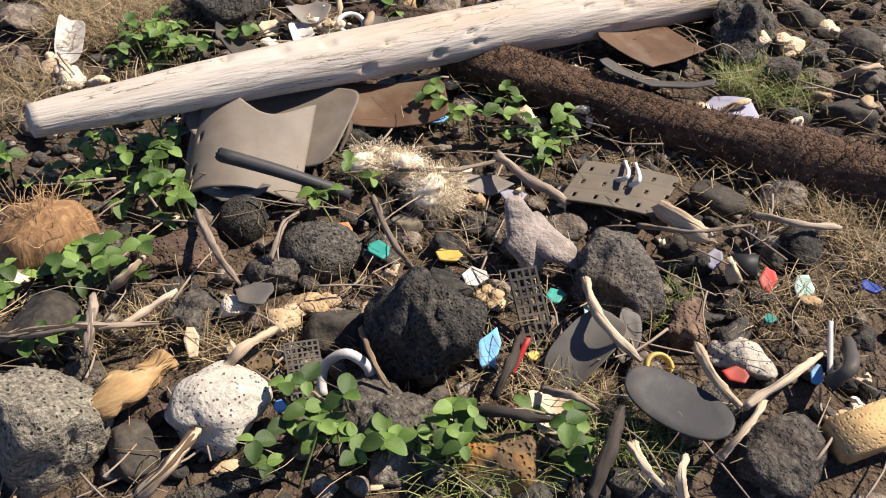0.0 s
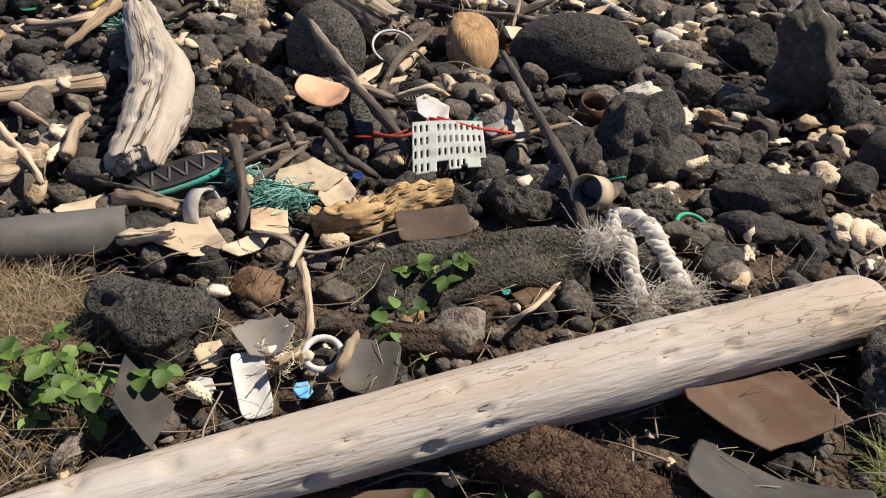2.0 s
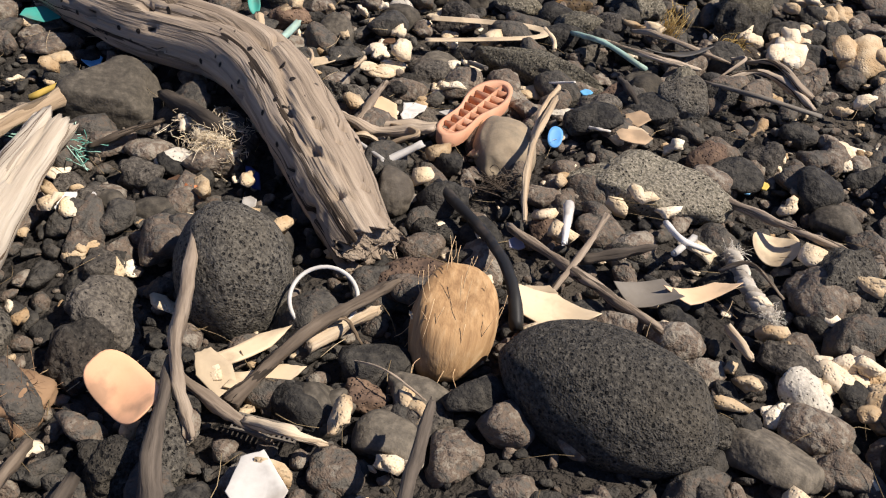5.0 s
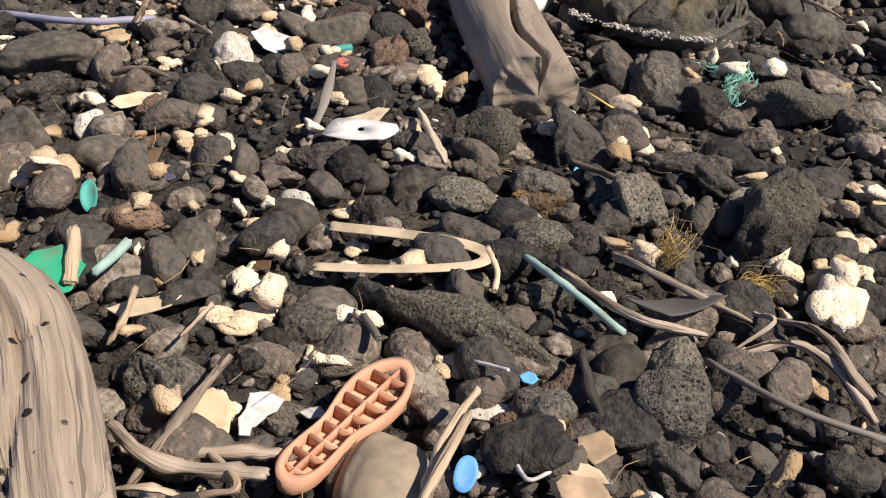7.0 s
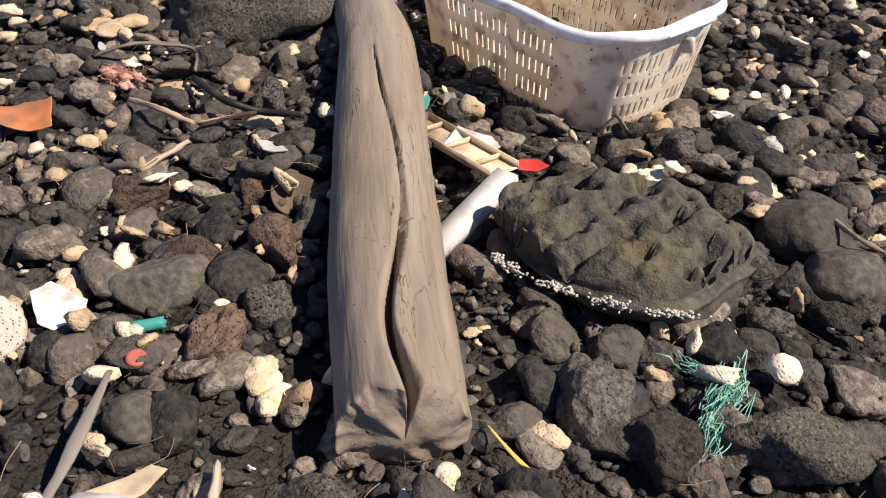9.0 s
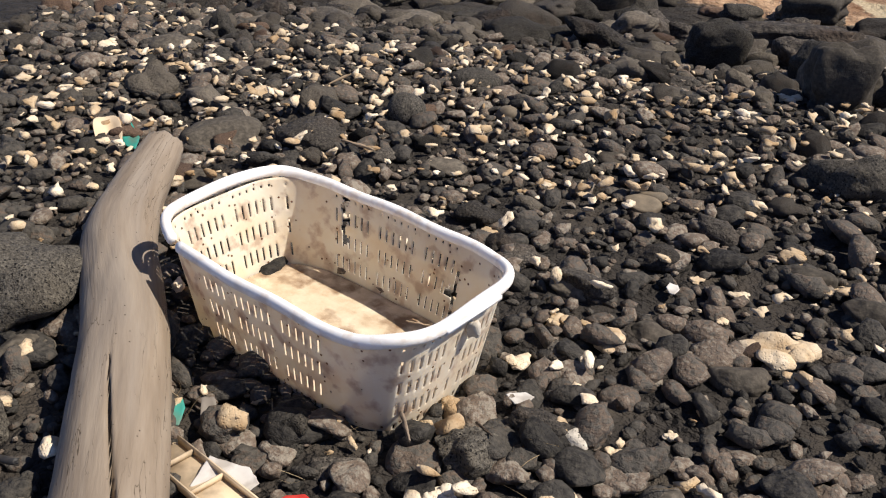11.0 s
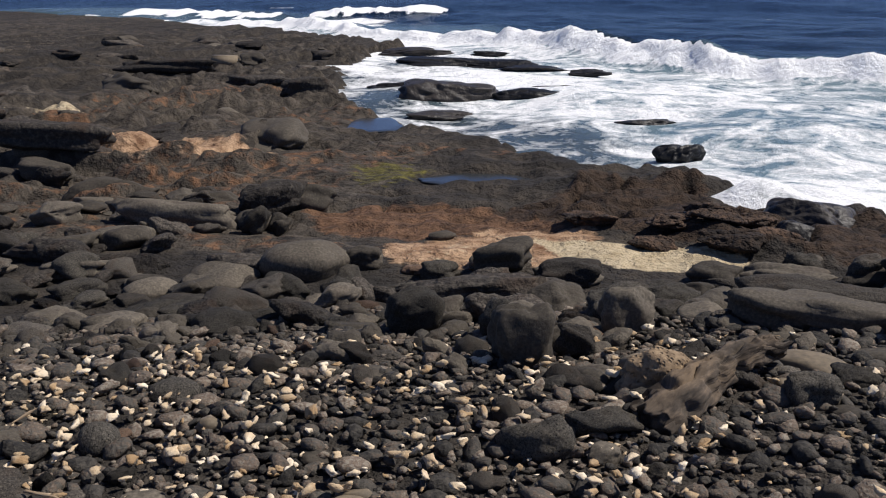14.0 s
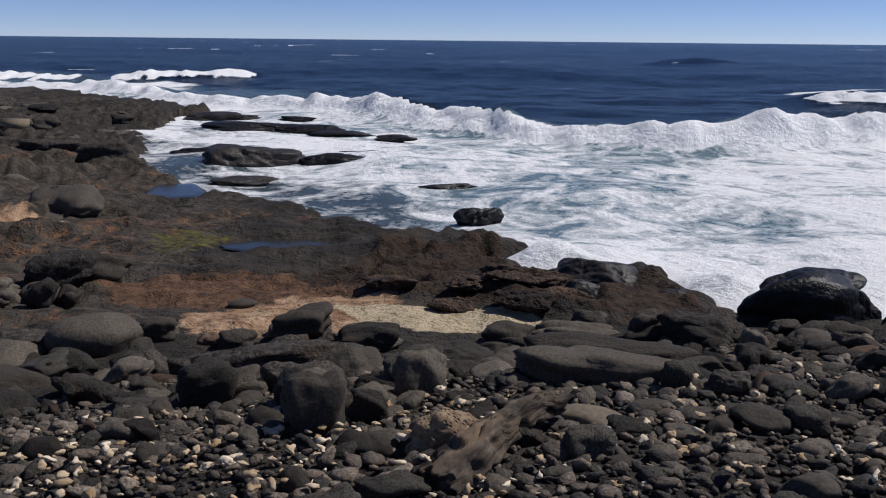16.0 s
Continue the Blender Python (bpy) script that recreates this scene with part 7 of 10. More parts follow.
stick("stick", [(0.752, 3.700, 0.050), (0.790, 3.656, 0.080), (0.740, 3.588, 0.050)], [0.0051, 0.0041], WOOD_GREY, "thin plastic rod lying on the stones", "stick", 'washed-up sticks')
stick("stick", [(0.791, 3.703, 0.050), (0.865, 3.661, 0.080), (0.966, 3.574, 0.050)], [0.0051, 0.0091], WOOD_GREY, "thin plastic rod lying on the stones", "stick", 'washed-up sticks')
stick("plastic_rod", [(0.702, 3.538, 0.050), (0.842, 3.460, 0.080), (0.991, 3.486, 0.050)], [0.0065, 0.0056], PLASTICS["grey"], "thin plastic rod lying on the stones", "rod", 'washed-up sticks')
stick("stick", [(0.505, 3.470, 0.050), (0.548, 3.356, 0.080), (0.583, 3.331, 0.050)], [0.0084, 0.0074], DARK_TWIG, "dark brown dry branch lying on stones", "stick", 'washed-up sticks')
stick("stick", [(-0.354, 3.226, 0.050), (-0.418, 3.320, 0.090)], [0.0164, 0.0142], WOOD_TAN, "pale dry driftwood stick on the stones", "stick", 'washed-up sticks')
stick("plastic_rod", [(-0.340, 3.268, 0.050), (-0.314, 3.341, 0.080)], [0.0097, 0.0097], PLASTICS["mint"], "thin plastic rod lying on the stones", "rod", 'washed-up sticks')
stick("stick", [(-0.250, 3.270, 0.050), (-0.195, 3.175, 0.080), (-0.200, 3.133, 0.050)], [0.0069, 0.0049], WOOD_TAN, "pale dry driftwood stick on the stones", "stick", 'washed-up sticks')
stick("stick", [(-0.107, 3.291, 0.050), (-0.085, 3.177, 0.080)], [0.0048, 0.0029], WOOD_TAN, "pale dry driftwood stick on the stones", "stick", 'washed-up sticks')
stick("stick", [(-0.080, 4.090, 0.050), (0.016, 3.952, 0.080), (0.071, 3.904, 0.050)], [0.0078, 0.0104], WOOD_TAN, "pale dry driftwood stick on the stones", "stick", 'washed-up sticks')
stick("stick", [(0.307, 4.044, 0.050), (0.430, 3.972, 0.080)], [0.0087, 0.0062], TWIG, "grey brown dry branch on the stones", "stick", 'washed-up sticks')
stick("stick", [(-0.011, 2.896, 0.050), (0.053, 2.906, 0.080), (0.090, 2.932, 0.050)], [0.0057, 0.0041], WOOD_TAN, "pale dry driftwood stick on the stones", "stick", 'washed-up sticks')
stick("stick", [(-0.800, 3.901, 0.050), (-0.720, 3.911, 0.080), (-0.676, 3.953, 0.050)], [0.0071, 0.0057], TWIG, "grey brown dry branch on the stones", "stick", 'washed-up sticks')
stick("stick", [(-0.855, 4.250, 0.050), (-0.684, 4.149, 0.080)], [0.0061, 0.0046], WOOD_TAN, "pale dry driftwood stick on the stones", "stick", 'washed-up sticks')
stick("plastic_rod", [(0.140, 3.383, 0.050), (0.202, 3.313, 0.080)], [0.0068, 0.0068], PLASTICS["grey"], "thin plastic rod lying on the stones", "rod", 'washed-up sticks')
stick("plastic_rod", [(0.353, 3.364, 0.050), (0.418, 3.340, 0.080)], [0.0038, 0.0028], PLASTICS["white"], "thin plastic rod lying on the stones", "rod", 'washed-up sticks')
stick("plastic_rod", [(0.483, 3.195, 0.050), (0.519, 3.145, 0.080), (0.539, 3.199, 0.050)], [0.0042, 0.0025], PLASTICS["white"], "thin plastic rod lying on the stones", "rod", 'washed-up sticks')
stick("stick", [(-1.000, 4.297, 0.050), (-0.889, 4.109, 0.080)], [0.0092, 0.0077], WOOD_TAN, "pale dry driftwood stick on the stones", "stick", 'washed-up sticks')
stick("stick", [(0.075, 3.015, 0.050), (0.161, 2.961, 0.080), (0.101, 2.937, 0.050)], [0.0065, 0.0057], WOOD_TAN, "pale dry driftwood stick on the stones", "stick", 'washed-up sticks')
stick("plastic_rod", [(-0.941, 5.104, 0.050), (-0.759, 5.005, 0.080), (-0.683, 5.049, 0.050), (-0.558, 5.039, 0.080)], [0.0104, 0.0091], PLASTICS["black"], "thin plastic rod lying on the stones", "rod", 'washed-up sticks')
stick("stick", [(-1.009, 4.932, 0.050), (-0.869, 4.888, 0.080), (-0.791, 4.916, 0.050)], [0.0064, 0.0077], WOOD_TAN, "pale dry driftwood stick on the stones", "stick", 'washed-up sticks')
stick("stick", [(-0.780, 4.922, 0.050), (-0.664, 4.992, 0.080)], [0.0090, 0.0064], WOOD_TAN, "pale dry driftwood stick on the stones", "stick", 'washed-up sticks')
stick("stick", [(-0.758, 4.688, 0.050), (-0.713, 4.803, 0.080)], [0.0097, 0.0073], WOOD_TAN, "pale dry driftwood stick on the stones", "stick", 'washed-up sticks')
stick("plastic_rod", [(-0.828, 4.654, 0.050), (-0.743, 4.665, 0.080)], [0.0092, 0.0092], PLASTICS["grey"], "thin plastic rod lying on the stones", "rod", 'washed-up sticks')
stick("stick", [(0.635, 5.286, 0.050), (0.713, 5.176, 0.080), (0.787, 5.193, 0.050)], [0.0065, 0.0044], TWIG, "grey brown dry branch on the stones", "stick", 'washed-up sticks')
stick("stick", [(-1.264, 5.078, 0.050), (-1.167, 5.145, 0.080), (-1.066, 5.246, 0.050), (-0.929, 5.097, 0.080)], [0.0059, 0.0044], TWIG, "grey brown dry branch on the stones", "stick", 'washed-up sticks')
stick("plastic_rod", [(-2.041, 5.809, 0.050), (-1.848, 5.772, 0.080), (-1.803, 5.867, 0.050)], [0.0114, 0.0095], PLASTICS["white"], "thin plastic rod lying on the stones", "rod", 'washed-up sticks')
stick("stick", [(-1.779, 5.944, 0.050), (-1.480, 5.721, 0.080)], [0.0126, 0.0090], WOOD_TAN, "pale dry driftwood stick on the stones", "stick", 'washed-up sticks')
stick("stick", [(0.086, 5.487, 0.050), (0.147, 5.374, 0.080)], [0.0052, 0.0039], TWIG, "grey brown dry branch on the stones", "stick", 'washed-up sticks')
stick("stick", [(-0.959, 5.777, 0.050), (-1.027, 5.924, 0.080)], [0.0126, 0.0072], WOOD_TAN, "pale dry driftwood stick on the stones", "stick", 'washed-up sticks')
stick("stick", [(0.253, 5.513, 0.050), (0.304, 5.449, 0.080)], [0.0039, 0.0026], TWIG, "grey brown dry branch on the stones", "stick", 'washed-up sticks')
stick("stick", [(-0.629, 6.791, 0.050), (-0.472, 6.695, 0.080)], [0.0060, 0.0060], WOOD_TAN, "pale dry driftwood stick on the stones", "stick", 'washed-up sticks')
stick("stick", [(-0.903, 7.276, 0.050), (-0.833, 7.345, 0.080)], [0.0048, 0.0048], WOOD_TAN, "pale dry driftwood stick on the stones", "stick", 'washed-up sticks')
crate_side(pose(0.318, 1.812, 0.065, 14, 0, 8), 0.165, 0.165, PLASTICS["pale"], "broken white-green plastic crate side with rows of upright slots")
grid_piece("comb_strip", "grey", 0.240, 2.121, 0.10, 0.03, 12, 1, 5, (0, 0), "grey toothed plastic strip", 0.04, 0.003, 0.004)
shard("white", 0.463, 1.932, 0.099, 0.102, -6, (15, 10), 0.06, -0.5, 0.004, round_off=2.1, label="shallow white plastic bowl", name="bowl")
shard("cream", 0.018, 1.684, 0.153, 0.117, 6, (10, 0), 0.06, 0.15, 0.006, 5)
shard("cream", 0.073, 1.635, 0.082, 0.117, 12, (10, 0), 0.05)
shard("tan", -0.055, 1.520, 0.090, 0.118, 30, (0, 0), 0.05)
shard("cream", -0.194, 1.483, 0.126, 0.164, 58, (0, 0), 0.04, 0.2, 0.004, 5)
shard("cream", -0.090, 1.446, 0.099, 0.055, 34, (0, 0), 0.04)
shard("brown", 0.267, 1.512, 0.148, 0.074, 10, (25, 0), 0.06, 0.1, 0.004, round_off=8)
shoe = empty("shoe", pose(-0.262, 1.722, 0.052, 8, -6, 28), "old dark shoe lying upside down, with a teal edged sole", "shoe")
part("upper", moved(stone(4, 61, (0.205, 0.085, 0.06), 0.08, 3), Matrix.Translation((0, 0, -0.022))), PLASTICS["charcoal"], shoe)
part("outsole", moved(plate(0.20, 0.078, 0.008, 3, round_off=2.6), Matrix.Translation((0, 0, 0.010))), PLASTICS["black"], shoe, "black treaded outsole")
part("sole_edge", moved(plate(0.214, 0.092, 0.012, 4, round_off=2.6), Matrix.Translation((0, 0, 0.001))), PLASTICS["teal"], shoe, "teal rubber edge")
for k in range(9):
    part("tread", moved(box(0.006, 0.050, 0.005, 0.001), pose(-0.076 + 0.019 * k, 0, 0.015, 0, 0, 20 * (-1) ** k)), PLASTICS["charcoal"], shoe)
shard("mint", -0.283, 1.723, 0.095, 0.030, 31, (0, 0), 0.05)
shard("teal", -0.105, 1.714, 0.067, 0.072, 39, (0, 0), 0.03)
shard("yellow", -0.013, 1.801, 0.048, 0.037, -6, (10, 0), 0.03)
shard("navy", 0.115, 1.745, 0.031, 0.029, 29, (0, 0), 0.03)
shard("white", 0.291, 2.002, 0.086, 0.108, 26, (20, 0), 0.06)
shard("white", -0.496, 2.365, 0.060, 0.041, 24, (0, 0), 0.03)
shard("cream", -0.226, 1.857, 0.049, 0.040, 42, (0, 0), 0.03)
shard("teal", 0.402, 2.014, 0.022, 0.036, -4, (0, 0), 0.03)
shard("white", -0.322, 1.552, 0.061, 0.032, 52, (0, 0), 0.03)
shard("white", 1.253, 3.224, 0.214, 0.231, 6, (10, 0), 0.06)
shard("green", -0.926, 2.879, 0.060, 0.124, 28, (0, 0), 0.03)
shard("sky", 1.148, 2.776, 0.014, 0.031, -21, (20, 0), 0.03)
shard("red", 1.173, 2.500, 0.026, 0.058, -24, (20, 0), 0.03)
shard("peach", 1.233, 1.481, 0.063, 0.139, -32, (55, 15), 0.03, 0.0, 0.012, round_off=2.0, label="dull red plastic lid standing among stones", name="plastic_disc")
shard("teal", 0.390, 1.318, 0.020, 0.025, -9, (0, 0), 0.03)
shard("rust", 0.438, 1.293, 0.080, 0.065, -11, (0, 0), 0.03)
shard("white", -0.043, 1.064, 0.053, 0.116, 15, (25, 0), 0.03, 0.3, 0.004, round_off=6, label="white plastic bottle crate part", name="plastic_part")
shard("sky", 0.038, 1.052, 0.032, 0.034, 3, (10, 0), 0.03)
shard("grey", -0.029, 1.148, 0.104, 0.102, 6, (0, 0), 0.06, 0.5)
shard("charcoal", 0.145, 1.099, 0.093, 0.106, -11, (15, 0), 0.04, 0.3, 0.004, round_off=4)
shard("cream", -0.120, 1.143, 0.050, 0.059, 9, (10, 0), 0.03)
shard("white", -0.118, 1.064, 0.040, 0.048, 50, (0, 0), 0.03)
shard("cream", -0.416, 1.613, 0.150, 0.097, 27, (0, 0), 0.05)
shard("mint", -0.478, 1.724, 0.026, 0.048, 16, (0, 0), 0.03)
shard("peach", 0.030, 2.080, 0.135, 0.082, -22, (24, 6), 0.075, 0.35, 0.005, round_off=3, label="peach orange curved piece of plastic trough", name="trough_piece")
shard("cream", 0.188, 2.215, 0.135, 0.051, 41, (0, 0), 0.04)
shard("cream", 0.116, 2.186, 0.059, 0.092, 60, (20, 0), 0.05)
shard("cream", 0.128, 2.258, 0.175, 0.037, 57, (0, 0), 0.04)
shard("cream", 0.581, 2.544, 0.153, 0.081, 2, (10, 0), 0.05, 0.3, 0.004, 5)
shard("cream", 0.539, 2.570, 0.076, 0.070, 22, (0, 0), 0.05)
shard("blue", 0.422, 3.158, 0.035, 0.056, 12, (30, 10), 0.03, 0.2, 0.006, round_off=2.2, label="small blue plastic disc", name="plastic_disc")
shard("lilac", 0.455, 2.738, 0.037, 0.029, -6, (15, 0), 0.03)
shard("cream", 0.928, 2.920, 0.092, 0.082, 3, (10, 0), 0.04, 0.6, 0.004, round_off=2.2, label="cream shell half lying on pebbles", name="shell", category="shell")
shard("white", -0.353, 2.475, 0.078, 0.081, 27, (10, 0), 0.03, 0.5, 0.004, round_off=2.2)
shard("navy", -0.109, 2.719, 0.031, 0.069, 49, (20, 0), 0.03)
shard("white", -0.074, 2.640, 0.030, 0.036, 35, (10, 0), 0.03)
shard("teal", -0.946, 3.151, 0.128, 0.077, 50, (10, 0), 0.06)
shard("teal", -0.513, 3.467, 0.034, 0.069, 32, (40, 0), 0.03, 0.5, 0.006, round_off=2.0)
shard("rust", -0.230, 2.625, 0.048, 0.046, 55, (0, 0), 0.03)
shard("sky", -0.747, 3.057, 0.054, 0.097, 43, (0, 0), 0.02)
shard("charcoal", -0.250, 2.896, 0.044, 0.096, 35, (20, 0), 0.03)
shard("sky", 0.857, 3.132, 0.028, 0.037, -2, (0, 0), 0.03)
shard("yellow", 0.894, 3.160, 0.017, 0.031, -4, (0, 0), 0.03)
shard("tan", 0.595, 3.173, 0.084, 0.051, 6, (10, 0), 0.06)
shard("white", 0.078, 3.149, 0.061, 0.060, -8, (0, 0), 0.03)
shard("white", 0.076, 3.107, 0.025, 0.055, 23, (0, 0), 0.03)
shard("grey", 0.724, 2.653, 0.124, 0.087, -12, (15, 0), 0.05, 0.4, 0.003, 4, label="dry grey brown palm frond sheath", name="palm_sheath", category="palm leaf")
shard("tan", 0.809, 2.691, 0.144, 0.059, 14, (10, 0), 0.05, 0.4, 0.003, 4, label="dry tan palm frond sheath", name="palm_sheath", category="palm leaf")
shard("charcoal", 0.625, 3.640, 0.185, 0.097, 31, (-20, 0), 0.06, 0.2, 0.004, 4, label="dark brown pointed palm sheath", name="palm_sheath", category="palm leaf")
shard("white", 0.085, 3.118, 0.031, 0.038, 6, (0, 0), 0.03)
shard("white", 0.156, 3.173, 0.042, 0.024, 31, (0, 0), 0.03)
shard("tan", 0.029, 3.089, 0.068, 0.090, 39, (15, 0), 0.04, 0.1, 0.006, 6)
shard("green", -0.400, 3.233, 0.119, 0.117, 39, (15, 0), 0.06)
shard("teal", -0.393, 3.336, 0.034, 0.029, 46, (0, 0), 0.03)
shard("teal", -0.265, 3.326, 0.016, 0.020, 42, (0, 0), 0.03)
shard("sky", 0.443, 3.380, 0.033, 0.023, 3, (15, 0), 0.03)
shard("white", 0.375, 3.414, 0.027, 0.022, 16, (0, 0), 0.03)
shard("white", 0.321, 3.390, 0.023, 0.028, 19, (0, 0), 0.03, 0.5, 0.006, round_off=2.0)
shard("tan", 0.588, 3.265, 0.059, 0.057, -23, (10, 0), 0.05)
shard("cream", 0.587, 3.211, 0.074, 0.033, -8, (10, 0), 0.05)
shard("cream", -0.224, 3.257, 0.128, 0.047, 47, (0, 0), 0.04)
stick("dry_leaf", [(0.255, 4.355, 0.060), (0.330, 4.315, 0.055), (0.395, 4.300, 0.045)], [0.002, 0.0045, 0.0015], PLASTICS["yellow"], "narrow yellow dry leaf blade", "leaf", flat=0.35)
shard("navy", -0.435, 3.613, 0.038, 0.026, 10, (0, 0), 0.02)
shard("rust", -0.566, 3.702, 0.100, 0.147, 42, (0, 0), 0.01)
shard("teal", -0.402, 4.286, 0.035, 0.032, 29, (0, 0), 0.03)
shard("charcoal", 0.230, 4.350, 0.039, 0.084, 13, (20, 0), 0.03)
shard("rust", -0.105, 3.449, 0.038, 0.030, 64, (0, 0), 0.03)
shard("sky", 0.326, 4.037, 0.018, 0.034, 12, (0, 0), 0.02)
shard("white", 0.287, 4.538, 0.035, 0.027, 10, (0, 0), 0.03)
shard("cream", -0.688, 3.838, 0.118, 0.051, 57, (10, 0), 0.04)
shard("white", -0.504, 4.017, 0.038, 0.059, 45, (10, 0), 0.03)
shard("red", -0.013, 5.163, 0.089, 0.045, 21, (10, 0), 0.04)
shard("white", -0.157, 5.157, 0.132, 0.096, 6, (10, 0), 0.07, 0.1, 0.004, 5)
shard("brown", -0.419, 4.795, 0.105, 0.108, 21, (25, 15), 0.02, 0.3, 0.004, round_off=2.2, label="dark rubber flap half buried", name="rubber_flap")
shard("rust", -0.616, 4.842, 0.056, 0.065, 10, (0, 0), 0.03)
shard("white", -0.566, 4.919, 0.095, 0.042, 2, (0, 0), 0.05)
stick("plastic_tube", [(-0.415, 4.268, 0.045), (-0.368, 4.310, 0.050)], [0.012, 0.011], PLASTICS["teal"], "short teal plastic tube among the stones", "tube", rough=0.0, sides=14)
shard("white", -0.572, 4.249, 0.099, 0.129, 79, (10, 0), 0.05)
shard("orange", -1.149, 4.726, 0.149, 0.127, 61, (10, 0), 0.06, 0.5, 0.005, 5, label="orange broken plastic trough", name="trough_piece")
shard("cream", -0.166, 3.975, 0.142, 0.045, 57, (5, 0), 0.05)
shard("sky", -1.764, 5.846, 0.088, 0.106, 37, (0, 0), 0.03)
shard("white", 0.319, 5.635, 0.064, 0.038, 22, (5, 0), 0.03)
shard("white", 0.589, 6.270, 0.037, 0.055, -0, (0, 0), 0.03)
shard("teal", -0.385, 5.327, 0.043, 0.094, 30, (0, 0), 0.03)
shard("grey", -0.315, 5.352, 0.043, 0.094, 37, (35, 0), 0.03)
shard("teal", -0.021, 4.802, 0.041, 0.037, 57, (0, 0), 0.02)
shard("white", -1.329, 5.172, 0.023, 0.048, 51, (20, 0), 0.03)
shard("grey", 1.248, 6.214, 0.047, 0.042, -14, (0, 0), 0.03)
shard("teal", -1.345, 6.568, 0.063, 0.138, 39, (20, 0), 0.03)
shard("cream", -1.420, 6.548, 0.094, 0.189, 40, (20, 0), 0.03, 0.7, 0.01, round_off=2.5)
shard("teal", -0.206, 4.234, 0.019, 0.017, 44, (0, 0), 0.03)
shard("pink", -0.340, 4.205, 0.036, 0.036, 47, (12, 0), 0.045, 0.0, 0.012, round_off=2.0, label="salmon pink plastic bottle cap", name="plastic_disc")
pvc = empty("pvc_ring", pose(-0.191, 1.579, 0.045, 78, 12, 70), "short white plastic pipe ring", "pipe")
part("pipe_wall", moved(pipe_mesh(0.032, 0.05, 0.005, 32), Matrix.Translation((0, 0, -0.016))), PLASTICS["white"], pvc)
cup("plastic_cup", "cream", 0.619, 1.617, 0.065, 0.036, -40, "cream plastic cup with purple inside on its side", 0.055, 62, "lilac")
cup("tin_can", "rust", 0.688, 2.062, 0.06, 0.035, 20, "rusty brown tin can half buried", 0.0, 20)
cup("bottle_neck", "orange", -0.170, 2.623, 0.035, 0.016, -70, "orange plastic bottle neck on stones", 0.03, 80)
ring("plastic_ring", "green", 0.796, 1.524, 0.032, 0.005, "green plastic ring on the pebbles", 0.02, (15, 10), 0, 0.7)
ring("plastic_ring", "white", 0.067, 1.115, 0.03, 0.006, "white plastic ring beside litter", 0.05, (20, 0))
ring("plastic_hoop", "white", 0.207, 2.392, 0.058, 0.0038, "thin white plastic hoop leaning on sticks", 0.07, (28, 10))
tangle("net_tangle", FUZZ_GREEN, -0.043, 1.618, 0.10, 0.08, 0.04, 150, "tangle of pale green fishing net", "net", seed=5)
tangle("net_tangle", FUZZ_GREEN, -0.114, 1.709, 0.08, 0.05, 0.03, 80, "tangle of green fishing line", "net", seed=6)
tangle("net_tangle", FUZZ_GREEN, -0.539, 2.664, 0.12, 0.06, 0.04, 140, "tangle of green fishing net", "net", seed=7)
tangle("net_tangle", FUZZ_GREEN, 0.575, 4.600, 0.045, 0.15, 0.022, 130, "tangle of pale green rope strands", "net", seed=8, wire=0.0010)
tangle("net_tangle", FUZZ_GREEN, 0.530, 4.665, 0.09, 0.03, 0.018, 40, "loose pale green rope strands", "net", seed=28, wire=0.0010)
tangle("net_tangle", FUZZ, 0.625, 4.551, 0.09, 0.03, 0.02, 50, "frayed cream rope end", "rope", seed=18)
tangle("rope_tangle", FUZZ, -0.225, 2.768, 0.10, 0.09, 0.06, 420, "yellowish frayed rope end", "rope", seed=9, core=1, wire=0.0006)
tangle("rope_tangle", FUZZ, -0.337, 2.846, 0.06, 0.09, 0.05, 80, "cream knotted rope on the stones", "rope", seed=10, core=1, wire=0.0007)
tangle("rope_tangle", FUZZ, -0.244, 2.836, 0.10, 0.07, 0.05, 120, "cream knotted rope on the stones", "rope", seed=11, core=1, wire=0.0007)
tangle("rope_tangle", FUZZ_PINK, -1.121, 5.020, 0.11, 0.06, 0.04, 120, "pink frayed rope tuft", "rope", seed=12, core=1, wire=0.0007)
tangle("rope_tangle", FUZZ, 0.005, 1.111, 0.07, 0.06, 0.05, 60, "cream crumbling foam and fibre", "rope", seed=13, core=1, wire=0.0007)
tagged(tangle("root_wad", TWIG, 0.368, 2.917, 0.08, 0.06, 0.03, 60, "small dry root tangle", "root", seed=14, wire=0.0009), kind="stuff")
thing("fibre_tuft", hairs(70, 0.09, 0.0008, 0.22, 1), FUZZ_GOLD, pose(0.571, 3.806, 0.03, 0, 10, 0), "tuft of golden palm fibre", "fibre")
thing("fibre_tuft", hairs(70, 0.07, 0.0008, 0.22, 2), FUZZ_GOLD, pose(0.723, 3.797, 0.03, 0, 70, 0), "tuft of golden palm fibre", "fibre")
rope("rope", [(0.608, 1.411, 0.050), (0.629, 1.486, 0.070), (0.673, 1.439, 0.080), (0.698, 1.357, 0.050), (0.715, 1.272, 0.030)], 0.018, ROPE_GREY, "thick grey twisted rope with frayed end", 9, 0.03)
rope("rope", [(0.576, 1.408, 0.060), (0.629, 1.428, 0.060), (0.622, 1.317, 0.050), (0.628, 1.251, 0.030)], 0.0165, ROPE_GREY, "thick grey twisted rope under the log", 7, 0.035)
rope("rope", [(0.852, 2.866, 0.030), (0.886, 2.757, 0.050), (0.935, 2.703, 0.030)], 0.015, ROPE_GREY, "short knotted white rope piece", 4, 0.012)
coconut(0.427, 2.435, 0.06, 0.205, 0.148, 6, -40)
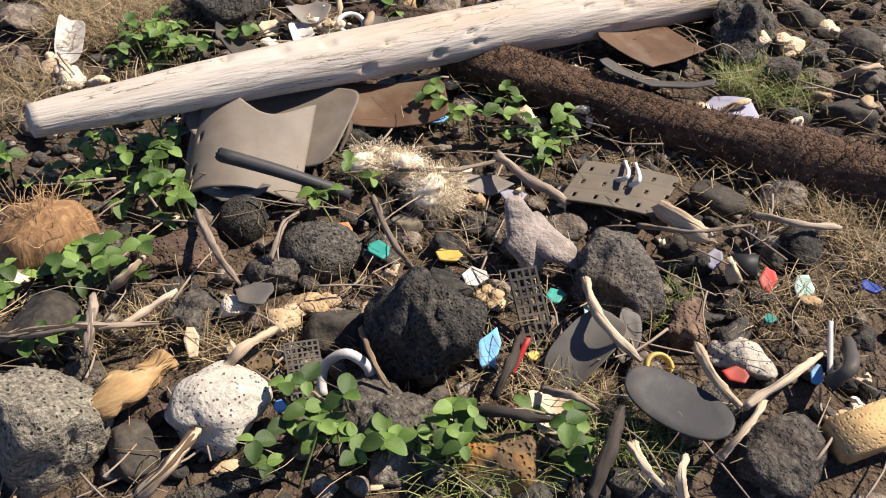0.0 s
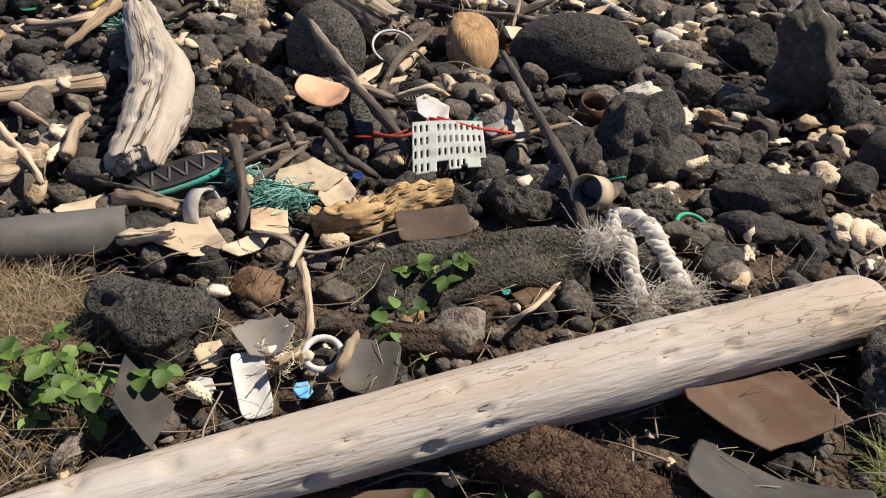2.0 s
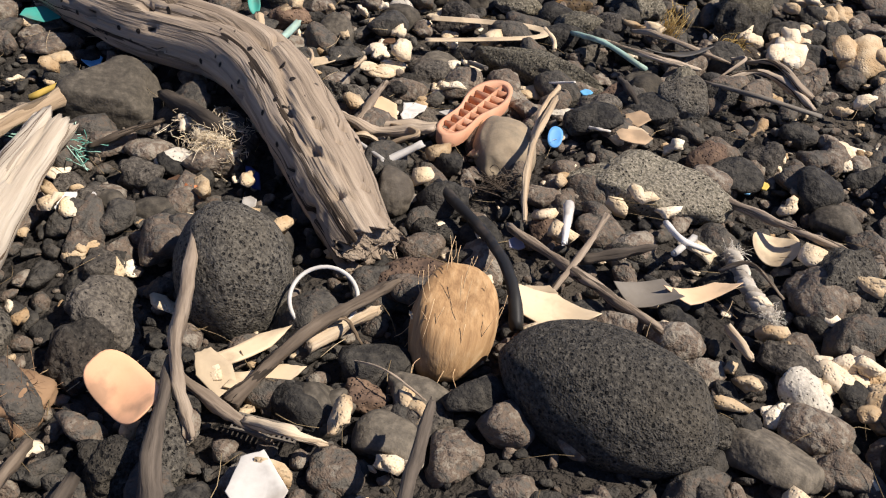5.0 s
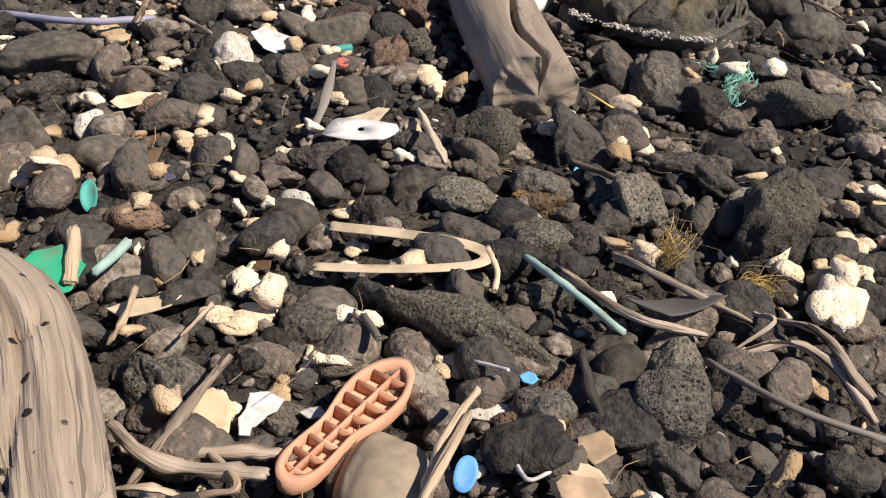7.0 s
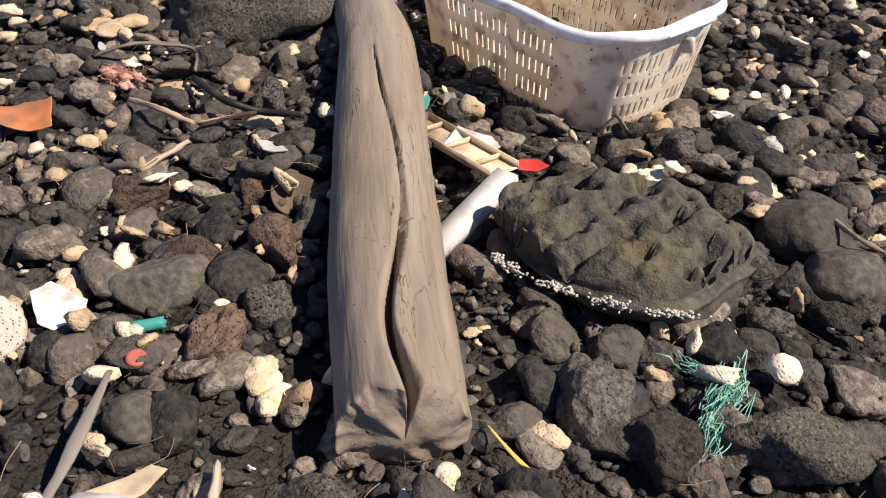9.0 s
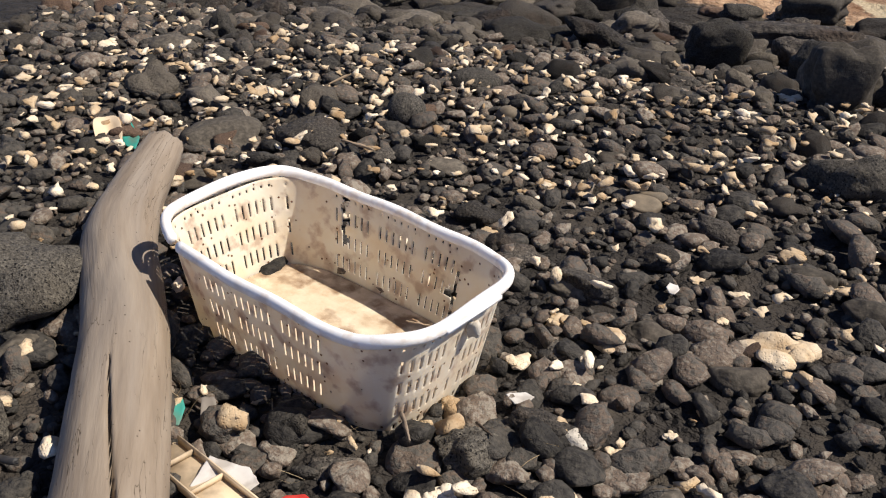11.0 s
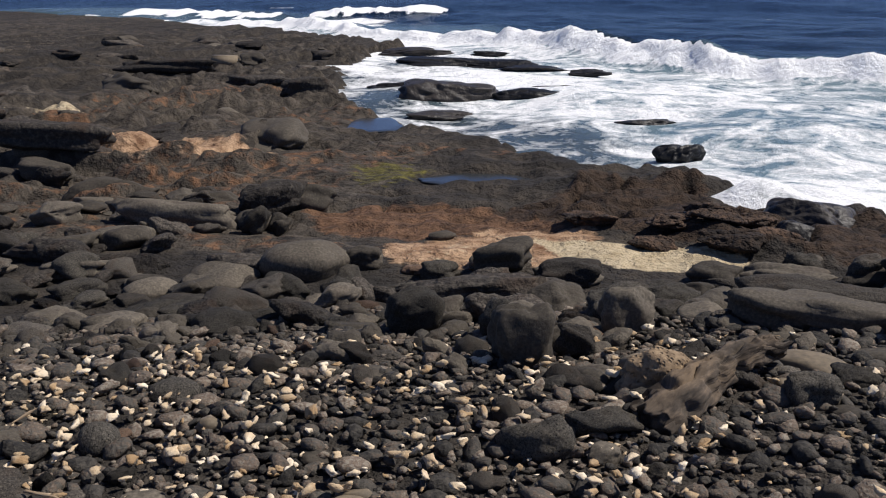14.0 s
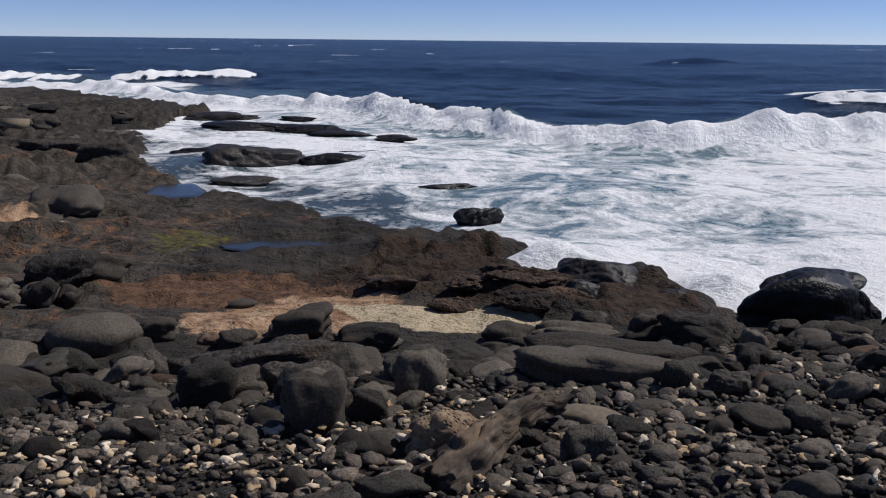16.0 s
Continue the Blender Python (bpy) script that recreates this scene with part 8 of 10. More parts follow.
vf, m = stem([(-1.005, 3.271, 0.080), (-0.648, 3.122, 0.110), (-0.290, 3.037, 0.130), (-0.021, 2.795, 0.110), (0.107, 2.674, 0.080), (0.217, 2.576, 0.050)], [0.080, 0.086, 0.094, 0.082, 0.078, 0.070], 64, 22, 0.07, 51, 0.9, 0.25, holes=70, hole_size=0.011, split=(0.9, 0.25, 1.3, 0.2), ragged=0.025)
thing("driftwood_log", vf, WOOD_GREY, m, "bent grey driftwood log with worm holes", "log")
shoe_sole(0.225, 3.157, 0.304, 79, 0.04, (6, 0))
bow = stick("plastic_strip", [(-0.039, 3.590, 0.050), (0.104, 3.633, 0.050), (0.213, 3.655, 0.050), (0.267, 3.642, 0.050), (0.248, 3.598, 0.050), (0.131, 3.526, 0.050), (-0.013, 3.474, 0.040)], [0.0026, 0.0026], PLASTICS["cream"], "cream plastic strap bent into a loop", "strap", "", 12, 10, 0.02, 5.5)
stick("plastic_strip", [(0.259, 3.662, 0.050), (0.301, 3.606, 0.050), (0.317, 3.550, 0.050)], [0.0064, 0.0054], PLASTICS["cream"], "loose end of a cream plastic strap", "strap")
stick("palm_sheath", [(-0.322, 4.130, 0.100), (-0.272, 3.999, 0.080), (-0.246, 3.873, 0.040)], [0.0055, 0.0124, 0.0069], PLASTICS["grey"], "thin curved grey sheath", "palm leaf", flat=0.35)
thing("plastic_plate", holed_plate(0.155, 0.078, 0.004, 0.008), PLASTICS["white"], pose(-0.145, 3.925, 0.062, 6, 0, 18), "white broken plastic plate with a small round hole", "plastic")

# ---- lower beach ----
vf, m = stem([(0.145, 4.277, 0.070), (-0.117, 4.666, 0.080), (-0.596, 5.456, 0.080), (-0.901, 5.888, 0.090), (-1.099, 6.406, 0.100)], [0.112, 0.114, 0.106, 0.100, 0.066], 180, 26, 0.028, 61, 0.85, 0.5, split=(0.45, 0.0, 1.45, 0.75), ragged=0.012, gap=(0.012, 0.075))
thing("driftwood_log", vf, WOOD_BEAM, m, "long smooth grey brown driftwood beam split at its end", "log")
channel((-0.335, 5.200, 0.045), (-0.030, 5.050, 0.075), 0.085, 0.020, PLASTICS["cream"], "cream plastic frame channel with cross ribs beside the log")
channel((-0.020, 5.045, 0.085), (-0.058, 4.760, 0.045), 0.055, -0.030, PLASTICS["white"], "white plastic channel lying upside down beside the log", 0)
laundry_basket(-0.195, 5.750, -0.034, 0.83, 0.48, 0.296, -21, (0, 0))
pocked_boulder(pose(0.285, 4.930, 0.075, -3, 0, 10), (0.58, 0.43, 0.22), 404, surf("eaten_lava", [(0.040, 0.036, 0.028), (0.092, 0.082, 0.064), (0.165, 0.147, 0.112)], 40, 0.92, [("noise", 60, 0.7, 0.008), ("noise", 240, 0.7, 0.003)], rand=0, stain=(0.15, 0.12, 0.06), stain_scale=7, stain_amount=0.5), "large flat lava boulder deeply pocked with holes")
r = np.random.RandomState(81)
line = curve([(0.085, 4.745, 0.085), (0.13, 4.725, 0.085), (0.25, 4.713, 0.085), (0.38, 4.728, 0.085), (0.53, 4.785, 0.080)], 30)
crust = [moved(stone(2, 700 + k, (r.uniform(0.004, 0.010), r.uniform(0.004, 0.008), r.uniform(0.003, 0.006)), 0.3, 3), Matrix.Translation(Vector(p) + Vector(r.normal(size=3)) * 0.0045)) for k, p in enumerate(np.repeat(line, 6, 0)) if r.uniform() < 0.5 + 0.5 * math.sin(k * 0.043)]
thing("coral_crust", joined(crust), GREY_ROCK, Matrix(), "thin white crust along the edge of a lava boulder", "coral", kind="stuff")
vf, m = stem([(1.509, 7.394, 0.000), (1.652, 7.503, 0.060), (1.803, 7.671, 0.090), (1.979, 7.841, 0.114), (2.129, 7.923, 0.119)], [0.10, 0.105, 0.085, 0.07, 0.06], 64, 22, 0.17, 71, 0.85, 0.1, holes=60, hole_size=0.03, split=(0.1, 0.9, 1.6, 0.45), ragged=0.03)
stump = thing("tree_stump", vf, surf("old_brown_wood", [(0.022, 0.018, 0.014), (0.075, 0.060, 0.046), (0.22, 0.165, 0.115)], 30, 0.92, [("noise", 20, 0.9, 0.03), ("noise", 70, 0.9, 0.010)], stretch=(1, 1, 0.3), grain=True, rand=0.2, stain=(0.25, 0.175, 0.105), stain_scale=5, stain_amount=0.45, crack=(18, 0.05, (0.02, 0.014, 0.01))), m, "old brown driftwood stump wedged between boulders", "log")
part("root_mass", moved(stone(5, 715, (0.40, 0.26, 0.24), 0.22, 7, 60, 0.18), m.inverted() @ pose(1.59, 7.70, 0.07, 0, 0, 12)),
     surf("tan_root_wood", [(0.09, 0.062, 0.040), (0.21, 0.15, 0.092), (0.34, 0.25, 0.155)], 26, 0.95, [("noise", 20, 0.9, 0.02), ("pits", 45, 0.9, 0.012)], rand=0), stump, "pale brown eaten root mass")

# ---- shelf and surf ----
WET = surf("wet_black_lava", [(0.008, 0.008, 0.009), (0.018, 0.017, 0.017), (0.035, 0.030, 0.026)], 6, 0.45, [("noise", 8, 0.7, 0.05), ("noise", 30, 0.6, 0.015)], spread=0.2)
thing("lava_rock", stone(5, 381, (1.10, 0.77, 0.80), 0.14, 6, 30, 0.15), WET, pose(4.86, 10.67, -0.38, 0, 0, -3), "wet black lava rock standing in the surf", "rock", "rocks in the surf")
thing("lava_rock", stone(5, 382, (0.87, 0.61, 0.27), 0.14, 6, 30, 0.15), WET, pose(5.24, 11.13, -0.26, 0, 0, -6), "wet black lava rock standing in the surf", "rock", "rocks in the surf")
thing("lava_rock", stone(5, 383, (0.96, 0.67, 0.51), 0.14, 6, 30, 0.15), WET, pose(3.77, 12.11, -0.47, 0, 0, -9), "wet black lava rock standing in the surf", "rock", "rocks in the surf")
thing("lava_rock", stone(5, 384, (0.61, 0.43, 0.36), 0.14, 6, 30, 0.15), WET, pose(4.09, 11.42, -0.50, 0, 0, -12), "wet black lava rock standing in the surf", "rock", "rocks in the surf")
thing("lava_rock", stone(5, 385, (0.51, 0.36, 0.40), 0.14, 6, 30, 0.15), WET, pose(3.32, 11.45, -0.44, 0, 0, -15), "wet black lava rock standing in the surf", "rock", "rocks in the surf")
thing("lava_rock", stone(5, 386, (0.35, 0.24, 0.22), 0.14, 6, 30, 0.15), WET, pose(4.13, 10.69, -0.47, 0, 0, -18), "wet black lava rock standing in the surf", "rock", "rocks in the surf")
for k, (x, y, sx, sy, sz, z, turn) in enumerate([(0.6, 28.3, 3.6, 1.4, 0.40, -0.52, -6), (2.2, 27.0, 1.7, 0.7, 0.26, -0.55, 1), (3.4, 26.1, 1.0, 0.4, 0.20, -0.55, -4), (0.35, 21.9, 1.9, 1.2, 0.55, -0.47, 4),
                                             (1.75, 21.7, 1.3, 0.6, 0.34, -0.53, 10), (2.6, 22.6, 1.5, 0.5, 0.26, -0.55, -5), (3.4, 23.2, 1.0, 0.4, 0.20, -0.55, 0), (3.3, 18.5, 1.1, 0.45, 0.18, -0.55, 6),
                                             (3.3, 15.7, 0.62, 0.42, 0.30, -0.51, 18), (2.9, 14.75, 0.7, 0.3, 0.16, -0.55, -5), (-1.0, 32.5, 2.4, 0.9, 0.30, -0.54, 5), (1.2, 31.8, 1.2, 0.5, 0.2, -0.55, -8),
                                             (0.2, 19.6, 1.2, 0.5, 0.16, -0.55, 8), (-0.6, 23.6, 1.6, 0.6, 0.22, -0.54, -4)]):
    thing("lava_rock", stone(5, 387 + k, (sx, sy, sz), 0.2, 8, 40, 0.15), WET, pose(x, y, z, 0, 0, turn), "wet black lava rock awash in the surf", "rock", "rocks in the surf")
thing("lava_rock", stone(5, 398, (0.26, 0.18, 0.59), 0.14, 6, 30, 0.15), WET, pose(5.27, 10.45, -0.41, 0, 0, -14), "wet black lava rock standing in the surf", "rock", "rocks in the surf")
thing("stone_block", box(0.62, 0.4, 0.26, 0.03), TAN_ROCK, pose(-5.20, 27.34, -0.30, 0, 3, 8), "tan squared stone block on the far shelf", "rock")
SHELF_ROCK = surf("shelf_lava", [(0.014, 0.012, 0.011), (0.045, 0.039, 0.033), (0.125, 0.106, 0.085)], 22, 0.95, [("noise", 7, 0.9, 0.06), ("noise", 26, 0.9, 0.025), ("noise", 90, 0.7, 0.008)], spread=0.35, rand=0.5, stain=(0.055, 0.036, 0.024), stain_scale=3, stain_amount=0.6)
strew("boulder", 5, (-5.5, 8.5, 8.9, 13.4), 0.27, (0.12, 0.5), lambda x, y, u: (shore(x, y) > 0.4) & (u < np.where(y > 10.15 + 0.2 * np.sin(2 * x) + 0.35 * (x < -0.5), np.where((x < -1.3) & (y < 12.6 - 0.3 * x), 0.42, 0.0), 0.8)), 4, 0.5, 0.12, 0.16, 9, 0.3, 22,
      [SHELF_ROCK, BASALT, SHELF_ROCK, LAVA], "dark worn boulder lying on the lava shelf", "boulders on the shelf")
strew("lava_ledge", 6, (-14, -1.4, 13.2, 36), 0.85, (0.5, 1.5), lambda x, y, u: (shore(x, y) > 0.7) & (x < -0.6 - 0.12 * (y - 13)) & (u < 0.26), 4, 0.34, -0.22, 0.25, 13, 0.06, 26,
      [SHELF_ROCK, SHELF_ROCK, BASALT], "dark cracked ledge of the lava shelf", "ledges of the shelf")
strew("cobble", 8, (-3.4, 5.0, 5.9, 9.7), 0.21, (0.11, 0.24), lambda x, y, u: beach(x, y, u) & (u < 0.16 + 0.5 * step(7.4, 8.8, y - 0.05 * x)), 3, 0.58, 0.15, 0.24, 9, 0.5, 26,
      [BASALT, LAVA, LAVA_PIT, BASALT, BROWN_ROCK], "dark lava cobble on the lower beach", "cobbles on the lower beach")
POOL = bpy.data.materials.new("pool_water")
POOL.use_nodes = True
POOL.node_tree.nodes["Principled BSDF"].inputs["Base Color"].default_value = (0.030, 0.034, 0.036, 1)
POOL.node_tree.nodes["Principled BSDF"].inputs["Roughness"].default_value = 0.22

# squared boulders
block(1.016, 10.578, 0.437, 0.350, 0.254, -12, BASALT, 900)
block(1.467, 10.303, 0.476, 0.286, 0.192, -5, LAVA, 901)
block(-1.014, 12.540, 0.675, 0.405, 0.335, 25, SHELF_ROCK, 902)
block(0.018, 10.712, 0.306, 0.245, 0.193, 7, BASALT, 903)
block(3.117, 10.460, 0.244, 0.196, 0.192, -7, LAVA_PIT, 904)
block(2.918, 10.249, 0.608, 0.243, 0.158, -19, BASALT, 905)
block(3.453, 10.217, 0.278, 0.194, 0.231, -12, LAVA, 906)
block(3.695, 9.946, 0.534, 0.267, 0.222, -28, SHELF_ROCK, 907)
block(1.052, 8.083, 0.286, 0.229, 0.334, 8, BASALT, 908)
block(0.478, 8.853, 0.331, 0.265, 0.306, 2, LAVA_PIT, 909)
block(1.599, 8.688, 0.289, 0.231, 0.291, 0, BASALT, 910)
block(2.896, 8.385, 0.194, 0.155, 0.185, -29, LAVA, 911)
block(3.123, 8.256, 0.223, 0.179, 0.156, -20, SHELF_ROCK, 912)
block(3.718, 9.185, 0.187, 0.149, 0.209, -34, BASALT, 913)
block(2.175, 7.591, 0.232, 0.185, 0.143, -12, LAVA_PIT, 914)
block(3.636, 8.040, 0.244, 0.195, 0.152, -40, BASALT, 915)
block(3.231, 7.740, 0.250, 0.200, 0.140, -26, LAVA, 916)
block(0.875, 9.838, 1.174, 0.411, 0.217, -7, SHELF_ROCK, 917)
block(2.641, 8.737, 0.978, 0.391, 0.219, -15, BASALT, 918)
block(-1.018, 11.801, 0.285, 0.228, 0.249, 5, LAVA_PIT, 919)
block(-0.852, 12.022, 0.185, 0.148, 0.176, 16, BASALT, 920)
block(1.321, 8.235, 0.222, 0.178, 0.176, -15, LAVA, 921)
block(3.110, 9.283, 0.304, 0.243, 0.113, -20, SHELF_ROCK, 922)
block(-0.010, 9.663, 0.332, 0.265, 0.186, -1, BASALT, 923)
block(0.584, 10.416, 0.304, 0.244, 0.153, 4, LAVA_PIT, 924)
block(2.463, 10.299, 0.352, 0.246, 0.149, -25, BASALT, 925)
block(4.049, 9.054, 0.267, 0.213, 0.134, -31, LAVA, 926)
block(4.117, 8.597, 0.216, 0.173, 0.138, -22, SHELF_ROCK, 927)
block(-4.15, 15.0, 1.35, 0.5, 0.36, 8, SHELF_ROCK, 930)
block(-3.87, 14.3, 0.66, 0.34, 0.24, -10, BASALT, 931)
block(-2.10, 20.6, 0.95, 0.55, 0.40, 5, SHELF_ROCK, 932)
block(-1.72, 12.1, 1.22, 0.36, 0.27, -2, BASALT, 933)
block(-0.86, 12.8, 0.95, 0.45, 0.34, -8, BASALT, 934)
block(-5.0, 16.2, 1.1, 0.5, 0.36, 4, BASALT, 935)
block(-3.47, 11.76, 0.83, 0.36, 0.24, 8, SHELF_ROCK, 950)
block(-4.12, 15.19, 1.15, 0.49, 0.24, -5, BASALT, 951)
block(-4.47, 14.39, 0.89, 0.38, 0.23, 12, LAVA, 952)
block(-3.74, 14.07, 0.56, 0.24, 0.25, -10, SHELF_ROCK, 953)
block(-5.73, 16.59, 0.87, 0.37, 0.23, 4, BASALT, 954)
block(-5.07, 16.49, 0.53, 0.23, 0.24, 8, LAVA, 955)
block(-2.39, 10.86, 0.63, 0.27, 0.15, -5, SHELF_ROCK, 956)
block(-2.02, 10.51, 0.54, 0.23, 0.14, 12, BASALT, 957)
block(-8.62, 19.92, 0.74, 0.32, 0.28, -10, LAVA, 958)
block(-0.79, 10.54, 0.72, 0.31, 0.15, 4, SHELF_ROCK, 959)
block(-3.61, 11.09, 0.30, 0.13, 0.19, 8, BASALT, 960)
block(-2.74, 10.49, 0.49, 0.21, 0.16, -5, LAVA, 961)
block(-6.2, 17.2, 1.3, 0.6, 0.4, -6, SHELF_ROCK, 936)
block(-3.2, 22.5, 1.5, 0.5, 0.28, 3, SHELF_ROCK, 937)
block(-5.5, 24.0, 2.2, 0.6, 0.3, 0, SHELF_ROCK, 938)
for px, py, rx, ry in POOLS:
    thing("tide_pool", plate(rx * 2.3, ry * 2.3, 0.02, int(px * 10) + 40, 9), POOL, pose(px, py, -0.455), "still tide pool on the lava shelf", "pool", "tide pools")


# ---- single rocks and coral lumps ----
rock("K", -0.438, -0.020, 0.157, 0.180, 0.215, 21)
rock("G", -0.213, -0.013, 0.152, 0.148, 0.148, 8)
rock("P", 0.096, 0.102, 0.186, 0.214, 0.241, -10)
rock("B", -0.033, 0.150, 0.115, 0.096, 0.074, -3)
rock("L", 0.026, -0.047, 0.161, 0.140, 0.108, -7)
rock("U", 0.166, -0.138, 0.116, 0.115, 0.089, -17)
rock("L", 0.451, 0.209, 0.163, 0.215, 0.167, -25)
rock("E", -0.183, 0.429, 0.089, 0.096, 0.096, 4)
rock("E", -0.049, 0.328, 0.144, 0.126, 0.098, -2)
rock("N", -0.288, 0.358, 0.162, 0.096, 0.074, 9)
rock("L", -0.132, 0.284, 0.093, 0.086, 0.067, 2)
rock("L", -0.254, 0.206, 0.116, 0.109, 0.084, 8)
rock("B", -0.495, 0.205, 0.131, 0.129, 0.100, 20)
rock("L", -0.399, 0.247, 0.063, 0.066, 0.051, 15)
rock("B", -0.329, -0.055, 0.069, 0.098, 0.076, 15)
rock("P", -0.206, -0.124, 0.165, 0.051, 0.040, 9)
rock("L", -0.415, 0.095, 0.066, 0.070, 0.054, 18)
rock("U", -0.166, 0.099, 0.085, 0.081, 0.063, 5)
rock("P", 0.511, -0.089, 0.074, 0.078, 0.061, -35)
rock("L", 0.562, -0.190, 0.118, 0.139, 0.108, -41)
rock("N", 0.528, 0.092, 0.063, 0.095, 0.074, -31)
rock("B", 0.703, 0.403, 0.116, 0.083, 0.064, -30)
rock("L", 0.788, 0.239, 0.079, 0.115, 0.089, -36)
rock("P", 0.984, 0.984, 0.162, 0.228, 0.177, -29)
rock("L", 1.031, 0.841, 0.089, 0.134, 0.104, -32)
rock("B", 1.107, 0.672, 0.121, 0.100, 0.078, -36)
rock("B", 1.289, 0.972, 0.108, 0.116, 0.090, -36)
rock("B", 1.226, 1.150, 0.114, 0.082, 0.063, -32)
rock("L", 1.159, 0.945, 0.080, 0.094, 0.073, -33)
rock("B", 1.230, 0.804, 0.102, 0.108, 0.083, -37)
rock("L", 0.355, -0.195, 0.107, 0.053, 0.041, -30)
rock("L", 0.276, -0.126, 0.071, 0.054, 0.042, -24)
rock("L", 1.007, 0.600, 0.081, 0.063, 0.049, -35)
coral(0.226, 0.207, 0.056, 0.060, 0.030, -15)
coral(-0.079, 0.213, 0.100, 0.070, 0.035, -0)
coral(0.115, -0.059, 0.040, 0.048, 0.024, -13)
rock("G", 0.586, 0.006, 0.113, 0.074, 0.058, -35)
coral(0.689, -0.117, 0.041, 0.042, 0.021, -43)
coral(0.763, -0.053, 0.030, 0.045, 0.023, -44)
coral(0.737, -0.095, 0.034, 0.033, 0.016, -44)
coral(1.266, 1.087, 0.070, 0.091, 0.046, -34)
coral(1.123, 0.992, 0.081, 0.108, 0.054, -32)
coral(-0.207, -0.085, 0.061, 0.027, 0.014, 8)
coral(-0.025, -0.151, 0.053, 0.026, 0.013, -4)
coral(0.227, -0.176, 0.038, 0.036, 0.018, -22)
rock("L", 0.245, 0.410, 0.081, 0.065, 0.050, -14)
rock("T", 0.108, 0.401, 0.060, 0.051, 0.039, -8)
coral(0.926, 0.236, 0.040, 0.042, 0.021, -41)
rock("L", 0.676, 0.136, 0.056, 0.047, 0.036, -35)
rock("L", 0.727, -0.001, 0.044, 0.043, 0.034, -41)
rock("L", 0.611, 0.114, 0.055, 0.057, 0.044, -33)
rock("N", 0.252, 0.019, 0.051, 0.040, 0.031, -19)
rock("N", -0.312, 0.015, 0.064, 0.038, 0.029, 13)
rock("B", 0.586, 0.293, 0.060, 0.057, 0.044, -28)
coral(0.570, 0.307, 0.035, 0.034, 0.017, -28)
rock("L", 0.269, 0.372, 0.060, 0.076, 0.059, -15)
rock("L", 0.308, 0.308, 0.059, 0.049, 0.038, -17)
rock("P", -0.218, 1.230, 0.227, 0.215, 0.167, 12)
rock("P", 1.004, 1.035, 0.147, 0.220, 0.201, -33)
rock("P", 0.748, 1.840, 0.214, 0.285, 0.221, -16)
rock("L", 0.605, 1.834, 0.126, 0.159, 0.123, -13)
rock("L", 0.991, 1.625, 0.237, 0.189, 0.118, -24)
block(1.245, 2.150, 0.175, 0.12, 0.36, -24, BASALT, 970, "upright dark slab of basalt standing among the stones")
rock("P", 1.332, 2.000, 0.152, 0.200, 0.155, -28)
rock("B", 1.352, 1.780, 0.183, 0.163, 0.126, -30)
rock("P", 0.822, 2.393, 0.184, 0.123, 0.096, -15)
rock("P", 0.455, 1.637, 0.143, 0.144, 0.112, -10)
rock("B", 0.417, 2.274, 0.127, 0.093, 0.072, -7)
rock("P", -0.269, 2.112, 0.089, 0.129, 0.100, 9)
rock("P", 0.114, 2.008, 0.102, 0.146, 0.113, 0)
rock("L", 0.961, 1.857, 0.114, 0.102, 0.079, -21)
rock("L", 1.029, 1.863, 0.086, 0.123, 0.095, -23)
coral(0.916, 2.011, 0.075, 0.111, 0.055, -19)
coral(1.224, 1.916, 0.080, 0.085, 0.042, -26)
coral(0.766, 1.642, 0.065, 0.062, 0.031, -18)
coral(1.125, 1.484, 0.113, 0.158, 0.079, -29)
coral(1.157, 1.730, 0.082, 0.123, 0.062, -27)
coral(1.151, 1.387, 0.060, 0.056, 0.028, -31)
coral(0.881, 1.430, 0.042, 0.064, 0.032, -23)
coral(1.081, 1.795, 0.056, 0.068, 0.034, -24)
rock("L", 0.157, 1.131, 0.104, 0.081, 0.063, -2)
rock("L", 0.520, 1.289, 0.079, 0.091, 0.070, -14)
rock("L", 0.447, 1.266, 0.067, 0.074, 0.057, -12)
rock("L", 0.813, 1.358, 0.082, 0.080, 0.062, -22)
rock("L", 0.980, 1.478, 0.099, 0.086, 0.067, -26)
rock("L", 1.061, 1.450, 0.074, 0.068, 0.053, -28)
rock("B", 0.785, 1.471, 0.074, 0.068, 0.052, -20)
rock("L", 1.202, 1.363, 0.072, 0.083, 0.064, -33)
rock("L", 0.905, 2.241, 0.096, 0.094, 0.073, -17)
rock("N", 1.581, 2.319, 0.150, 0.125, 0.097, -29)
rock("L", 0.952, 1.238, 0.090, 0.076, 0.059, -28)
rock("N", 0.357, 1.280, 0.078, 0.089, 0.069, -8)
rock("L", -0.262, 1.473, 0.071, 0.081, 0.063, 12)
rock("B", -0.508, 1.897, 0.110, 0.098, 0.076, 16)
rock("E", 0.704, 2.366, 0.365, 0.229, 0.215, -12)
rock("P", 0.751, 1.830, 0.181, 0.216, 0.216, -19)
rock("L", 0.622, 1.812, 0.109, 0.163, 0.127, -14)
rock("P", -0.262, 2.025, 0.153, 0.157, 0.121, 21)
rock("P", 0.072, 1.982, 0.139, 0.123, 0.095, 9)
rock("L", -0.120, 2.160, 0.104, 0.152, 0.118, 15)
rock("B", 0.407, 2.196, 0.116, 0.092, 0.071, -3)
rock("B", 0.299, 2.223, 0.082, 0.077, 0.060, 0)
rock("L", 0.241, 2.192, 0.093, 0.076, 0.059, 2)
rock("B", 0.968, 2.373, 0.162, 0.119, 0.092, -20)
rock("P", 1.063, 2.834, 0.147, 0.188, 0.146, -18)
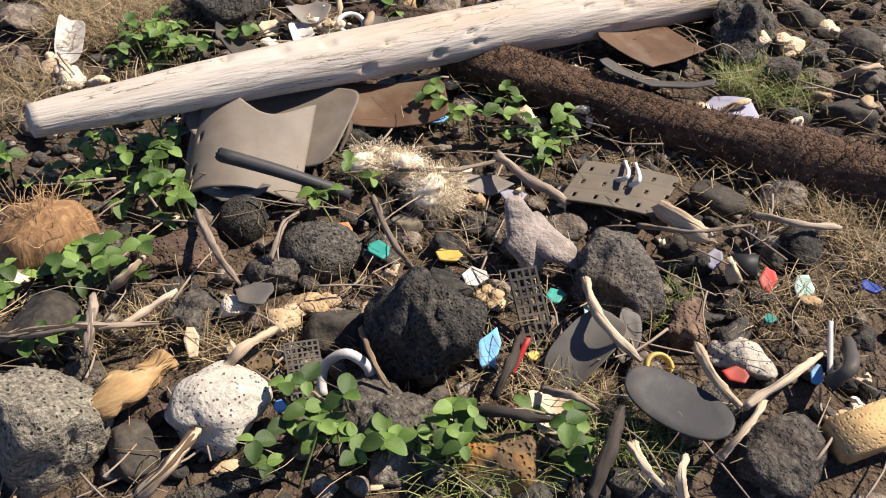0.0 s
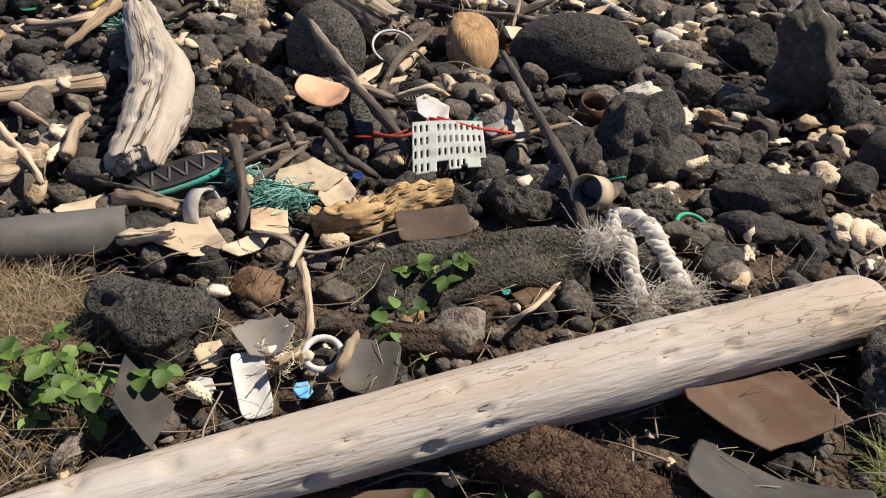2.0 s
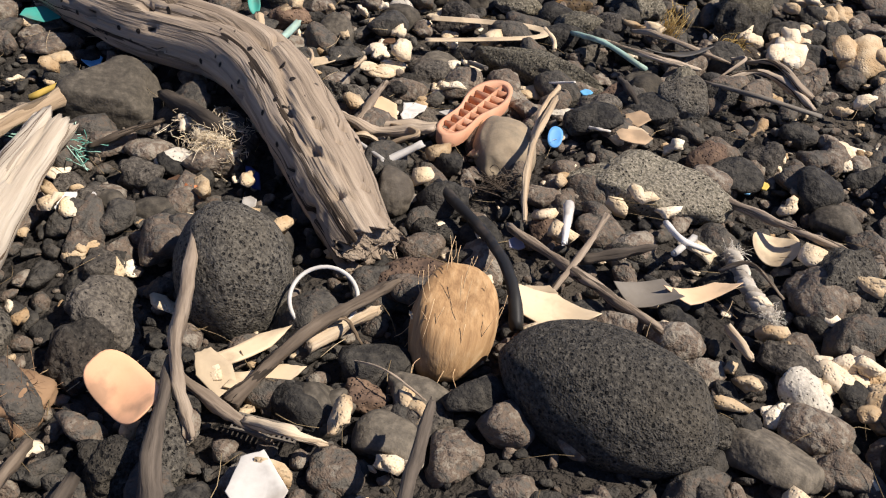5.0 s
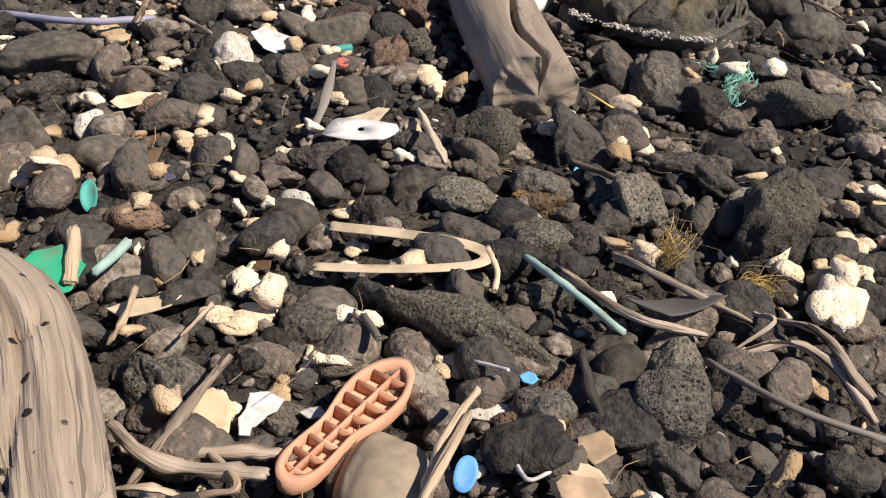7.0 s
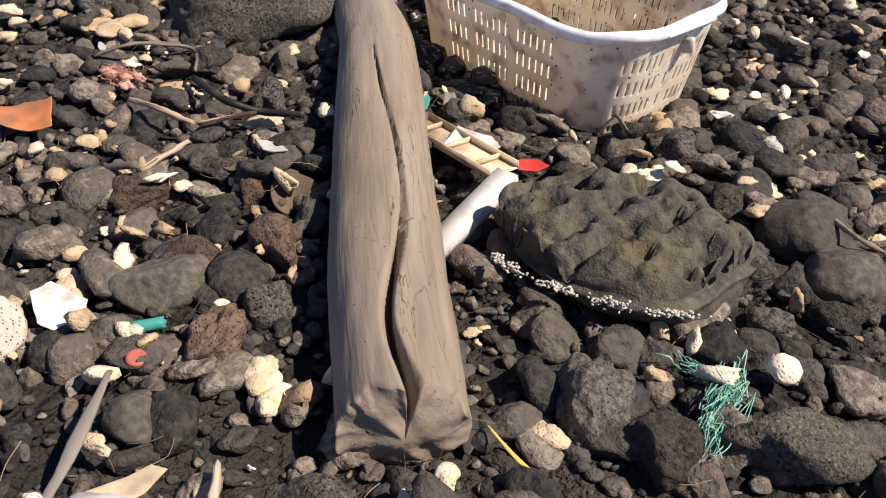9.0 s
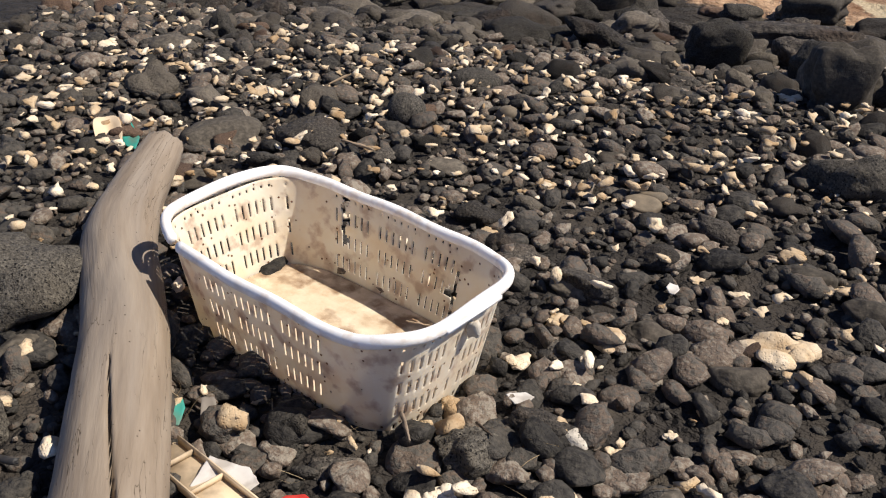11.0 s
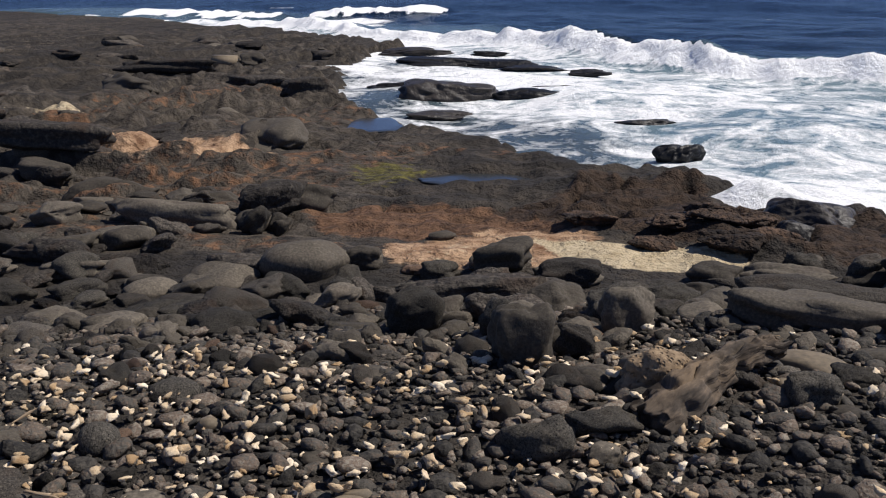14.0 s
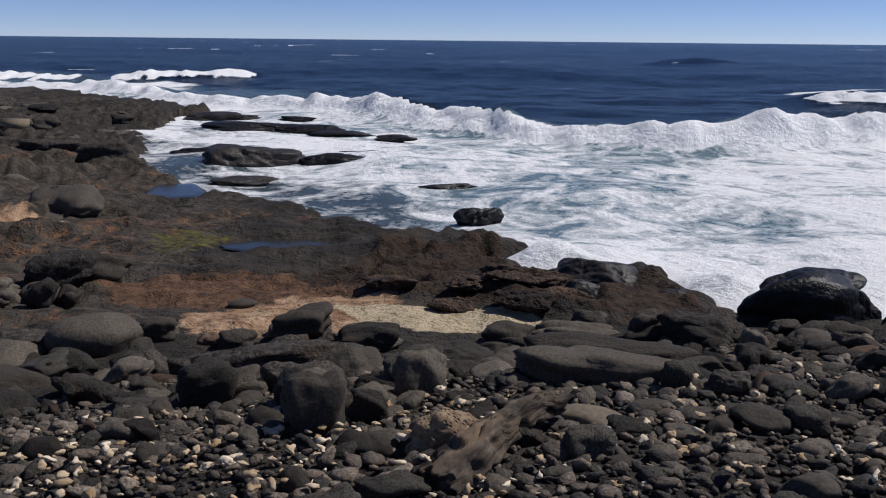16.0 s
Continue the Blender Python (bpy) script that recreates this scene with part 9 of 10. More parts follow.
rock("L", 0.997, 2.198, 0.140, 0.156, 0.121, -22)
rock("P", 1.231, 2.447, 0.193, 0.215, 0.166, -26)
rock("B", 1.078, 2.139, 0.136, 0.121, 0.094, -26)
rock("L", 0.970, 1.685, 0.158, 0.127, 0.099, -30)
rock("P", 0.744, 1.622, 0.135, 0.098, 0.076, -22)
rock("L", 0.859, 1.785, 0.078, 0.073, 0.057, -24)
rock("P", 0.442, 1.668, 0.129, 0.122, 0.095, -7)
rock("P", 0.330, 1.656, 0.082, 0.099, 0.077, -1)
rock("L", -0.217, 2.359, 0.075, 0.101, 0.078, 16)
rock("L", 0.180, 1.734, 0.095, 0.069, 0.054, 6)
coral(-0.292, 2.377, 0.056, 0.056, 0.028, 18)
rock("G", 0.809, 2.053, 0.110, 0.126, 0.126, -18)
coral(0.926, 2.012, 0.075, 0.106, 0.053, -23)
coral(0.778, 1.681, 0.074, 0.072, 0.036, -22)
coral(0.929, 1.827, 0.059, 0.054, 0.027, -26)
coral(0.961, 1.789, 0.044, 0.046, 0.023, -27)
coral(1.145, 2.554, 0.119, 0.124, 0.062, -22)
rock("G", 1.016, 2.550, 0.093, 0.110, 0.086, -19)
coral(1.041, 3.368, 0.085, 0.128, 0.064, -14)
coral(0.486, 1.672, 0.046, 0.035, 0.017, -9)
rock("T", 0.484, 1.866, 0.061, 0.076, 0.059, -8)
rock("L", -0.267, 1.819, 0.089, 0.075, 0.058, 24)
rock("L", -0.351, 2.520, 0.079, 0.091, 0.070, 18)
rock("L", 0.596, 2.013, 0.086, 0.097, 0.075, -11)
rock("L", 0.888, 2.172, 0.081, 0.092, 0.071, -19)
rock("L", 0.994, 1.890, 0.092, 0.092, 0.071, -27)
rock("B", 1.103, 1.983, 0.085, 0.112, 0.086, -29)
rock("N", 0.917, 1.914, 0.072, 0.066, 0.051, -24)
rock("L", 0.875, 1.630, 0.063, 0.066, 0.051, -27)
rock("L", 0.680, 1.608, 0.053, 0.043, 0.033, -19)
rock("L", 0.232, 1.701, 0.065, 0.056, 0.044, 4)
rock("N", -0.028, 1.665, 0.074, 0.067, 0.052, 17)
rock("L", 0.528, 1.673, 0.064, 0.067, 0.052, -11)
rock("L", 0.384, 1.762, 0.067, 0.071, 0.055, -4)
rock("L", -0.194, 1.683, 0.084, 0.068, 0.053, 24)
rock("L", -0.263, 1.450, 0.074, 0.088, 0.068, 32)
rock("L", 1.029, 1.824, 0.059, 0.063, 0.049, -29)
rock("E", 0.022, 2.411, 0.208, 0.251, 0.286, 37)
rock("B", -0.571, 2.880, 0.244, 0.210, 0.157, 43)
rock("L", -0.137, 2.256, 0.128, 0.168, 0.131, 47)
rock("T", 0.329, 3.070, 0.144, 0.216, 0.121, 15)
rock("P", 0.757, 3.989, 0.155, 0.223, 0.173, 1)
rock("N", 0.325, 2.553, 0.175, 0.114, 0.100, 22)
rock("B", 0.165, 2.816, 0.089, 0.133, 0.103, 24)
rock("P", 0.298, 2.727, 0.115, 0.093, 0.072, 20)
rock("B", 1.053, 3.090, 0.121, 0.116, 0.090, -9)
rock("L", 1.071, 2.901, 0.111, 0.104, 0.081, -11)
rock("P", 0.673, 3.399, 0.129, 0.177, 0.137, 3)
rock("L", 0.494, 3.311, 0.115, 0.121, 0.094, 9)
rock("B", 0.581, 3.470, 0.107, 0.110, 0.085, 6)
rock("N", 0.767, 3.213, 0.108, 0.128, 0.099, 1)
rock("L", 0.881, 3.266, 0.096, 0.130, 0.100, -3)
rock("B", 0.283, 2.205, 0.099, 0.105, 0.081, 32)
rock("N", 0.336, 2.266, 0.084, 0.078, 0.061, 27)
rock("L", 0.433, 2.238, 0.131, 0.084, 0.065, 23)
rock("N", 0.566, 2.481, 0.099, 0.086, 0.067, 11)
rock("L", 0.670, 2.559, 0.101, 0.056, 0.043, 6)
rock("L", 0.804, 2.604, 0.074, 0.056, 0.043, -1)
rock("L", 0.915, 2.532, 0.079, 0.063, 0.049, -7)
rock("L", 0.985, 2.611, 0.117, 0.099, 0.077, -9)
rock("L", 0.917, 2.449, 0.067, 0.059, 0.046, -7)
rock("P", 0.672, 2.810, 0.124, 0.078, 0.060, 5)
rock("L", 1.086, 2.784, 0.106, 0.085, 0.066, -12)
rock("B", -0.310, 2.524, 0.073, 0.081, 0.063, 44)
rock("B", -0.235, 2.542, 0.094, 0.067, 0.052, 42)
rock("L", -0.317, 2.638, 0.099, 0.101, 0.078, 42)
rock("L", -0.431, 2.546, 0.075, 0.085, 0.066, 47)
rock("N", 0.508, 2.807, 0.095, 0.080, 0.062, 11)
rock("L", 0.474, 2.671, 0.070, 0.062, 0.048, 14)
rock("L", 0.831, 2.865, 0.103, 0.079, 0.061, -2)
rock("L", 0.397, 3.773, 0.134, 0.127, 0.098, 9)
rock("L", 0.013, 3.033, 0.098, 0.082, 0.063, 25)
rock("L", -0.082, 3.144, 0.103, 0.105, 0.081, 26)
coral(-0.812, 3.033, 0.080, 0.085, 0.042, 44)
rock("G", -0.287, 2.709, 0.101, 0.089, 0.069, 39)
coral(-0.493, 2.595, 0.066, 0.072, 0.036, 47)
coral(-0.286, 2.404, 0.054, 0.061, 0.030, 47)
coral(-0.186, 2.383, 0.058, 0.052, 0.026, 45)
coral(0.015, 3.119, 0.075, 0.075, 0.037, 24)
coral(-0.120, 3.416, 0.070, 0.088, 0.044, 24)
coral(-0.066, 3.315, 0.135, 0.073, 0.036, 24)
coral(-0.217, 3.326, 0.083, 0.043, 0.021, 28)
coral(0.103, 3.264, 0.039, 0.059, 0.029, 20)
coral(0.341, 2.675, 0.051, 0.041, 0.020, 19)
coral(0.416, 2.636, 0.059, 0.078, 0.039, 17)
coral(1.087, 3.892, 0.160, 0.240, 0.120, -7)
coral(0.896, 3.810, 0.115, 0.173, 0.086, -3)
coral(1.021, 4.220, 0.096, 0.134, 0.067, -5)
coral(1.065, 3.415, 0.099, 0.085, 0.042, -8)
coral(1.057, 2.605, 0.097, 0.103, 0.052, -13)
coral(1.127, 2.632, 0.044, 0.066, 0.033, -16)
coral(0.974, 2.475, 0.059, 0.063, 0.031, -10)
coral(0.311, 3.381, 0.060, 0.061, 0.030, 13)
coral(0.864, 2.716, 0.029, 0.025, 0.013, -3)
coral(-0.325, 2.956, 0.049, 0.055, 0.028, 36)
coral(0.584, 3.431, 0.052, 0.040, 0.020, 6)
coral(0.939, 3.242, 0.047, 0.052, 0.026, -5)
rock("L", 0.042, 3.360, 0.122, 0.094, 0.073, 21)
rock("B", -0.143, 3.614, 0.120, 0.106, 0.082, 23)
rock("L", 0.009, 3.687, 0.136, 0.129, 0.100, 19)
rock("L", 0.272, 3.952, 0.143, 0.114, 0.088, 11)
rock("B", -1.028, 3.930, 0.239, 0.160, 0.124, 46)
rock("L", -0.957, 3.809, 0.161, 0.113, 0.087, 47)
rock("B", -0.828, 3.622, 0.112, 0.167, 0.130, 49)
rock("B", -0.608, 3.632, 0.144, 0.114, 0.088, 44)
rock("G", -0.635, 4.154, 0.115, 0.152, 0.118, 35)
rock("G", -0.155, 3.657, 0.074, 0.089, 0.069, 32)
rock("K", 0.104, 4.077, 0.167, 0.139, 0.156, 18)
rock("K", 0.136, 3.850, 0.153, 0.124, 0.096, 20)
rock("K", 0.482, 3.972, 0.129, 0.187, 0.145, 7)
rock("K", 0.751, 4.029, 0.151, 0.202, 0.202, -1)
rock("K", 0.343, 3.756, 0.154, 0.128, 0.099, 14)
rock("U", 0.286, 3.891, 0.116, 0.077, 0.059, 14)
rock("P", -0.092, 3.107, 0.098, 0.147, 0.114, 43)
rock("B", 0.047, 3.421, 0.110, 0.087, 0.068, 30)
rock("B", -0.258, 3.444, 0.096, 0.137, 0.106, 39)
rock("P", 0.500, 3.670, 0.093, 0.078, 0.061, 8)
rock("P", 0.396, 3.633, 0.093, 0.092, 0.071, 13)
rock("B", 0.555, 3.508, 0.086, 0.106, 0.082, 7)
rock("K", 0.660, 3.492, 0.112, 0.160, 0.124, 2)
rock("N", 0.510, 3.376, 0.100, 0.098, 0.076, 10)
rock("P", 0.730, 3.902, 0.099, 0.086, 0.067, -1)
rock("P", 0.749, 3.526, 0.093, 0.126, 0.098, -2)
rock("L", 0.545, 4.198, 0.188, 0.102, 0.079, 5)
rock("L", 0.377, 4.510, 0.143, 0.201, 0.156, 8)
rock("L", 0.883, 4.606, 0.124, 0.137, 0.106, -4)
rock("B", 0.703, 5.113, 0.180, 0.192, 0.148, 0)
rock("B", -0.268, 4.109, 0.095, 0.112, 0.087, 28)
rock("N", -0.274, 4.340, 0.102, 0.153, 0.119, 25)
rock("B", 0.045, 3.038, 0.092, 0.088, 0.069, 41)
rock("L", -0.009, 3.231, 0.074, 0.079, 0.061, 37)
rock("L", 0.115, 3.159, 0.079, 0.062, 0.048, 33)
rock("L", 0.176, 3.324, 0.094, 0.068, 0.053, 27)
rock("N", -0.402, 3.460, 0.120, 0.100, 0.078, 43)
rock("L", -0.192, 3.806, 0.133, 0.097, 0.075, 30)
rock("B", -0.070, 3.808, 0.095, 0.094, 0.073, 27)
rock("B", 0.011, 3.836, 0.071, 0.107, 0.083, 24)
rock("L", 0.656, 3.335, 0.086, 0.092, 0.072, 3)
rock("N", 0.473, 3.288, 0.113, 0.062, 0.048, 13)
rock("G", 0.419, 3.305, 0.098, 0.046, 0.023, 15)
rock("L", 0.517, 4.466, 0.124, 0.155, 0.120, 5)
rock("N", -0.462, 4.479, 0.139, 0.133, 0.103, 28)
rock("L", 0.019, 3.310, 0.086, 0.059, 0.046, 33)
rock("L", -0.606, 4.011, 0.110, 0.153, 0.119, 37)
rock("B", -0.329, 3.730, 0.072, 0.108, 0.084, 35)
rock("L", 0.806, 3.827, 0.084, 0.068, 0.053, -4)
rock("L", 0.920, 3.810, 0.082, 0.080, 0.062, -8)
rock("L", 0.806, 3.671, 0.088, 0.062, 0.048, -4)
rock("L", 0.353, 3.229, 0.061, 0.061, 0.047, 20)
rock("L", 0.792, 3.343, 0.084, 0.060, 0.047, -5)
rock("L", 0.715, 3.294, 0.075, 0.059, 0.046, -0)
rock("L", 0.950, 3.431, 0.077, 0.062, 0.048, -12)
rock("N", -0.648, 3.843, 0.091, 0.090, 0.069, 41)
rock("G", -0.738, 3.734, 0.076, 0.087, 0.068, 44)
coral(-0.650, 3.532, 0.111, 0.147, 0.074, 47)
coral(-0.736, 3.500, 0.070, 0.069, 0.035, 49)
coral(-0.960, 4.104, 0.110, 0.107, 0.053, 42)
coral(-0.614, 4.326, 0.090, 0.097, 0.048, 33)
coral(-0.495, 3.769, 0.087, 0.093, 0.047, 39)
coral(-0.416, 3.785, 0.068, 0.092, 0.046, 36)
coral(-0.524, 4.033, 0.047, 0.063, 0.032, 35)
coral(-0.169, 4.306, 0.078, 0.117, 0.059, 23)
coral(-0.107, 4.273, 0.070, 0.105, 0.052, 22)
coral(0.324, 4.412, 0.097, 0.097, 0.049, 10)
coral(0.225, 4.215, 0.092, 0.100, 0.050, 14)
coral(0.399, 4.208, 0.103, 0.097, 0.048, 9)
coral(-0.066, 4.031, 0.064, 0.087, 0.043, 24)
coral(0.095, 3.294, 0.047, 0.066, 0.033, 31)
coral(0.073, 3.203, 0.054, 0.057, 0.028, 34)
coral(0.300, 3.375, 0.056, 0.054, 0.027, 20)
coral(0.007, 3.608, 0.054, 0.060, 0.030, 27)
coral(-0.199, 3.577, 0.066, 0.047, 0.023, 35)
coral(-0.219, 3.243, 0.058, 0.051, 0.026, 43)
coral(-0.057, 3.323, 0.107, 0.064, 0.032, 36)
coral(-0.052, 3.696, 0.102, 0.064, 0.032, 28)
coral(0.871, 3.893, 0.096, 0.122, 0.061, -6)
coral(0.931, 3.948, 0.054, 0.081, 0.041, -8)
coral(0.912, 4.064, 0.079, 0.067, 0.033, -7)
coral(0.873, 3.597, 0.075, 0.063, 0.031, -7)
coral(0.411, 3.928, 0.046, 0.058, 0.029, 10)
coral(-0.126, 3.412, 0.041, 0.061, 0.031, 36)
coral(0.910, 3.504, 0.062, 0.046, 0.023, -9)
coral(0.931, 4.295, 0.098, 0.075, 0.038, -6)
coral(-0.767, 4.071, 0.057, 0.068, 0.034, 39)
coral(-0.450, 4.251, 0.043, 0.065, 0.032, 30)
coral(-0.464, 4.551, 0.047, 0.051, 0.026, 27)
coral(-0.333, 3.403, 0.042, 0.051, 0.026, 42)
coral(0.051, 3.697, 0.056, 0.047, 0.023, 25)
coral(0.424, 3.218, 0.034, 0.031, 0.015, 16)
coral(0.595, 3.493, 0.028, 0.036, 0.018, 5)
coral(-0.274, 3.801, 0.049, 0.054, 0.027, 33)
rock("P", -1.139, 5.556, 0.643, 0.496, 0.310, 42)
rock("L", -1.571, 5.482, 0.229, 0.237, 0.184, 49)
rock("L", -1.003, 5.250, 0.127, 0.137, 0.106, 44)
rock("B", -0.863, 5.412, 0.160, 0.101, 0.078, 39)
rock("P", -0.758, 5.171, 0.093, 0.126, 0.098, 41)
rock("B", 0.610, 5.214, 0.216, 0.183, 0.137, -1)
rock("L", 0.526, 5.002, 0.130, 0.124, 0.096, 2)
rock("P", 0.439, 5.248, 0.101, 0.116, 0.090, 5)
rock("N", -0.344, 4.612, 0.100, 0.150, 0.117, 43)
rock("P", -0.261, 4.461, 0.110, 0.121, 0.094, 45)
rock("B", -0.463, 4.407, 0.196, 0.149, 0.115, 53)
rock("N", -0.741, 4.661, 0.165, 0.114, 0.088, 52)
rock("B", -0.649, 4.540, 0.113, 0.104, 0.081, 54)
rock("L", -0.644, 4.827, 0.127, 0.090, 0.070, 46)
rock("P", -0.130, 5.382, 0.091, 0.136, 0.106, 22)
rock("L", 0.005, 5.314, 0.124, 0.065, 0.050, 19)
rock("P", 0.254, 5.436, 0.150, 0.149, 0.115, 10)
rock("L", 0.397, 5.536, 0.164, 0.118, 0.091, 5)
rock("B", 0.119, 5.191, 0.151, 0.105, 0.081, 16)
rock("L", 0.361, 6.197, 0.172, 0.133, 0.103, 5)
rock("P", 0.698, 4.974, 0.143, 0.106, 0.082, -5)
rock("P", 0.744, 5.058, 0.108, 0.111, 0.086, -7)
rock("L", 0.082, 6.341, 0.100, 0.096, 0.075, 10)
rock("G", 0.461, 5.540, 0.075, 0.083, 0.065, 4)
rock("B", -0.852, 5.071, 0.104, 0.070, 0.054, 45)
rock("L", -0.531, 4.631, 0.094, 0.052, 0.041, 48)
rock("B", -0.542, 4.998, 0.072, 0.109, 0.084, 39)
rock("N", -0.522, 4.784, 0.067, 0.100, 0.077, 44)
rock("L", 0.659, 5.112, 0.092, 0.090, 0.070, -3)
rock("L", 0.607, 4.900, 0.103, 0.080, 0.062, -1)
rock("B", 0.679, 5.448, 0.082, 0.092, 0.072, -3)
coral(-1.391, 5.287, 0.165, 0.133, 0.067, 50)
coral(-0.697, 5.060, 0.101, 0.093, 0.046, 42)
coral(-0.992, 5.066, 0.132, 0.080, 0.040, 48)
coral(0.242, 5.288, 0.071, 0.091, 0.046, 11)
coral(0.188, 5.575, 0.105, 0.098, 0.049, 11)
coral(0.458, 5.959, 0.086, 0.101, 0.050, 3)
coral(0.274, 5.809, 0.070, 0.075, 0.038, 8)
rock("T", 0.443, 6.840, 0.127, 0.080, 0.062, 2)
coral(-0.405, 4.598, 0.050, 0.033, 0.016, 46)
coral(-0.397, 4.543, 0.039, 0.044, 0.022, 47)
coral(-0.333, 4.427, 0.055, 0.046, 0.023, 49)
coral(-0.975, 4.790, 0.048, 0.072, 0.036, 53)
coral(-0.569, 4.789, 0.045, 0.062, 0.031, 45)
coral(0.553, 5.558, 0.043, 0.045, 0.023, 1)
coral(0.496, 5.365, 0.070, 0.066, 0.033, 3)
coral(0.109, 4.617, 0.055, 0.033, 0.017, 26)
coral(0.324, 6.009, 0.059, 0.070, 0.035, 6)
coral(0.611, 5.378, 0.029, 0.043, 0.021, -1)
coral(0.749, 5.331, 0.033, 0.049, 0.025, -6)
coral(-1.501, 5.561, 0.049, 0.068, 0.034, 47)
coral(0.469, 5.126, 0.042, 0.021, 0.011, 4)
coral(0.724, 5.788, 0.052, 0.050, 0.025, -4)
coral(0.661, 5.675, 0.038, 0.038, 0.019, -2)
coral(0.200, 7.010, 0.058, 0.087, 0.044, 6)
coral(0.021, 6.967, 0.059, 0.067, 0.034, 9)
coral(0.123, 5.794, 0.043, 0.044, 0.022, 12)
coral(-1.092, 5.983, 0.052, 0.078, 0.039, 35)
rock("E", -0.404, 7.657, 0.227, 0.182, 0.118, 17)
rock("E", -0.534, 7.183, 0.152, 0.173, 0.141, 21)
rock("B", 0.369, 7.859, 0.190, 0.152, 0.060, 5)
rock("P", 1.025, 8.568, 0.337, 0.365, 0.322, -4)
rock("B", 1.291, 8.473, 0.318, 0.254, 0.203, -7)
rock("P", 1.646, 9.094, 0.392, 0.331, 0.299, -10)
rock("B", 1.326, 7.785, 0.179, 0.143, 0.109, -9)
rock("P", 1.060, 7.175, 0.297, 0.257, 0.204, -6)
rock("P", 1.319, 7.313, 0.301, 0.241, 0.139, -10)
rock("B", 1.174, 7.275, 0.090, 0.080, 0.064, -8)
rock("P", 0.420, 9.153, 0.344, 0.275, 0.171, 3)
rock("P", -0.009, 9.997, 0.331, 0.331, 0.306, 7)
rock("P", -0.414, 9.987, 0.370, 0.296, 0.225, 11)
rock("B", -1.920, 11.276, 0.411, 0.328, 0.253, 20)
rock("B", -0.368, 10.561, 0.685, 0.548, 0.342, 9)
rock("B", -0.928, 10.348, 0.551, 0.441, 0.172, 14)
rock("B", -1.391, 10.246, 0.314, 0.251, 0.114, 19)
rock("P", -2.704, 11.170, 0.367, 0.294, 0.208, 25)
rock("N", 0.577, 10.548, 0.192, 0.153, 0.094, 1)
rock("P", -2.274, 9.946, 0.429, 0.343, 0.183, 27)
rock("P", -3.320, 9.471, 0.304, 0.243, 0.212, 36)
rock("N", -3.570, 10.914, 0.410, 0.328, 0.198, 32)
rock("P", -1.769, 7.933, 0.163, 0.191, 0.170, 32)
rock("B", -1.863, 8.540, 0.241, 0.193, 0.075, 30)
rock("B", -1.816, 7.581, 0.226, 0.181, 0.086, 35)
rock("B", -1.311, 9.151, 0.266, 0.213, 0.131, 21)
rock("P", -0.928, 9.513, 0.418, 0.335, 0.131, 17)
rock("B", -0.254, 6.819, 0.155, 0.124, 0.056, 19)
rock("L", -0.478, 6.803, 0.156, 0.125, 0.058, 23)
rock("B", 0.344, 6.202, 0.170, 0.136, 0.053, 9)
rock("B", 1.105, 6.344, 0.153, 0.123, 0.077, -10)
rock("L", 0.518, 6.451, 0.183, 0.146, 0.091, 5)
rock("P", -0.862, 7.459, 0.140, 0.112, 0.069, 24)
rock("B", -1.064, 6.718, 0.299, 0.239, 0.107, 33)
rock("L", -0.753, 6.798, 0.259, 0.208, 0.124, 28)
rock("B", -0.970, 6.377, 0.180, 0.144, 0.058, 35)
rock("B", 0.274, 7.103, 0.121, 0.097, 0.053, 8)
rock("L", 0.435, 8.224, 0.179, 0.143, 0.056, 4)
rock("P", -0.376, 9.280, 0.326, 0.261, 0.102, 12)
rock("L", 0.007, 8.959, 0.180, 0.144, 0.056, 8)
rock("L", -3.968, 10.220, 0.469, 0.375, 0.216, 37)
rock("P", -3.430, 10.046, 0.410, 0.328, 0.213, 34)
rock("P", -2.866, 10.250, 0.494, 0.395, 0.154, 30)
rock("P", -1.837, 10.098, 0.391, 0.313, 0.143, 23)
rock("L", -1.684, 9.014, 0.295, 0.236, 0.092, 26)
rock("B", -1.268, 7.493, 0.168, 0.134, 0.064, 30)
rock("P", -2.612, 8.509, 0.279, 0.223, 0.087, 36)
rock("L", 0.712, 9.942, 0.280, 0.224, 0.095, 0)
rock("B", 1.299, 7.103, 0.114, 0.114, 0.089, -11)
rock("P", 1.462, 6.988, 0.109, 0.109, 0.084, -14)
coral(0.866, 8.034, 0.096, 0.077, 0.048, -2)
rock("L", 0.686, 6.669, 0.157, 0.126, 0.079, 1)
rock("B", 0.958, 6.510, 0.147, 0.118, 0.073, -6)
rock("B", 1.238, 6.648, 0.150, 0.120, 0.075, -11)
rock("L", 0.126, 6.292, 0.178, 0.143, 0.056, 14)
rock("L", -0.041, 6.509, 0.158, 0.126, 0.079, 17)
rock("B", 0.789, 5.942, 0.150, 0.120, 0.075, -2)
rock("L", 1.010, 6.147, 0.115, 0.092, 0.036, -8)
rock("B", 0.565, 6.075, 0.117, 0.093, 0.050, 4)
rock("L", 0.382, 5.863, 0.110, 0.088, 0.043, 10)
coral(0.874, 6.075, 0.185, 0.148, 0.074, -4)
coral(0.467, 5.988, 0.086, 0.086, 0.042, 7)
coral(0.901, 6.611, 0.101, 0.084, 0.048, -4)
rock("T", 0.432, 6.774, 0.128, 0.102, 0.064, 6)
rock("T", -0.169, 7.338, 0.099, 0.088, 0.071, 15)
coral(0.771, 6.336, 0.063, 0.050, 0.023, -1)
coral(1.038, 6.498, 0.064, 0.052, 0.016, -7)
coral(-1.147, 7.165, 0.133, 0.106, 0.033, 30)
coral(-0.855, 7.217, 0.132, 0.106, 0.033, 26)
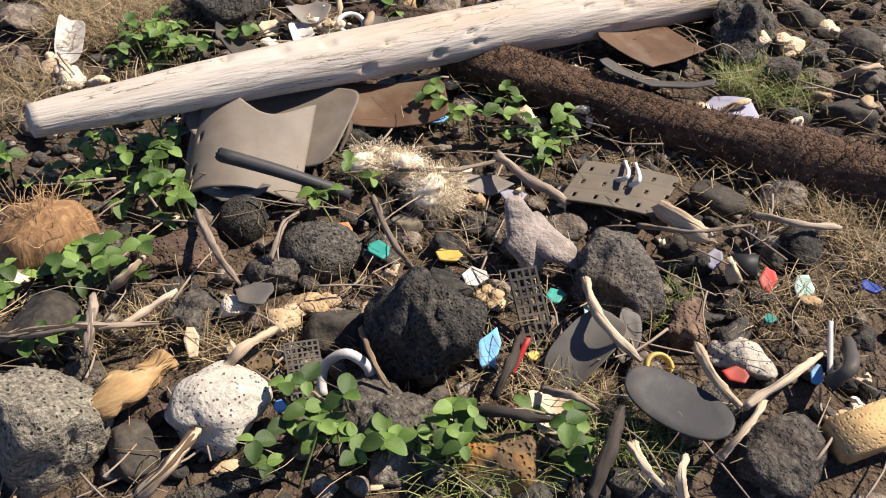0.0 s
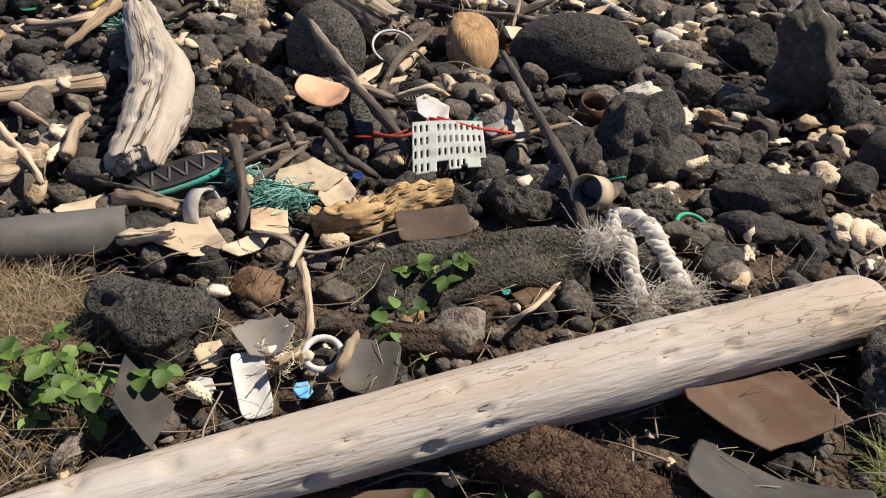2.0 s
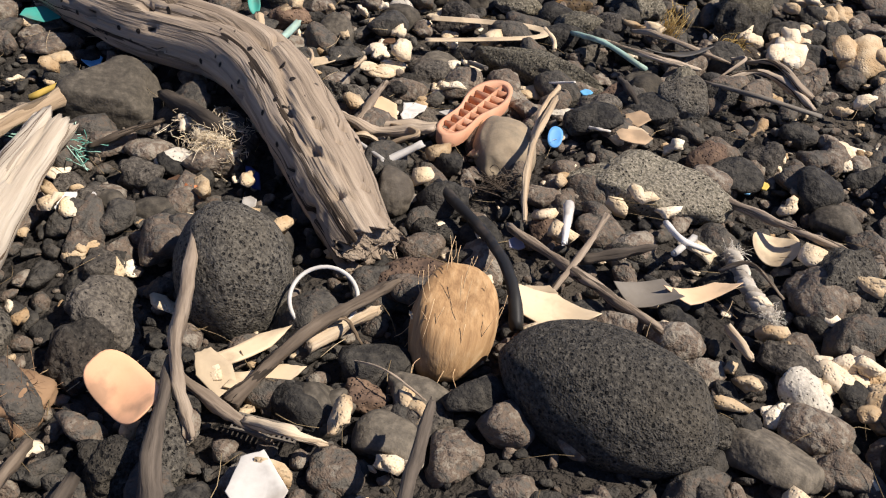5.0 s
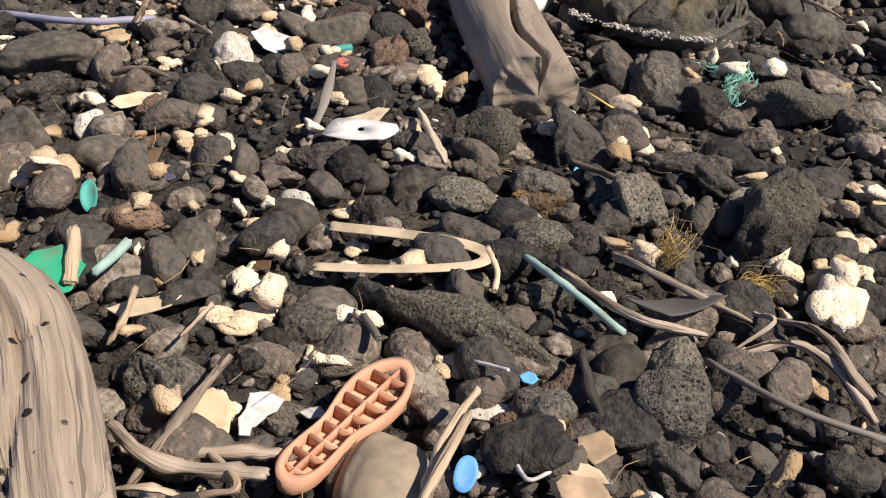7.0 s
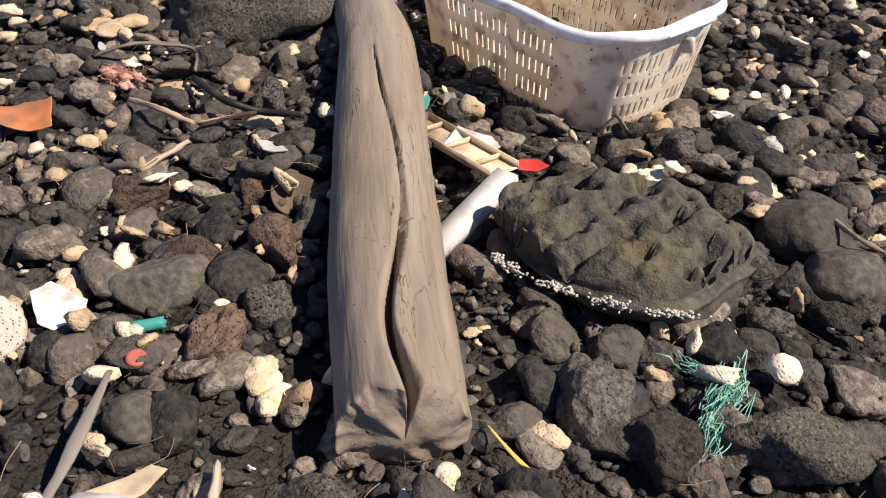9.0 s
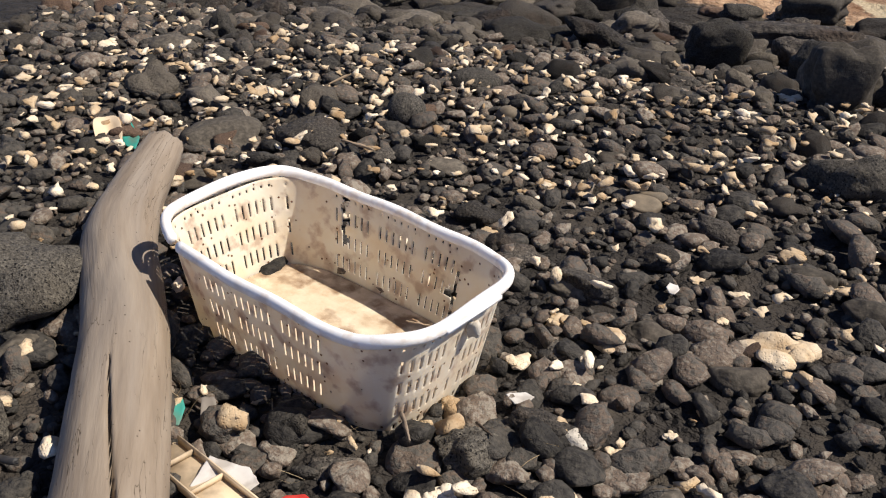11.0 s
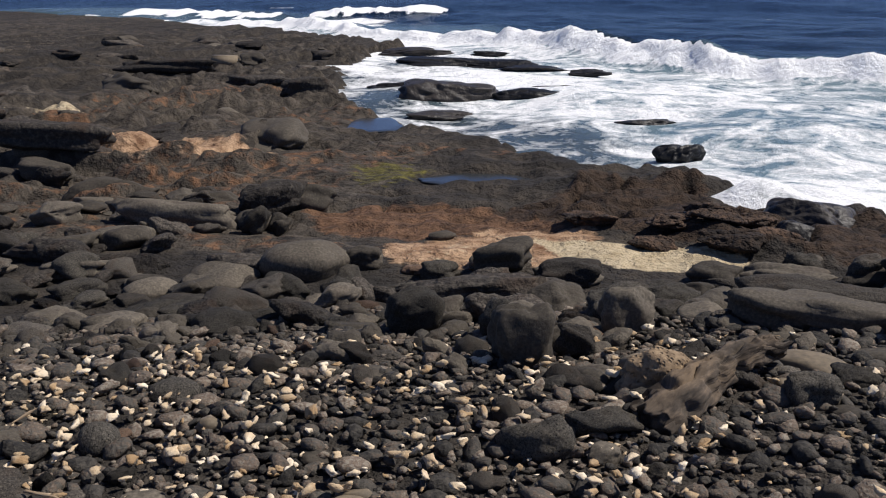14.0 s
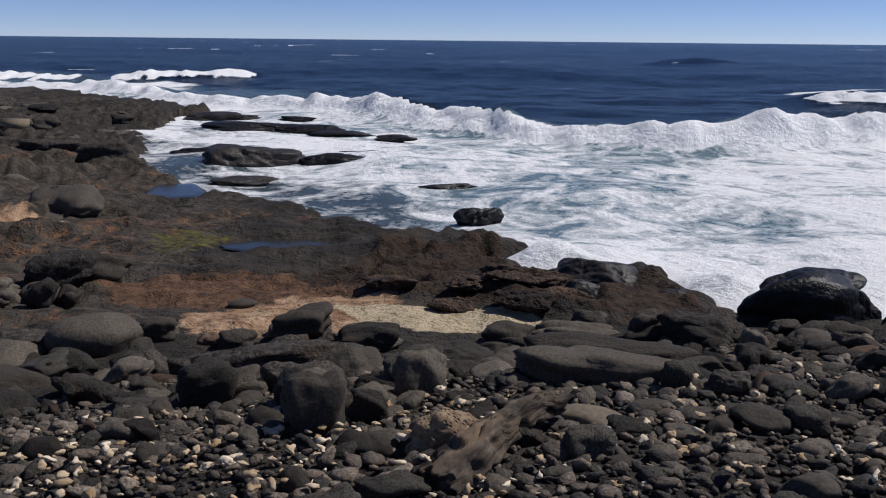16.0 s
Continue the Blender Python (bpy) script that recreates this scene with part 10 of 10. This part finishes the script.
coral(-0.537, 7.010, 0.103, 0.082, 0.026, 23)
coral(-2.047, 7.418, 0.098, 0.079, 0.050, 39)
coral(-1.914, 7.349, 0.096, 0.077, 0.024, 38)
coral(-1.644, 7.313, 0.117, 0.094, 0.029, 35)
coral(-2.234, 9.364, 0.141, 0.113, 0.035, 29)
coral(-1.791, 9.592, 0.108, 0.087, 0.049, 24)
coral(-1.405, 8.415, 0.072, 0.087, 0.062, 26)
coral(-0.865, 8.757, 0.119, 0.096, 0.030, 18)
coral(-3.168, 9.835, 0.157, 0.125, 0.039, 34)
coral(-3.501, 9.328, 0.111, 0.092, 0.070, 38)
coral(0.153, 6.979, 0.059, 0.059, 0.036, 11)
coral(0.381, 6.996, 0.049, 0.058, 0.036, 6)
coral(0.112, 6.800, 0.075, 0.060, 0.021, 12)
coral(0.039, 6.740, 0.056, 0.044, 0.018, 14)
coral(-0.250, 7.145, 0.063, 0.050, 0.016, 17)
coral(0.306, 6.012, 0.044, 0.044, 0.022, 11)
coral(0.392, 6.038, 0.044, 0.035, 0.011, 9)
coral(0.607, 6.576, 0.068, 0.054, 0.017, 2)
coral(0.642, 6.378, 0.048, 0.038, 0.013, 2)
coral(0.682, 6.272, 0.039, 0.031, 0.016, 1)
coral(1.131, 6.734, 0.069, 0.055, 0.017, -9)
coral(1.296, 6.960, 0.073, 0.058, 0.021, -11)
coral(1.252, 6.210, 0.050, 0.058, 0.031, -14)
coral(1.090, 6.076, 0.056, 0.045, 0.019, -10)
coral(0.926, 6.217, 0.044, 0.036, 0.011, -6)
coral(0.733, 6.202, 0.045, 0.045, 0.023, -1)
coral(-0.171, 6.566, 0.054, 0.043, 0.013, 19)
coral(0.017, 6.435, 0.068, 0.054, 0.017, 16)
coral(0.230, 6.791, 0.074, 0.059, 0.019, 10)
coral(1.364, 6.632, 0.066, 0.052, 0.017, -14)
coral(1.263, 6.427, 0.062, 0.050, 0.015, -13)
coral(0.283, 8.180, 0.102, 0.081, 0.025, 6)
coral(0.573, 7.694, 0.068, 0.054, 0.026, 2)
coral(0.687, 7.693, 0.068, 0.054, 0.026, 0)
coral(0.167, 7.906, 0.073, 0.058, 0.018, 8)
coral(-0.014, 8.362, 0.080, 0.064, 0.020, 9)
rock("B", -1.962, 11.387, 0.491, 0.393, 0.221, 21)
rock("B", -1.098, 12.074, 0.341, 0.273, 0.231, 14)
rock("B", -0.884, 12.089, 0.195, 0.195, 0.191, 12)
rock("B", -1.617, 13.044, 0.323, 0.258, 0.137, 15)
rock("L", -1.875, 13.295, 0.276, 0.221, 0.154, 17)
rock("B", -0.933, 10.488, 0.513, 0.410, 0.160, 16)
rock("B", -0.441, 10.601, 0.522, 0.418, 0.163, 11)
rock("B", 0.018, 10.797, 0.289, 0.231, 0.157, 7)
rock("B", -1.353, 10.151, 0.374, 0.299, 0.117, 20)
rock("B", -1.048, 10.199, 0.377, 0.302, 0.118, 17)
rock("B", -1.218, 9.148, 0.378, 0.302, 0.118, 22)
rock("P", -0.538, 8.982, 0.400, 0.320, 0.181, 16)
rock("B", 0.178, 8.922, 0.270, 0.216, 0.084, 8)
rock("P", -1.988, 10.479, 0.356, 0.285, 0.259, 24)
rock("P", -1.686, 9.820, 0.320, 0.256, 0.131, 24)
rock("P", -1.174, 9.567, 0.374, 0.299, 0.117, 20)
rock("L", -1.006, 9.801, 0.354, 0.283, 0.111, 18)
rock("B", -2.687, 12.425, 0.351, 0.281, 0.115, 23)
rock("N", -1.759, 10.700, 0.202, 0.161, 0.074, 22)
rock("N", 0.446, 10.538, 0.278, 0.222, 0.087, 4)
rock("B", 0.567, 11.627, 0.229, 0.183, 0.072, 2)
rock("B", -2.884, 13.061, 0.378, 0.303, 0.198, 23)
rock("L", -2.494, 13.332, 0.332, 0.266, 0.144, 20)
rock("A", 1.020, 10.703, 0.456, 0.364, 0.171, -0)
rock("A", 1.471, 10.346, 0.488, 0.390, 0.152, -5)
rock("A", 0.439, 9.301, 0.374, 0.309, 0.271, 6)
rock("A", 1.063, 8.471, 0.326, 0.363, 0.310, -1)
rock("A", 1.337, 8.427, 0.234, 0.187, 0.129, -5)
rock("A", 1.661, 9.155, 0.328, 0.295, 0.259, -8)
rock("B", 1.340, 7.829, 0.180, 0.144, 0.098, -6)
rock("T", 1.537, 7.901, 0.161, 0.168, 0.139, -8)
rock("B", 0.389, 7.877, 0.206, 0.164, 0.064, 8)
rock("P", 2.997, 8.602, 0.241, 0.193, 0.155, -24)
rock("B", 2.099, 9.014, 0.316, 0.253, 0.138, -13)
rock("T", 2.193, 7.648, 0.262, 0.209, 0.082, -18)
rock("T", 2.320, 7.968, 0.334, 0.268, 0.105, -19)
rock("P", 2.436, 7.802, 0.199, 0.159, 0.086, -21)
rock("B", 2.650, 7.712, 0.196, 0.157, 0.068, -24)
rock("B", 3.034, 7.765, 0.278, 0.223, 0.130, -29)
rock("B", 3.122, 7.460, 0.165, 0.132, 0.092, -32)
coral(3.235, 7.432, 0.117, 0.094, 0.038, -33)
coral(2.596, 7.551, 0.118, 0.094, 0.029, -24)
rock("B", 2.901, 7.116, 0.237, 0.189, 0.118, -32)
rock("P", 3.437, 8.225, 0.310, 0.248, 0.097, -30)
rock("B", 3.429, 7.802, 0.232, 0.185, 0.072, -33)
rock("B", 3.470, 7.599, 0.148, 0.118, 0.075, -35)
rock("B", 3.943, 9.628, 0.185, 0.185, 0.172, -28)
rock("B", 3.177, 10.668, 0.253, 0.203, 0.091, -18)
rock("P", 4.162, 8.778, 0.319, 0.255, 0.100, -34)
rock("B", 2.494, 7.644, 0.120, 0.096, 0.063, -23)
rock("B", 3.067, 8.270, 0.196, 0.157, 0.078, -26)
rock("B", 2.374, 8.502, 0.171, 0.137, 0.054, -17)
rock("B", 2.273, 9.982, 0.225, 0.180, 0.123, -12)
rock("P", 2.019, 9.641, 0.391, 0.313, 0.195, -11)
rock("L", 1.866, 9.368, 0.200, 0.160, 0.106, -9)
rock("P", 3.783, 8.551, 0.272, 0.218, 0.085, -32)
rock("L", 3.472, 8.581, 0.241, 0.192, 0.078, -29)
rock("L", 2.998, 7.942, 0.183, 0.146, 0.070, -27)
rock("L", 2.807, 7.890, 0.231, 0.185, 0.082, -25)
rock("L", 1.950, 7.764, 0.194, 0.155, 0.115, -15)
rock("L", 2.153, 7.854, 0.149, 0.119, 0.073, -17)
rock("P", 3.800, 8.023, 0.165, 0.165, 0.148, -35)
rock("B", 2.645, 8.104, 0.213, 0.171, 0.067, -22)
rock("B", 2.448, 7.402, 0.158, 0.126, 0.049, -23)
rock("L", 2.791, 7.406, 0.183, 0.147, 0.057, -28)
rock("B", 2.284, 7.480, 0.137, 0.110, 0.043, -21)
rock("B", 3.267, 7.281, 0.113, 0.091, 0.076, -35)
rock("L", 2.565, 7.285, 0.132, 0.106, 0.041, -26)
rock("L", 1.973, 7.392, 0.132, 0.106, 0.041, -16)
rock("B", 3.792, 8.986, 0.195, 0.156, 0.066, -29)
rock("L", 4.203, 9.319, 0.244, 0.195, 0.076, -31)
rock("W", 2.739, 11.516, 0.515, 0.412, 0.161, -13)
rock("W", 2.459, 11.550, 0.514, 0.411, 0.161, -11)
rock("W", 3.107, 11.113, 0.539, 0.431, 0.168, -17)
rock("W", 2.754, 10.992, 0.526, 0.421, 0.165, -14)
rock("W", 1.782, 11.826, 0.477, 0.381, 0.149, -6)
rock("W", 3.072, 11.681, 0.432, 0.345, 0.138, -15)
rock("W", 2.218, 11.246, 0.402, 0.322, 0.126, -10)
coral(1.671, 7.363, 0.086, 0.069, 0.022, -12)
coral(2.125, 7.509, 0.068, 0.055, 0.017, -18)
coral(2.678, 7.322, 0.089, 0.071, 0.029, -27)
coral(2.794, 7.362, 0.090, 0.072, 0.023, -28)
coral(2.328, 7.275, 0.065, 0.052, 0.016, -22)
coral(2.196, 7.293, 0.054, 0.043, 0.015, -20)
coral(1.951, 7.481, 0.045, 0.036, 0.013, -16)
coral(1.374, 9.570, 0.238, 0.191, 0.060, -4)
coral(0.865, 8.459, 0.094, 0.075, 0.042, 1)
coral(2.413, 7.313, 0.055, 0.044, 0.016, -23)
coral(2.975, 7.287, 0.067, 0.054, 0.017, -31)
coral(0.957, 7.590, 0.078, 0.062, 0.020, 0)
coral(0.726, 7.781, 0.069, 0.055, 0.021, 4)
coral(3.128, 7.215, 0.055, 0.044, 0.017, -34)
rock("K", 0.300, 1.385, 0.560, 0.165, 0.175, 12)
rock("N", 0.209, 1.183, 0.313, 0.091, 0.114, 1)
rock("K", 0.311, 3.463, 0.386, 0.117, 0.132, -2)
rock("K", 0.718, 4.566, 0.264, 0.133, 0.133, 29)
rock("K", 0.656, 3.026, 0.370, 0.170, 0.117, -10)
rock("P", 0.883, 9.904, 1.188, 0.157, 0.137, -2)
rock("L", 1.022, 10.661, 0.449, 0.232, 0.203, -1)
rock("L", 1.477, 10.367, 0.507, 0.146, 0.128, -20)
rock("L", 2.784, 9.144, 1.083, 0.283, 0.283, -14)
rock("B", 2.896, 10.213, 0.609, 0.159, 0.139, -16)
rock("L", 3.448, 10.160, 0.395, 0.219, 0.192, -11)
rock("L", 3.685, 9.817, 0.561, 0.209, 0.183, -56)
rock("L", 2.450, 10.173, 0.370, 0.109, 0.096, -32)
rock("B", -1.719, 12.089, 1.054, 0.243, 0.212, -3)
rock("L", -0.967, 12.873, 0.999, 0.266, 0.232, -10)
rock("P", 0.742, 9.884, 1.378, 0.181, 0.158, -13)
rock("B", 2.887, 10.103, 0.635, 0.151, 0.132, -12)
coral(-0.590, 1.012, 0.073, 0.078, 0.055, 15)
coral(-0.544, 0.972, 0.072, 0.077, 0.054, 14)
